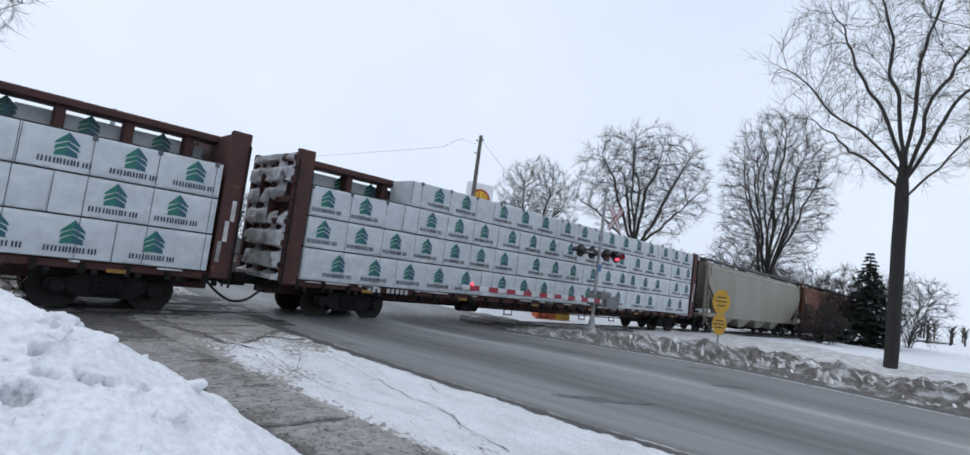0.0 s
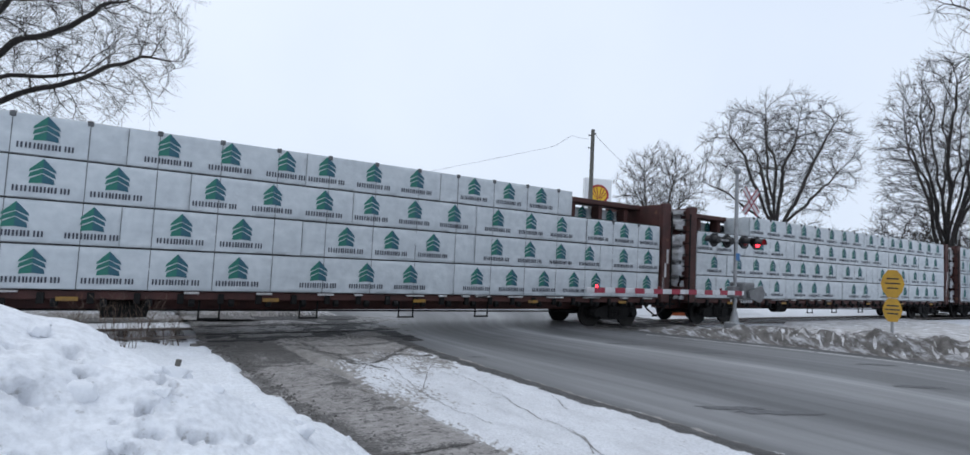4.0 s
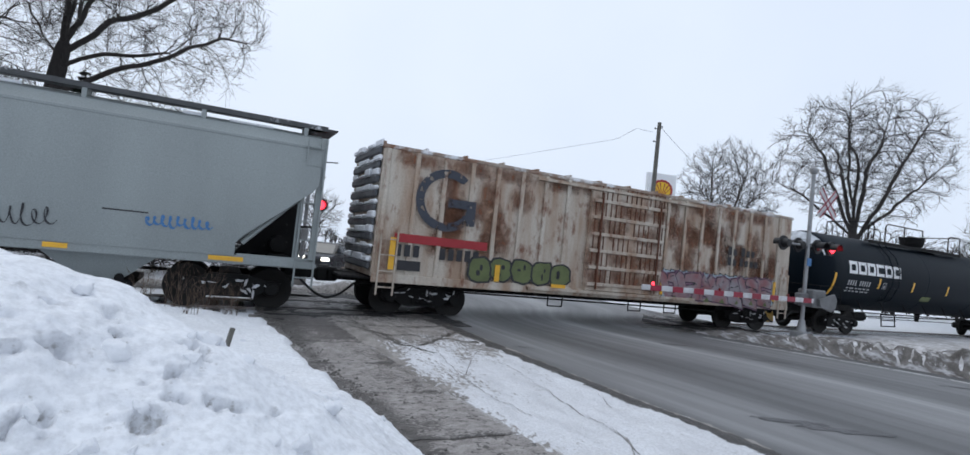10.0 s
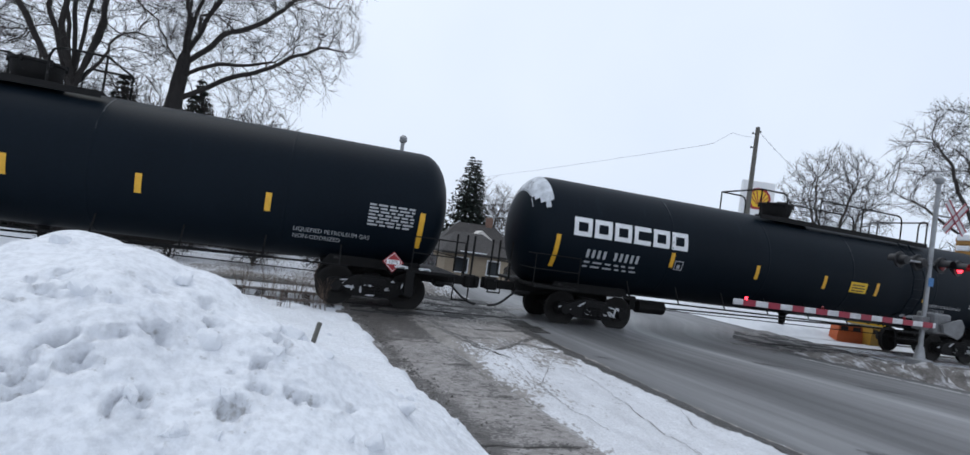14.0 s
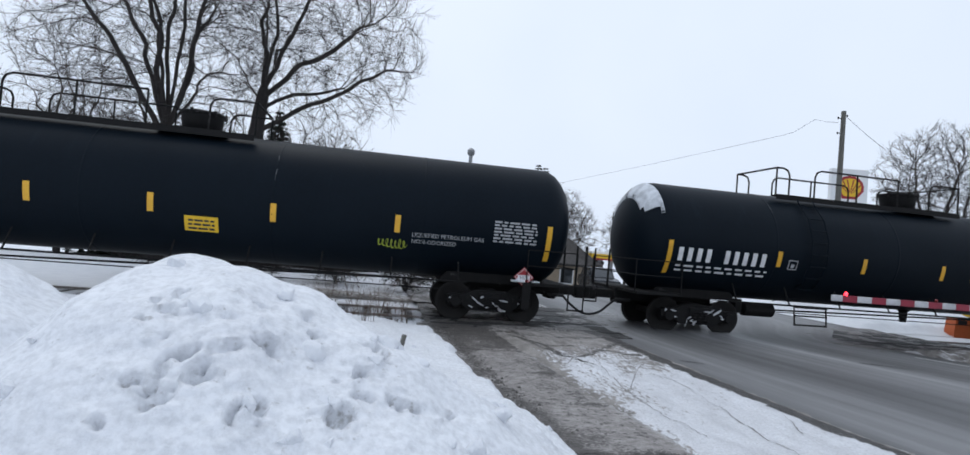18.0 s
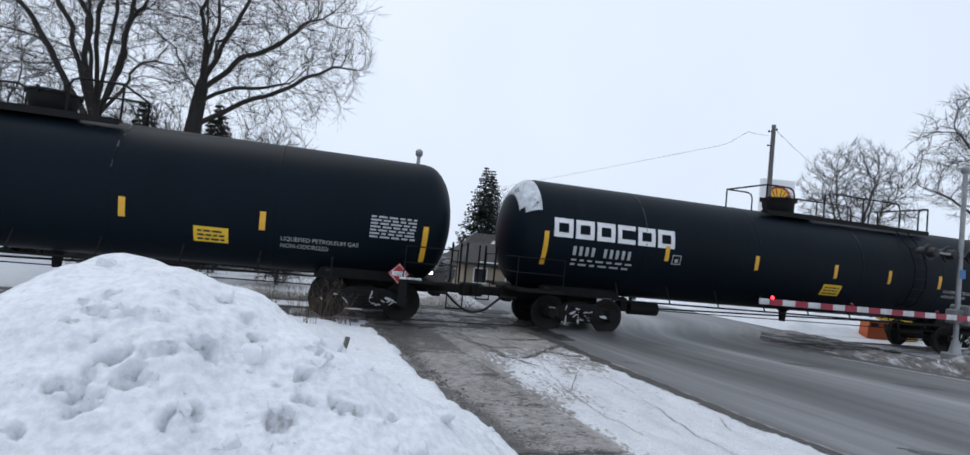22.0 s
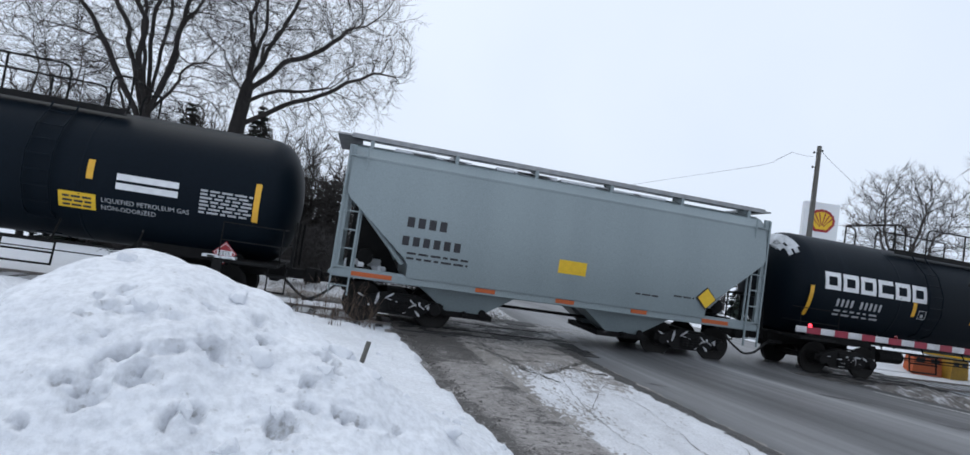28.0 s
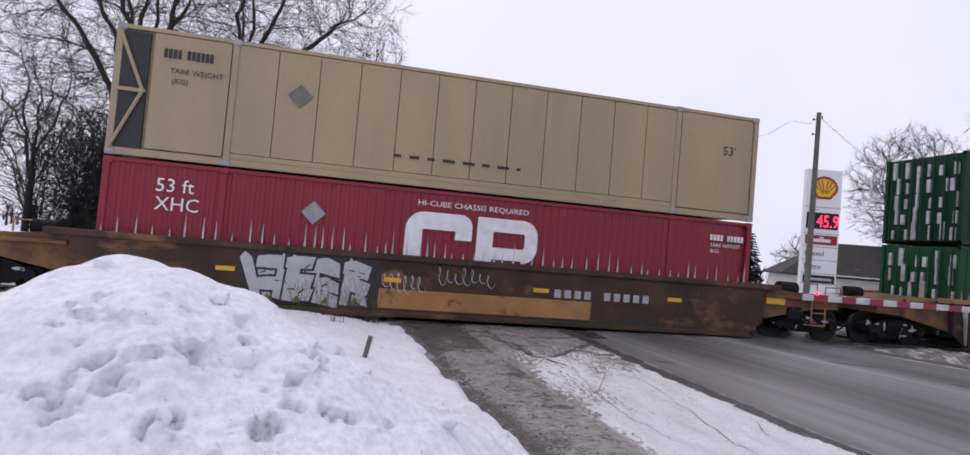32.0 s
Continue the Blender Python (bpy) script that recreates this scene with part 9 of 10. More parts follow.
# how far a car stands from the middle of its couplings, as the slack runs in and out
SLACK = dict(t14=0.33, l3=-0.13, l4=0.13, t3=0.2, b1=-0.1, t4=0.35, h5=0.05, w1=0.05)
# the driver's hand: metres gained or lost against an even pace
DRIFT = ((0, -0.65), (1, -1.9), (2, -2.4), (3, -2.5), (4.5, -3.45), (6, -4.55), (7, -5.7), (8, -6.9), (9, -7.95), (10, -8.5), (11, -9.25), (12, -10.0), (13, -10.7), (14.5, -10.9), (16, -10.98), (18, -10.98),
         (20, -10.98), (22, -10.98), (24, -10.98), (25.5, -10.98), (27, -11.03), (28, -11.28), (29, -10.88), (30, -10.83), (31, -10.48), (32, -9.88))
CARS = {}


def span(key):
    i = ORDER.index(key)
    return COUPLINGS[key] - COUPLINGS[ORDER[i + 1]]


def middle(key):
    i = ORDER.index(key)
    return (COUPLINGS[key] + COUPLINGS[ORDER[i + 1]]) / 2 + SLACK.get(key, 0.0)


def travel(t):
    """How far the train has gone: it slows a little."""
    return 16.4 * t - 0.031 * t * t


def build_train():
    for key in ("h2", "h1"):
        car, body, face = hopper_car(span(key), "tan covered hopper car streaked with rust" if key == "h1" else "rust-brown covered hopper car", HOPPER_TAN if key == "h1" else RUST,
                                     ((-4.6, 1.3), (-1.5, 1.3), (1.7, 1.3), (4.6, 1.1)), 3)
        CARS[key] = car
    CARS["l1"] = lumber_car(span("l1"), "centre-beam flat car with white-wrapped lumber packs, red-oxide ends", 11, 3.3)
    CARS["l2"] = lumber_car(span("l2"), "centre-beam flat car fully stacked with white-wrapped lumber packs", 12, 0.0, 4.5)
    CARS["l3"] = lumber_car(span("l3"), "centre-beam flat car with white-wrapped lumber, one top bay empty", 13, 3.4)
    CARS["l4"] = lumber_car(span("l4"), "centre-beam flat car of white-wrapped lumber with a bare front bay", 14, 0.0, 4.2)

    def white_tag(car, wrap):
        scribble(car, 3.15, 4.4, 2.0, 2.5, GREY_INK, wrap, 5, 14, 0.022)
        scribble(car, 3.3, 3.9, 1.75, 1.92, GREY_INK, wrap, 6, 8, 0.015)

    def drab_patch(car, wrap):
        part("primer_patch", strip(Mesh(), -2.2, -1.45, 1.66, 1.86, wrap, 2), OLIVE, car, "drab olive patch")

    def lime_tag(car, wrap):
        scribble(car, -5.45, -4.3, 1.62, 1.95, LIME, wrap, 7, 16, 0.025)

    def lime_tag_rear(car, wrap):
        scribble(car, 4.55, 5.25, 1.62, 1.95, LIME, wrap, 9, 14, 0.025)

    def teal_blot(car, wrap):
        m = Mesh()
        blob(m, -4.38, 1.69, 0.42, 0.2, lambda z: wrap(z) - 0.006, random.Random(3), 22, 0.3)
        part("paint_blot", m, TEAL, car, "teal paint blot")

    def pale_panel(car, wrap):
        m = Mesh()
        for z in (2.46, 2.26):
            strip(m, 6.01, 7.25, z, z + 0.14, wrap, 2)
        pieces("painted_band", m, WHITE, car, "white painted bands")

    def grey_patch(car, wrap):
        part("primer_patch", strip(Mesh(), 4.3, 6.0, 1.42, 1.53, wrap), GREY_INK, car)

    base = "black gas tank car"
    lpg, non, not_ = "LIQUEFIED PETROLEUM GAS", "NON-ODORIZED", "NOT-ODORIZED"
    spec = {
        "t1": dict(label=base + " with white mark and snow on its end", placard=-2.78, gas=(5.16, 1.85, lpg + "\n" + not_), snow=0.8, stripes=(-8.77, -5.3, -3.24, -0.73, 1.85, 4.67, 8.6),
                   logo_x=-8.42, number=(-7.98, -6.27, 2.07), tare=(-4.97, 2.11), dome=-0.34, rails=(-5.7, 1.65)),
        "t2": dict(label=base + " with number bars and yellow notice", logo=False, placard=5.47, gas=(6.2, 2.0, lpg + "\n" + not_), snow=0.9, stripes=(-8.75, -5.86, -2.86, -0.52, 2.09, 5.38, 8.75),
                   stripe_z=2.32, number=(-7.9, -5.97, 2.14), tare=(-5.65, 2.14), dome=-0.25, rails=(-1.9, 4.6), data_x=7.66),
        "t3": dict(label=base + " with a white sprayed tag", gas=(5.83, 2.0, lpg + "\n" + not_), snow=0.3, stripes=(-8.75, -5.73, -3.19, -0.36, 2.8, 5.76, 8.75),
                   logo_x=-7.9, number=(-7.86, -6.28, 2.15), tare=(-5.34, 2.15), dome=-0.53, rails=(-5.7, 1.83), data_x=7.37, tags=(white_tag, drab_patch)),
        "t4": dict(label=base + " with white mark and low grey patch", placard=1.42, gas=(4.99, 1.95, lpg + "\n" + not_), snow=0.6, stripes=(-9.0, -5.38, -2.34, 0.34, 2.59, 4.82, 8.49),
                   logo_x=-8.58, number=(-8.09, -6.37, 2.08), tare=(-5.13, 2.09), dome=-0.44, rails=(-1.94, 5.46), data_x=7.1, tags=(grey_patch,)),
        "t5": dict(label=base + " with white mark and snow on its end", snow=0.9, dome=-0.2, rails=(-5.4, 1.4)),
        "t6": dict(label=base + " with number bars and snowy end", logo=False, placard=1.04, snow=0.6, stripes=(-8.55, -5.32, -2.63, 0.01, 2.69, 5.4, 8.55), number=(-8.3, -5.59, 2.14),
                   tare=(-4.88, 2.09), dome=-0.07, rails=(-5.1, 1.15), gas=(4.87, 1.8, lpg + "\n" + non), data_x=7.3),
        "t7": dict(label=base + " with white mark and lime spray tags", placard=0.25, notice_z=1.86, snow=0.4, stripes=(-8.78, -5.08, -2.89, -0.45, 2.15, 4.99, 8.77), stripe_z=2.26,
                   logo_x=-8.3, number=(-7.91, -6.11, 2.19), tare=(-4.76, 2.18), dome=-0.02, rails=(-5.2, 1.45), gas=(5.35, 2.05, lpg + "\n" + non), tags=(lime_tag, lime_tag_rear)),
        "t8": dict(label=base + " with number bars and large yellow notice", logo=False, placard=5.45, notice_z=2.33, snow=0.8, stripes=(-9.13, -5.95, -3.16, -0.27, 2.39, 5.33, 8.9), stripe_z=2.47,
                   number=(-8.17, -6.06, 2.26), tare=(-5.7, 2.28), dome=-0.12, rails=(-1.51, 6.0), gas=(6.32, 2.14, non + "\n" + lpg), data_x=7.9),
        "t9": dict(label=base + " with white mark and yellow notice", placard=0.47, notice_z=1.8, snow=0.7, stripes=(-8.8, -5.17, -2.15, 0.79, 2.96, 5.12, 8.56), stripe_z=2.38,
                   logo_x=-8.6, number=(-8.0, -6.2, 2.2), tare=(-4.85, 2.23), dome=-0.1, rails=(-1.4, 5.3), gas=(5.36, 2.12, lpg + "\n" + non), data_x=7.4),
        "t10": dict(label=base + " with white mark and low yellow notice", placard=3.43, notice_z=1.72, snow=0.5, stripes=(-8.53, -5.01, -3.03, -0.45, 2.03, 4.85, 8.59), stripe_z=2.14,
                    logo_x=-8.15, number=(-7.69, -5.93, 2.08), tare=(-4.77, 2.07), dome=-0.08, rails=(-5.2, 1.6), gas=(5.26, 1.8, lpg + "\n" + non), data_x=7.25),
        "t11": dict(label=base + " with white mark and clean plain sides", snow=0.3, stripes=(-8.7, -4.95, -1.74, 0.18, 2.83, 5.35, 8.78), stripe_z=2.27, logo_x=-8.24,
                    number=(-7.73, -6.05, 2.16), tare=(-4.6, 2.17), dome=0.11, rails=(-1.25, 5.7), gas=(5.55, 2.02, lpg + "\n" + non), data_x=7.43),
        "t12": dict(label=base + " with number bars and a yellow notice", logo=False, placard=4.6, number=(-8.2, -6.1, 2.2), stripe_z=2.4, gas=(6.0, 2.1, non + "\n" + lpg), snow=0.9),
        "t13": dict(label=base + " with white mark and snow-crusted trucks", snow=0.2, stripes=(-8.97, -5.33, -3.09, -0.96, 1.95, 4.83, 8.42), stripe_z=2.3, logo_x=-8.56,
                    number=(-8.07, -6.42, 2.18), tare=(-5.01, 2.17), dome=-0.38, rails=(-5.6, 1.3), gas=(5.1, 2.02, lpg + "\n" + non), data_x=7.05),
        "t14": dict(label=base + " with number bars and a teal blot", logo=False, snow=1.0, stripes=(-9.2, -6.5, -3.99, -1.22, 2.26, 5.49, 8.89), stripe_z=2.6, placard=4.92, notice_z=1.9,
                    number=(-9.03, -6.86, 2.54), tare=(-5.97, 2.5), dome=-0.25, rails=(-1.6, 5.73), gas=(5.74, 2.0, lpg + "\n" + non), data_x=7.7, tags=(teal_blot, pale_panel)),
    }
    for i, (key, kw) in enumerate(spec.items()):
        CARS[key] = tank_car(span(key), seed=20 + i, **kw)

    # rusty white box car
    car, body = box_car(span("b1"), "white insulated box car, heavily rusted and sprayed with graffiti", RUST_WHITE, 4.41, 0.78, (-1.45, 1.5), 31, SOOTY_END, ROOF_STAINED)
    CARS["b1"] = car
    m = Mesh().box(-1.45, 1.5, -1.62, -1.5, 1.05, 4.05, 0.02)
    door = part("plug_door", m, RUST_WHITE, car, "rusted plug door")
    rs = random.Random(5)
    for k in range(16):
        stain(car, -1.1 + 0.75 * (k % 4) + rs.uniform(-0.15, 0.15), 1.4 + 0.72 * (k // 4) + rs.uniform(-0.1, 0.1), rs.uniform(0.35, 0.6), rs.uniform(0.25, 0.45), flat(-1.623), RUST_BLOOM, "rust_bloom", "brown rust on the door", 2.6, 0.001 * (k % 3))
    m = Mesh()
    for k in range(6):
        m.box(-1.4, 1.45, -1.67, -1.6, 1.2 + 0.5 * k, 1.3 + 0.5 * k, 0.01)
    pieces("door_bar", m, RUST_WHITE, door)
    m = Mesh()
    for k in range(15):
        x = -1.3 + 0.19 * k
        for j in range(6):
            if (k + j) % 5:
                m.box(x - 0.012, x + 0.012, -1.645, -1.62, 1.3 + 0.5 * j, 1.7 + 0.5 * j)
    pieces("door_rib", m, RUST, door)
    m = Mesh()
    for x in (-1.1, 1.2):
        m.tube((x, -1.69, 1.1), (x, -1.69, 4.0), 0.03)
    pieces("lock_rod", m, RUST, door)
    m = Mesh().box(-3.4, 3.0, -1.68, -1.56, 4.05, 4.13).box(-3.4, 3.0, -1.68, -1.56, 0.96, 1.04)
    pieces("door_rail", m, RUST_WHITE, car)
    face = flat(-1.572)
    m = Mesh()
    cx, cz, r0, r1 = -6.05, 3.1, 0.9, 0.66
    for k in range(30):
        t0, t1 = radians(50 + 300 * k / 30), radians(50 + 300 * (k + 1) / 30)
        m.quad(*[(cx + q * 0.95 * math.cos(t), -1.572, cz + q * 0.9 * math.sin(t)) for q, t in ((r0, t0), (r0, t1), (r1, t1), (r1, t0))])
    m.box(cx + 0.05, cx + 0.85, -1.574, -1.57, cz - 0.16, cz + 0.06).box(cx + 0.6, cx + 0.85, -1.574, -1.57, cz - 0.6, cz - 0.16)
    part("painted_emblem", m, WORN_NAVY, car, "large dark round emblem, flaking")
    rs = random.Random(77)
    for k in range(60):
        x, z = rs.uniform(-7.2, 7.0), rs.uniform(1.9, 3.5)
        dense = 1.0 if x > 1.5 else 0.55
        if rs.random() < dense and not -1.6 < x < 1.6:
            stain(car, x, z, rs.uniform(0.3, 0.5), rs.uniform(0.35, 0.75), flat(-1.505), RUST_BLOOM, "rust_bloom", "brown rust run on the paint", 2.2, 0.001 * (k % 4))
    for k in range(10):
        stain(car, -7.0 + 1.45 * k + rs.uniform(-0.2, 0.2), 4.02, 0.75, 0.25, flat(-1.505), RUST_BLOOM, "rust_bloom", "brown rust run on the paint", 3.0, 0.005)
    part("painted_band", Mesh().box(-7.35, -4.75, -1.574, -1.57, 1.9, 2.12), RED, car, "faded red band")
    m = Mesh()
    for x, z, n_ in ((-7.3, 1.55, 3), (-6.1, 1.55, 5)):
        for i in range(n_):
            strip(m, x + 0.24 * i, x + 0.24 * i + 0.16, z, z + 0.3, face)
    for x, z, n_ in ((4.5, 2.62, 2), (5.15, 2.62, 3), (4.5, 2.27, 2), (5.1, 2.27, 4)):
        for i in range(n_):
            strip(m, x + 0.25 * i, x + 0.25 * i + 0.17, z, z + (0.3 if i == 0 else 0.22), face)
    pieces("painted_name", m, BLACK_INK, car, "black painted name as bars")
    part("stencil_panel", Mesh().box(4.47, 5.17, -1.592, -1.585, 1.25, 1.75).box(5.42, 6.1, -1.592, -1.585, 1.55, 1.78).box(-7.2, -6.6, -1.592, -1.57, 1.2, 1.45), BLACK_INK, car)
    graffiti(car, -5.2, -2.0, 1.05, 1.75, OLIVE, BLACK_INK, flat(-1.57), 41, 5)
    burner(car, 1.75, 6.85, 0.96, 1.85, flat(-1.57), 42, 7, DUSTY, PALE_BLUE, PURPLE, 0.2)
    m = Mesh().box(-7.45, -7.3, -1.6, -1.59, 1.2, 2.0).box(-4.45, -4.3, -1.6, -1.59, 1.1, 1.55).box(-2.6, -2.1, -1.6, -1.59, 1.05, 1.15).box(5.05, 5.19, -1.6, -1.593, 1.05, 1.45)
    m.box(6.9, 7.04, -1.6, -1.59, 1.15, 1.85).box(1.83, 2.31, -1.6, -1.59, 1.1, 1.22).box(1.52, 1.64, -1.6, -1.59, 1.1, 1.5)
    pieces("reflector", m, YELLOW, car)

    # grey hopper with a red name
    car, body, face = hopper_car(span("h3"), "light grey covered hopper car with red name bars and spray tags", HOPPER_GREY, ((-4.6, 1.25), (-0.2, 1.25), (3.9, 1.25)), 33)
    CARS["h3"] = car
    m = Mesh()
    for x, w, h in ((-6.6, 0.52, 0.55), (-6.0, 0.5, 0.55), (-5.25, 0.5, 0.55), (-4.68, 0.4, 0.4), (-4.2, 0.13, 0.5), (-3.98, 0.13, 0.58)):
        if w > 0.3:
            ring(m, x, x + w, 2.82, 2.82 + h, 0.15, face, open_right=(x == -6.6))
        else:
            strip(m, x, x + w, 2.82, 2.82 + h, face, 3)
    pieces("painted_name", m, NAME_RED, car, "red painted name as plain shapes")
    m = Mesh()
    for i in range(6):
        strip(m, -6.1 + 0.19 * i, -6.1 + 0.19 * i + 0.12, 1.85, 2.09, face)
    bars(m, -6.1, -5.2, 2.34, 0.14, face, random.Random(2), 0.1, 0.25)
    strip(m, 3.9, 4.7, 1.95, 1.98, face)
    pieces("painted_number", m, BLACK_INK, car)
    scribble(car, -4.9, -3.4, 1.85, 2.2, BLUE_SPRAY, face, 51, 22, 0.03)
    scribble(car, -5.2, -3.7, 1.45, 1.7, BLACK_INK, face, 52, 24, 0.02)
    rs = random.Random(53)
    m = Mesh()
    for k in range(8):
        x = -0.8 + 0.16 * k
        strip(m, x, x + rs.uniform(0.13, 0.17), 1.3 + rs.uniform(0, 0.06), 2.0 - rs.uniform(0, 0.08), lambda z: face(z) - 0.004, 2, rs.uniform(-0.04, 0.06))
    pieces("spray_block", m, SOOT, car, "block of upright black spray strokes")
    scribble(car, 1.15, 3.15, 1.4, 1.95, BLACK_INK, face, 54, 22, 0.025)
    scribble(car, 4.65, 5.9, 1.65, 2.0, BLUE_SPRAY, face, 55, 18, 0.04)
    m = Mesh()
    for x, w in ((-6.3, 0.85), (-3.44, 0.5), (-1.25, 0.45), (0.87, 0.45), (3.0, 0.4), (5.9, 0.7)):
        m.box(x, x + w, -1.575, -1.56, 1.1, 1.2)
    pieces("reflector", m, YELLOW, car)

    # yellow box car with two black doors
    car, body = box_car(span("b2"), "yellow high-cube box car with black double doors and graffiti", TTX_YELLOW, 5.0, 1.28, (-2.4, 2.45), 37, TTX_YELLOW, TTX_YELLOW, grid=True)
    CARS["b2"] = car
    rng = random.Random(9)
    for x0, x1 in ((-2.4, 0.0), (0.04, 2.45)):
        d = part("plug_door", Mesh().box(x0, x1, -1.64, -1.5, 1.1, 4.78, 0.02), DOOR_BLACK, car, "black sliding door")
        m = Mesh()
        for k in range(2):
            x = x0 + 0.45 + 1.3 * k
            m.tube((x, -1.67, 1.15), (x, -1.67, 4.7), 0.028)
        m.box(x0 + 0.05, x1 - 0.05, -1.67, -1.64, 1.5, 1.56).box(x0 + 0.05, x1 - 0.05, -1.67, -1.64, 3.4, 3.45)
        pieces("lock_rod", m, DOOR_BLACK, d)
        m = Mesh()
        for k in range(9):
            x, z = rng.uniform(x0 + 0.1, x1 - 0.5), rng.choice((1.35, 1.6, 1.9, 2.15, 2.45))
            bars(m, x, x + rng.uniform(0.2, 0.5), z, 0.05, flat(-1.646), rng, 0.03, 0.12)
        m.box(x0 + 1.3, x0 + 1.55, -1.65, -1.646, 2.35, 2.47)
        m.box(x0 + 0.9, x0 + 1.1, -1.65, -1.646, 1.75, 1.95)
        part("door_stencil", m, WHITE, d)
        lettering("ASD", 0.09, WHITE, d, (x0 + 0.95, -1.65, 2.02))
    for j, w in enumerate(("CERRAR Y BLOQUEAR", "AMBAS PUERTAS ANTES", "DE MOVER EL CARRO", "CLOSE AND LOCK", "BOTH DOORS BEFORE", "MOVING CAR")):
        lettering(w, 0.11, WHITE, car, (-1.85 + 0.03 * abs(j - 2), -1.652, 4.25 - 0.17 * j))
    m = Mesh().box(-2.5, 2.6, -1.7, -1.56, 4.78, 4.88).box(-9.0, 9.0, -1.62, -1.56, 1.0, 1.1)
    pieces("door_rail", m, TTX_YELLOW, car)
    for words, x, z in (("next", -8.6, 3.75), ("load", -8.6, 3.46), ("any", -5.85, 3.85), ("road", -5.9, 3.56)):
        lettering(words, 0.24, BLACK_INK, car, (x, -1.566, z))
    for ink, reach_, top_, off in ((BLUE_SPRAY, 0.0, 0.52, 0.0), (RED, 0.2, 0.3, 0.004)):
        for tip, tail in ((-6.96, -7.56), (-6.84, -6.24)):
            sg = 1 if tail > tip else -1
            t_ = tip + sg * reach_
            m = Mesh()
            for up in (-1, 1):
                m.quad(*[(q, -1.568 - off - 0.0015 * (up + 1), z) for q, z in ((t_, 3.49), (t_, 3.67), (tail, 3.67 + up * top_), (tail, 3.49 + up * top_))])
            part("painted_emblem", m, ink, car, "nested arrow emblem strokes")
    m = Mesh()
    for x, n_, z in ((-7.55, 2, 2.5), (-6.75, 2, 2.5), (-7.55, 2, 2.08), (-6.75, 2, 2.08), (-5.9, 2, 2.08)):
        for i in range(n_):
            strip(m, x + 0.3 * i, x + 0.3 * i + 0.18, z, z + 0.28, flat(-1.568))
    pieces("painted_number", m, BLACK_INK, car, "large car number as bars")
    m = Mesh()
    for i in range(3):
        strip(m, 4.5 + 0.5 * i, 4.5 + 0.5 * i + 0.4, 3.1, 3.55, flat(-1.568))
    part("painted_mark", m, OXIDE, car, "faded red mark")
    lettering("RAILCAR POOLING EXPERTS", 0.19, BLACK_INK, car, (3.3, -1.57, 2.72), width=4.1)
    burner(car, -8.0, -2.85, 0.62, 2.02, flat(-1.63), 61, 7)
    burner(car, 2.75, 7.0, 0.6, 2.0, flat(-1.63), 62, 5)
    part("notice", Mesh().box(-7.3, -6.5, -1.665, -1.66, 1.55, 1.72), YELLOW_SIGN, car)

    # cream hopper with rust patches
    car, body, face = hopper_car(span("h4"), "cream-grey covered hopper car with square rust patches", HOPPER_CREAM, ((-5.0, 1.5), (0.0, 1.7), (4.9, 1.5)), 35, round_ends=True, roof_paint=ROOF_STAINED)
    CARS["h4"] = car
    rng = random.Random(4)
    for x, rx, rz in ((-6.55, 0.95, 0.5), (-4.5, 0.8, 0.5), (-2.5, 0.72, 0.42), (-0.6, 0.7, 0.36), (1.15, 0.7, 0.42), (2.85, 0.7, 0.5), (4.6, 0.72, 0.6), (6.3, 0.72, 0.75), (7.7, 0.42, 0.6)):
        stain(car, x, 3.1 + rng.uniform(-0.04, 0.08), rx, rz, face, RUST_STAIN, label="soft square rust patch")
    part("repaint_patch", strip(Mesh(), 0.9, 1.75, 2.72, 3.35, lambda z: face(z) - 0.004, 4), HOPPER_CREAM, car, "pale repainted square")
    m = Mesh()
    for x, n_, z in ((-6.5, 4, 2.45), (-6.4, 4, 2.05)):
        for i in range(n_):
            strip(m, x + 0.27 * i, x + 0.27 * i + 0.06, z, z + 0.24, face)
            strip(m, x + 0.27 * i + 0.12, x + 0.27 * i + 0.18, z, z + 0.24, face)
    for z in (1.85, 1.75):
        bars(m, -6.6, -5.3, z, 0.05, face, rng, 0.05, 0.18)
    strip(m, 4.3, 4.9, 1.55, 1.82, face)
    scribble(car, -3.4, -1.2, 1.5, 1.9, GREEN_INK, face, 57, 20, 0.025)
    pieces("painted_number", m, BLACK_INK, car)
    m = Mesh()
    for x in (-7.3, -3.9, 1.0, 5.0, 7.2):
        strip(m, x, x + 0.12, 1.55, 2.15 if abs(x) > 6 else 1.85, face)
    pieces("reflector", m, YELLOW, car)

    # blue-grey short hopper
    car, body, face = hopper_car(span("h5"), "clean blue-grey short covered hopper car", HOPPER_BLUE, ((-2.4, 1.5), (2.0, 1.5)), 39, roof=GALV, curved=0.22)
    CARS["h5"] = car
    m = Mesh()
    for i in range(5):
        if i:
            strip(m, -4.45 + 0.26 * i, -4.45 + 0.26 * i + 0.17, 2.42, 2.66, face)
    for i in range(6):
        strip(m, -4.25 + 0.25 * i, -4.25 + 0.25 * i + 0.16, 1.98, 2.2, face)
    for z in (1.78, 1.66):
        bars(m, -4.1, -2.6, z, 0.05, face, rng, 0.06, 0.2)
    bars(m, 1.9, 2.6, 1.6, 0.04, face, rng, 0.04, 0.2)
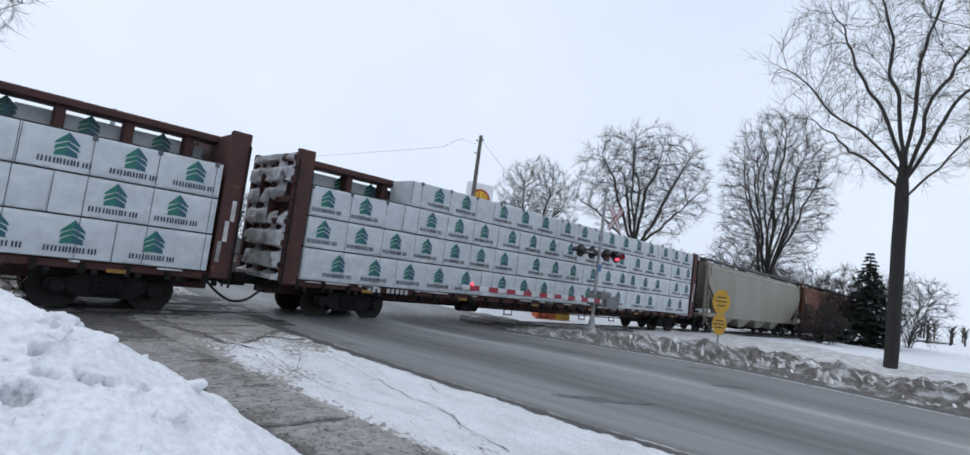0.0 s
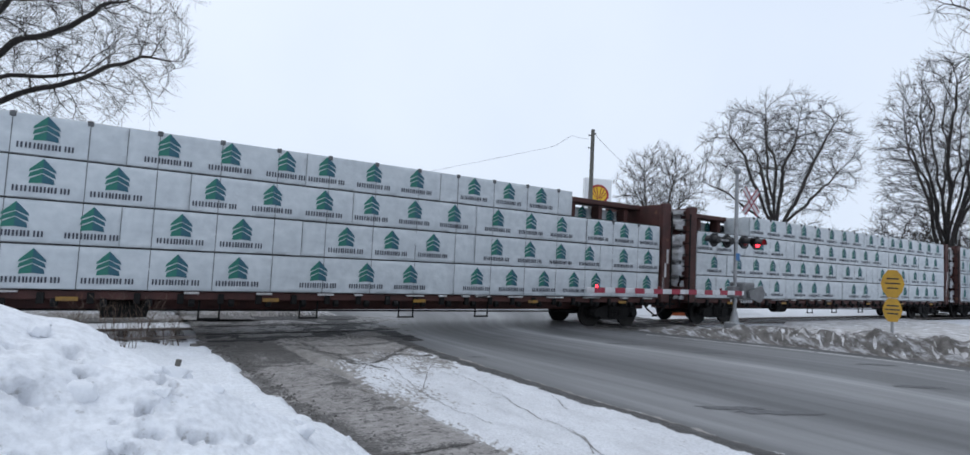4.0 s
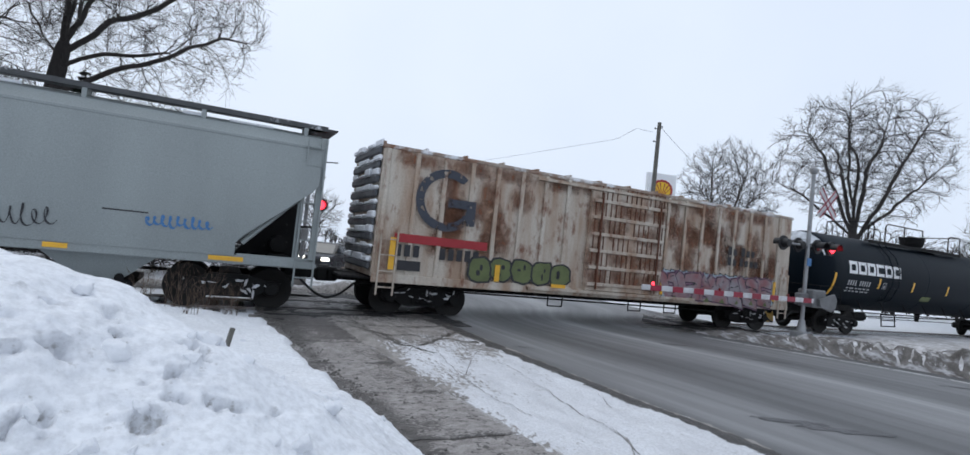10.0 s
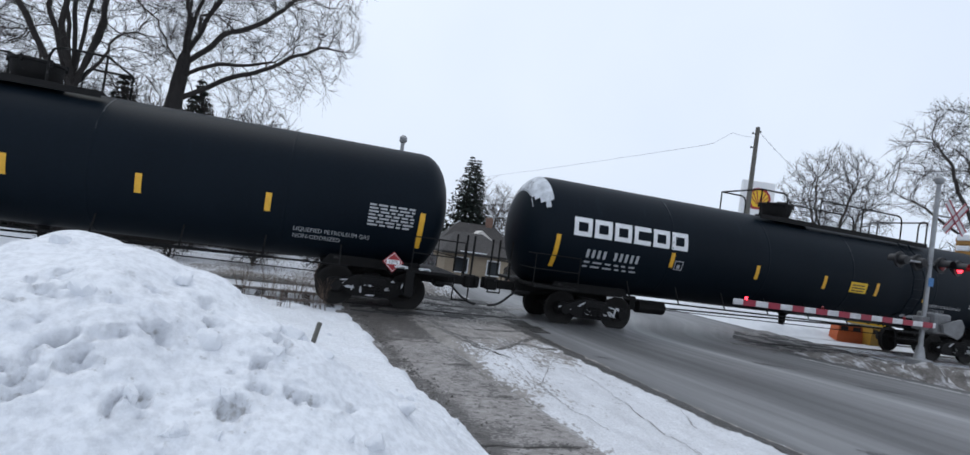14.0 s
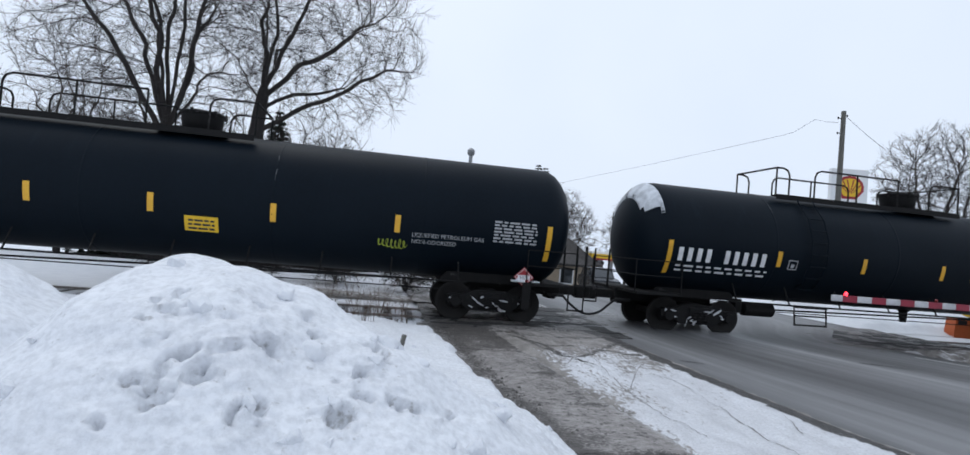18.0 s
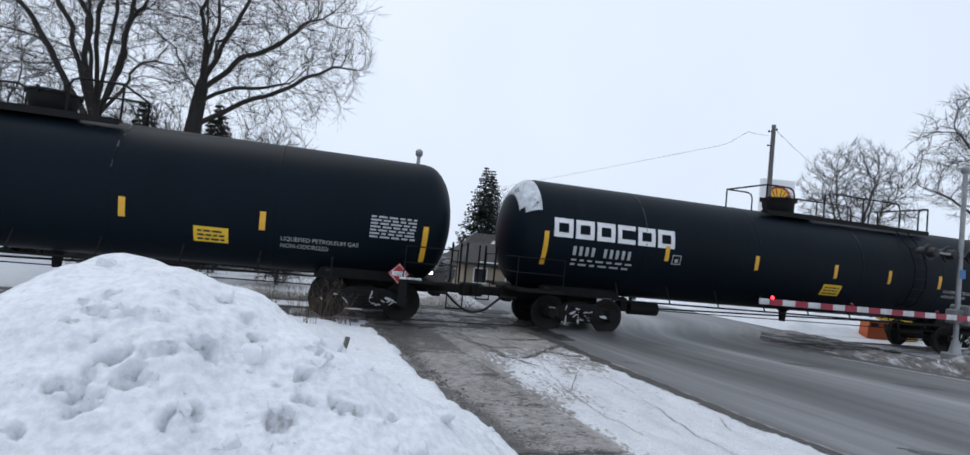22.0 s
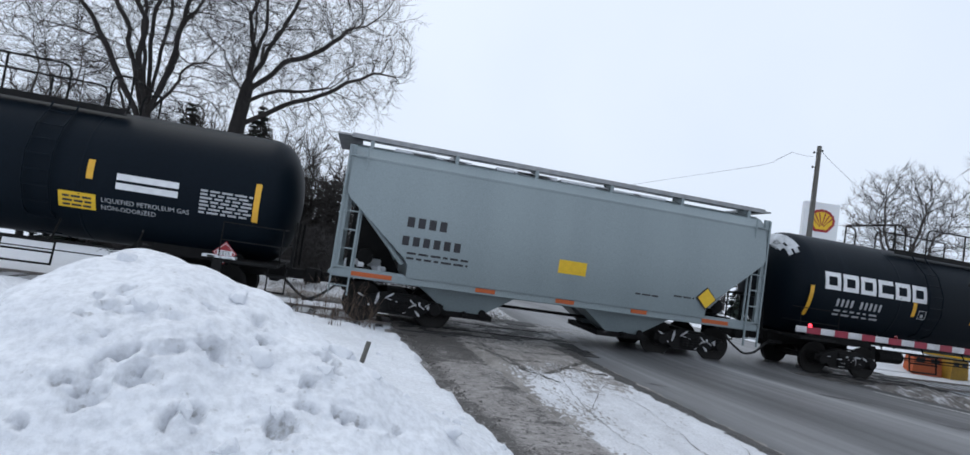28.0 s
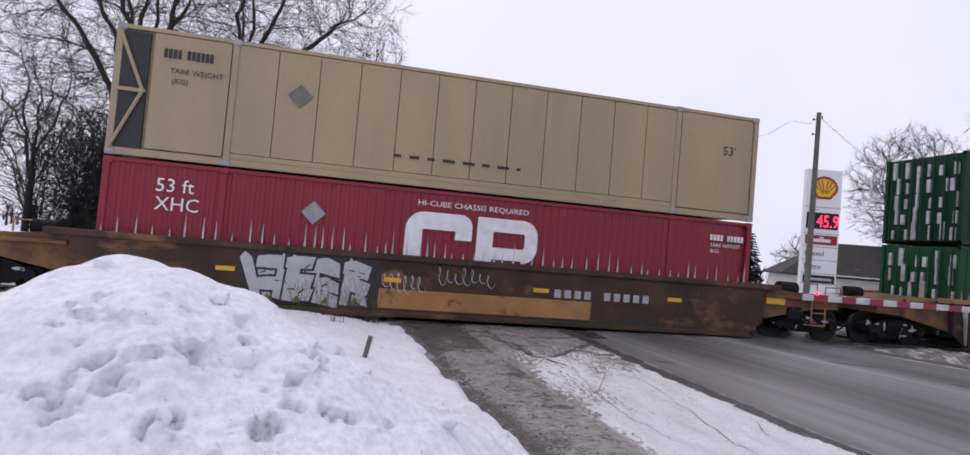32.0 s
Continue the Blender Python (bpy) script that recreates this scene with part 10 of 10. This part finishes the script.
    bars(m, 3.0, 3.6, 1.68, 0.04, face, rng, 0.04, 0.2)
    pieces("painted_number", m, BLACK_INK, car, "black car number as bars")
    part("notice", strip(Mesh(), -0.3, 0.45, 1.86, 2.2, face, 2), YELLOW_SIGN, car, "yellow notice panel")
    m = Mesh()
    for x, w in ((-5.3, 0.95), (-2.3, 0.5), (-0.2, 0.5), (1.9, 0.45), (4.0, 0.8)):
        m.box(x, x + w, -1.575, -1.56, 1.1, 1.2)
    pieces("reflector", m, ORANGE, car)
    dx, dz = 3.95, 1.75
    hz = part("hazard_placard", Mesh().prism([(dx - 0.26, dz), (dx, dz - 0.26), (dx + 0.26, dz), (dx, dz + 0.26)], -1.74, -1.72), YELLOW_SIGN, car, "yellow diamond hazard placard")
    part("placard_border", Mesh().prism([(dx - 0.3, dz), (dx, dz - 0.3), (dx + 0.3, dz), (dx, dz + 0.3)], -1.72, -1.7), BLACK_INK, hz)

    # green stacked containers
    car = well_car(span("w1"), "rusty brown ribbed well car with two stacked green containers", 71, True, 2)
    CARS["w1"] = car
    for z0, z1, lab in ((0.27, 3.19, "green corrugated container set in the well"), (3.25, 6.14, "green corrugated container stacked on top")):
        box = container(car, -8.07, 8.07, z0, z1, GREEN_TOP if z0 > 1 else GREEN_BOX, True, lab)
        up = z0 > 1
        lx, lz, w, h = (-4.6, 4.75, 1.65, 0.97) if up else (-3.6, 1.98, 1.6, 0.84)
        f = -1.345
        lg = part("company_panel", Mesh().box(lx, lx + w, f, f + 0.03, lz, lz + h), PLATE_YELLOW, box, "yellow panel with a dark block mark")
        m = Mesh().box(lx + 0.12, lx + 0.24, f - 0.006, f, lz + 0.15, lz + h - 0.12)
        for z in (lz + 0.15, lz + h * 0.45, lz + h - 0.24):
            m.box(lx + 0.24, lx + 0.62, f - 0.006, f, z, z + 0.12)
        part("panel_mark", m, BLACK_INK, lg)
        m = Mesh()
        for q in range(3):
            m.box(lx + 0.7 + 0.17 * q, lx + 0.79 + 0.17 * q, f - 0.006, f, lz + 0.15, lz + h * 0.62)
        ring(m, lx + 1.16, lx + w - 0.14, lz + 0.3, lz + h * 0.66, 0.09, flat(f - 0.006))
        pieces("panel_letters", m, NAVY_INK, lg)
        dx, dz = (0.03, 5.3) if up else (-4.3, 2.49)
        part("placard_holder", Mesh().prism([(dx - 0.26, dz), (dx, dz - 0.26), (dx + 0.26, dz), (dx, dz + 0.26)], f, f + 0.02), UNDER_GREY, box, "grey diamond placard holder")
        m = Mesh()
        for i in range(11):
            if i != 4:
                a, z = (4.35 + 0.105 * i, 5.54) if up else (-7.3 + 0.105 * i, 2.6)
                m.box(a, a + 0.07, f, f + 0.02, z, z + 0.17)
        pieces("painted_number", m, WHITE, box)
        for words, x, z, s in ((("WTP", -6.55, 5.5, 0.15), ("WTP", 6.25, 5.5, 0.15), ("TOP LIFT ONLY", -5.74, 3.53, 0.16), ("TOP LIFT ONLY", 4.75, 3.53, 0.16)) if up else
                               (("53'", -6.97, 2.1, 0.24), ("53'", 6.85, 2.1, 0.24), ("WTP", -5.55, 2.7, 0.15), ("WTP", 5.45, 2.7, 0.15), ("WARNING  HIGH CUBE", -0.66, 2.85, 0.12))):
            lettering(words, s, WHITE, box, (x, f, z))
    rng = random.Random(6)
    m = Mesh()
    x = -8.0
    while x < 8.0:
        h = rng.uniform(0.05, 0.3)
        m.quad((x, -1.345, 1.55), (x + 0.05, -1.345, 1.55), (x + 0.03, -1.345, 1.6 + h))
        x += rng.uniform(0.12, 0.32)
    pieces("snow_streak", m, CAKED_SNOW, car, "snow streaks along the container foot")
    for k, (x, w_, z, h_) in enumerate(((-6.5, 0.75, 0.75, 0.5), (-6.45, 0.7, 0.4, 0.25), (-5.45, 0.6, 0.55, 0.3), (-3.35, 0.7, 0.7, 0.5), (-2.3, 0.6, 0.9, 0.25), (-0.3, 0.6, 0.4, 0.3), (0.7, 0.7, 0.35, 0.25), (1.7, 0.7, 0.6, 0.5),
                                       (2.7, 0.6, 0.5, 0.5), (3.75, 0.55, 0.9, 0.3), (5.9, 0.7, 0.5, 0.4))):
        scribble(car, x, x + w_, z, z + h_, (GREY_INK, WHITE, GREY_INK)[k % 3], flat(-1.53), 80 + k, 12, 0.016)
    lettering("53", 0.36, DULL_YELLOW, car, (5.35, -1.53, 0.75))
    m = Mesh()
    for i in range(3):
        m.box(3.6 + 0.5 * i, 3.8 + 0.5 * i, -1.53, -1.525, 0.8, 1.0)
    for i in range(9):
        if i != 4:
            m.box(-5.6 + 0.2 * i, -5.48 + 0.2 * i, -1.53, -1.525, 1.05, 1.22)
    pieces("painted_number", m, GREY_INK, car)

    # beige over red containers
    car = well_car(span("w2"), "rust-brown smooth-sided well car with beige over red containers", 73, False, 2)
    CARS["w2"] = car
    red = container(car, -8.07, 8.07, 0.27, 3.19, RED_BOX, True, "red corrugated container set in the well")
    tan = container(car, -8.07, 8.07, 3.25, 6.14, TAN_BOX, False, "beige smooth-sided container stacked on top", end_paint=STREAKED_TAN)
    f = -1.345
    lettering("53 ft", 0.3, WHITE, red, (-7.0, f, 2.53))
    lettering("XHC", 0.3, WHITE, red, (-6.98, f, 2.12))
    lettering("HI-CUBE CHASSIS REQUIRED", 0.13, WHITE, red, (-1.2, f, 2.8), width=2.8)
    lettering("TARE WEIGHT", 0.1, WHITE, red, (6.8, f, 2.46))
    lettering("(KG)", 0.1, WHITE, red, (6.8, f, 2.3))
    m = Mesh()
    # two rounded block letters, their feet hidden by the well
    arc = lambda cx, cz, r0, r1, a0, a1: [m.quad(*[(cx + q * math.cos(t), f - 0.004, cz + q * math.sin(t)) for q, t in ((r0, u), (r1, u), (r1, v), (r0, v))])
                                          for u, v in [(radians(a0 + (a1 - a0) * i / 6), radians(a0 + (a1 - a0) * (i + 1) / 6)) for i in range(6)]]
    bar = lambda xa, xb, za, zb: m.quad((xa, f - 0.004, za), (xb, f - 0.004, za), (xb, f - 0.004, zb), (xa, f - 0.004, zb))
    bar(-1.45, -1.03, 0.9, 2.2)
    arc(-1.0, 2.2, 0.03, 0.45, 90, 180)
    bar(-1.0, -0.1, 2.23, 2.65)
    bar(-0.1, 0.2, 2.23, 2.35)
    arc(-0.1, 2.35, 0.0, 0.3, 0, 90)
    bar(-0.22, 0.2, 2.02, 2.23)
    bar(0.32, 0.74, 0.9, 2.65)
    bar(0.74, 1.5, 2.31, 2.65)
    arc(1.5, 2.25, 0.06, 0.4, 0, 90)
    bar(1.56, 1.9, 1.96, 2.25)
    bar(0.74, 1.5, 1.62, 1.92)
    arc(1.5, 1.96, 0.04, 0.4, -90, 0)
    part("company_mark", m, WHITE, red, "large white block mark")
    m = Mesh()
    for i in range(10):
        if i != 4:
            m.box(6.8 + 0.105 * i, 6.87 + 0.105 * i, f, f + 0.02, 2.63, 2.79)
    pieces("painted_number", m, WHITE, red)
    dx, dz = -3.6, 2.37
    part("placard_holder", Mesh().prism([(dx - 0.28, dz), (dx, dz - 0.28), (dx + 0.28, dz), (dx, dz + 0.28)], f, f + 0.02), GALV, red, "grey diamond placard holder")
    f = -1.34
    dx, dz = -4.14, 5.05
    part("placard_holder", Mesh().prism([(dx - 0.28, dz), (dx, dz - 0.28), (dx + 0.28, dz), (dx, dz + 0.28)], f, f + 0.02), UNDER_GREY, tan, "dark diamond placard holder")
    m = Mesh()
    for i in range(11):
        if i != 4:
            m.box(-7.1 + 0.095 * i, -7.04 + 0.095 * i, f, f + 0.02, 5.52, 5.72)
    bars(m, -1.88, 1.3, 3.9, 0.07, flat(f), rng, 0.2, 0.3)
    pieces("painted_number", m, BLACK_INK, tan)
    lettering("TARE WEIGHT", 0.12, BLACK_INK, tan, (-6.95, f, 5.18))
    lettering("(KG)", 0.12, BLACK_INK, tan, (-6.9, f, 4.95))
    lettering("53'", 0.24, BLACK_INK, tan, (7.0, f, 5.0))
    m = Mesh().box(-8.0, -7.4, -1.32, -1.26, 3.4, 6.0)
    part("open_bay", m, BLACK_INK, tan, "dark open end bay")
    m = Mesh().tube((-8.0, -1.36, 3.4), (-7.45, -1.36, 4.7), 0.04).tube((-8.0, -1.36, 6.0), (-7.45, -1.36, 4.7), 0.04).box(-8.0, -7.4, -1.38, -1.33, 4.66, 4.74)
    part("bay_brace", m, TAN_BOX, tan)
    m = Mesh()
    x = -8.0
    while x < 8.0:
        h = rng.uniform(0.1, 0.55)
        m.quad((x, -1.35, 1.55), (x + 0.045, -1.35, 1.55), (x + 0.025, -1.35, 1.6 + h))
        x += rng.uniform(0.15, 0.4)
    pieces("snow_streak", m, CAKED_SNOW, red, "snow streaks along the container foot")
    burner(car, -4.75, -2.2, 0.3, 1.34, flat(-1.53), 91, 4, SILVER, BLACK_INK, BLACK_INK, 0.3)
    scribble(car, -1.9, -0.9, 0.6, 1.2, GREY_INK, flat(-1.53), 92, 12, 0.02)
    scribble(car, -0.6, 0.8, 0.9, 1.35, GREY_INK, flat(-1.53), 93, 14, 0.015)
    part("repaint_patch", Mesh().box(-1.95, 3.4, -1.53, -1.522, 0.28, 0.74), WELL_YELLOW, car, "tan repainted patch")
    m = Mesh()
    for i in range(10):
        if i != 4:
            m.box(2.4 + 0.27 * i, 2.57 + 0.27 * i, -1.535, -1.525, 0.8, 1.0)
    pieces("painted_number", m, GREY_INK, car)
    for key, car in CARS.items():
        car.matrix_basis = pose(middle(key), TRACK_Y, 0.0)


build_train()


def motions():
    """Every car of the train rolls along the track together."""
    for key, car in CARS.items():
        walk(car, [(t, pose(middle(key) + travel(t) + d, TRACK_Y, 0.0)) for t, d in DRIFT])


motions()
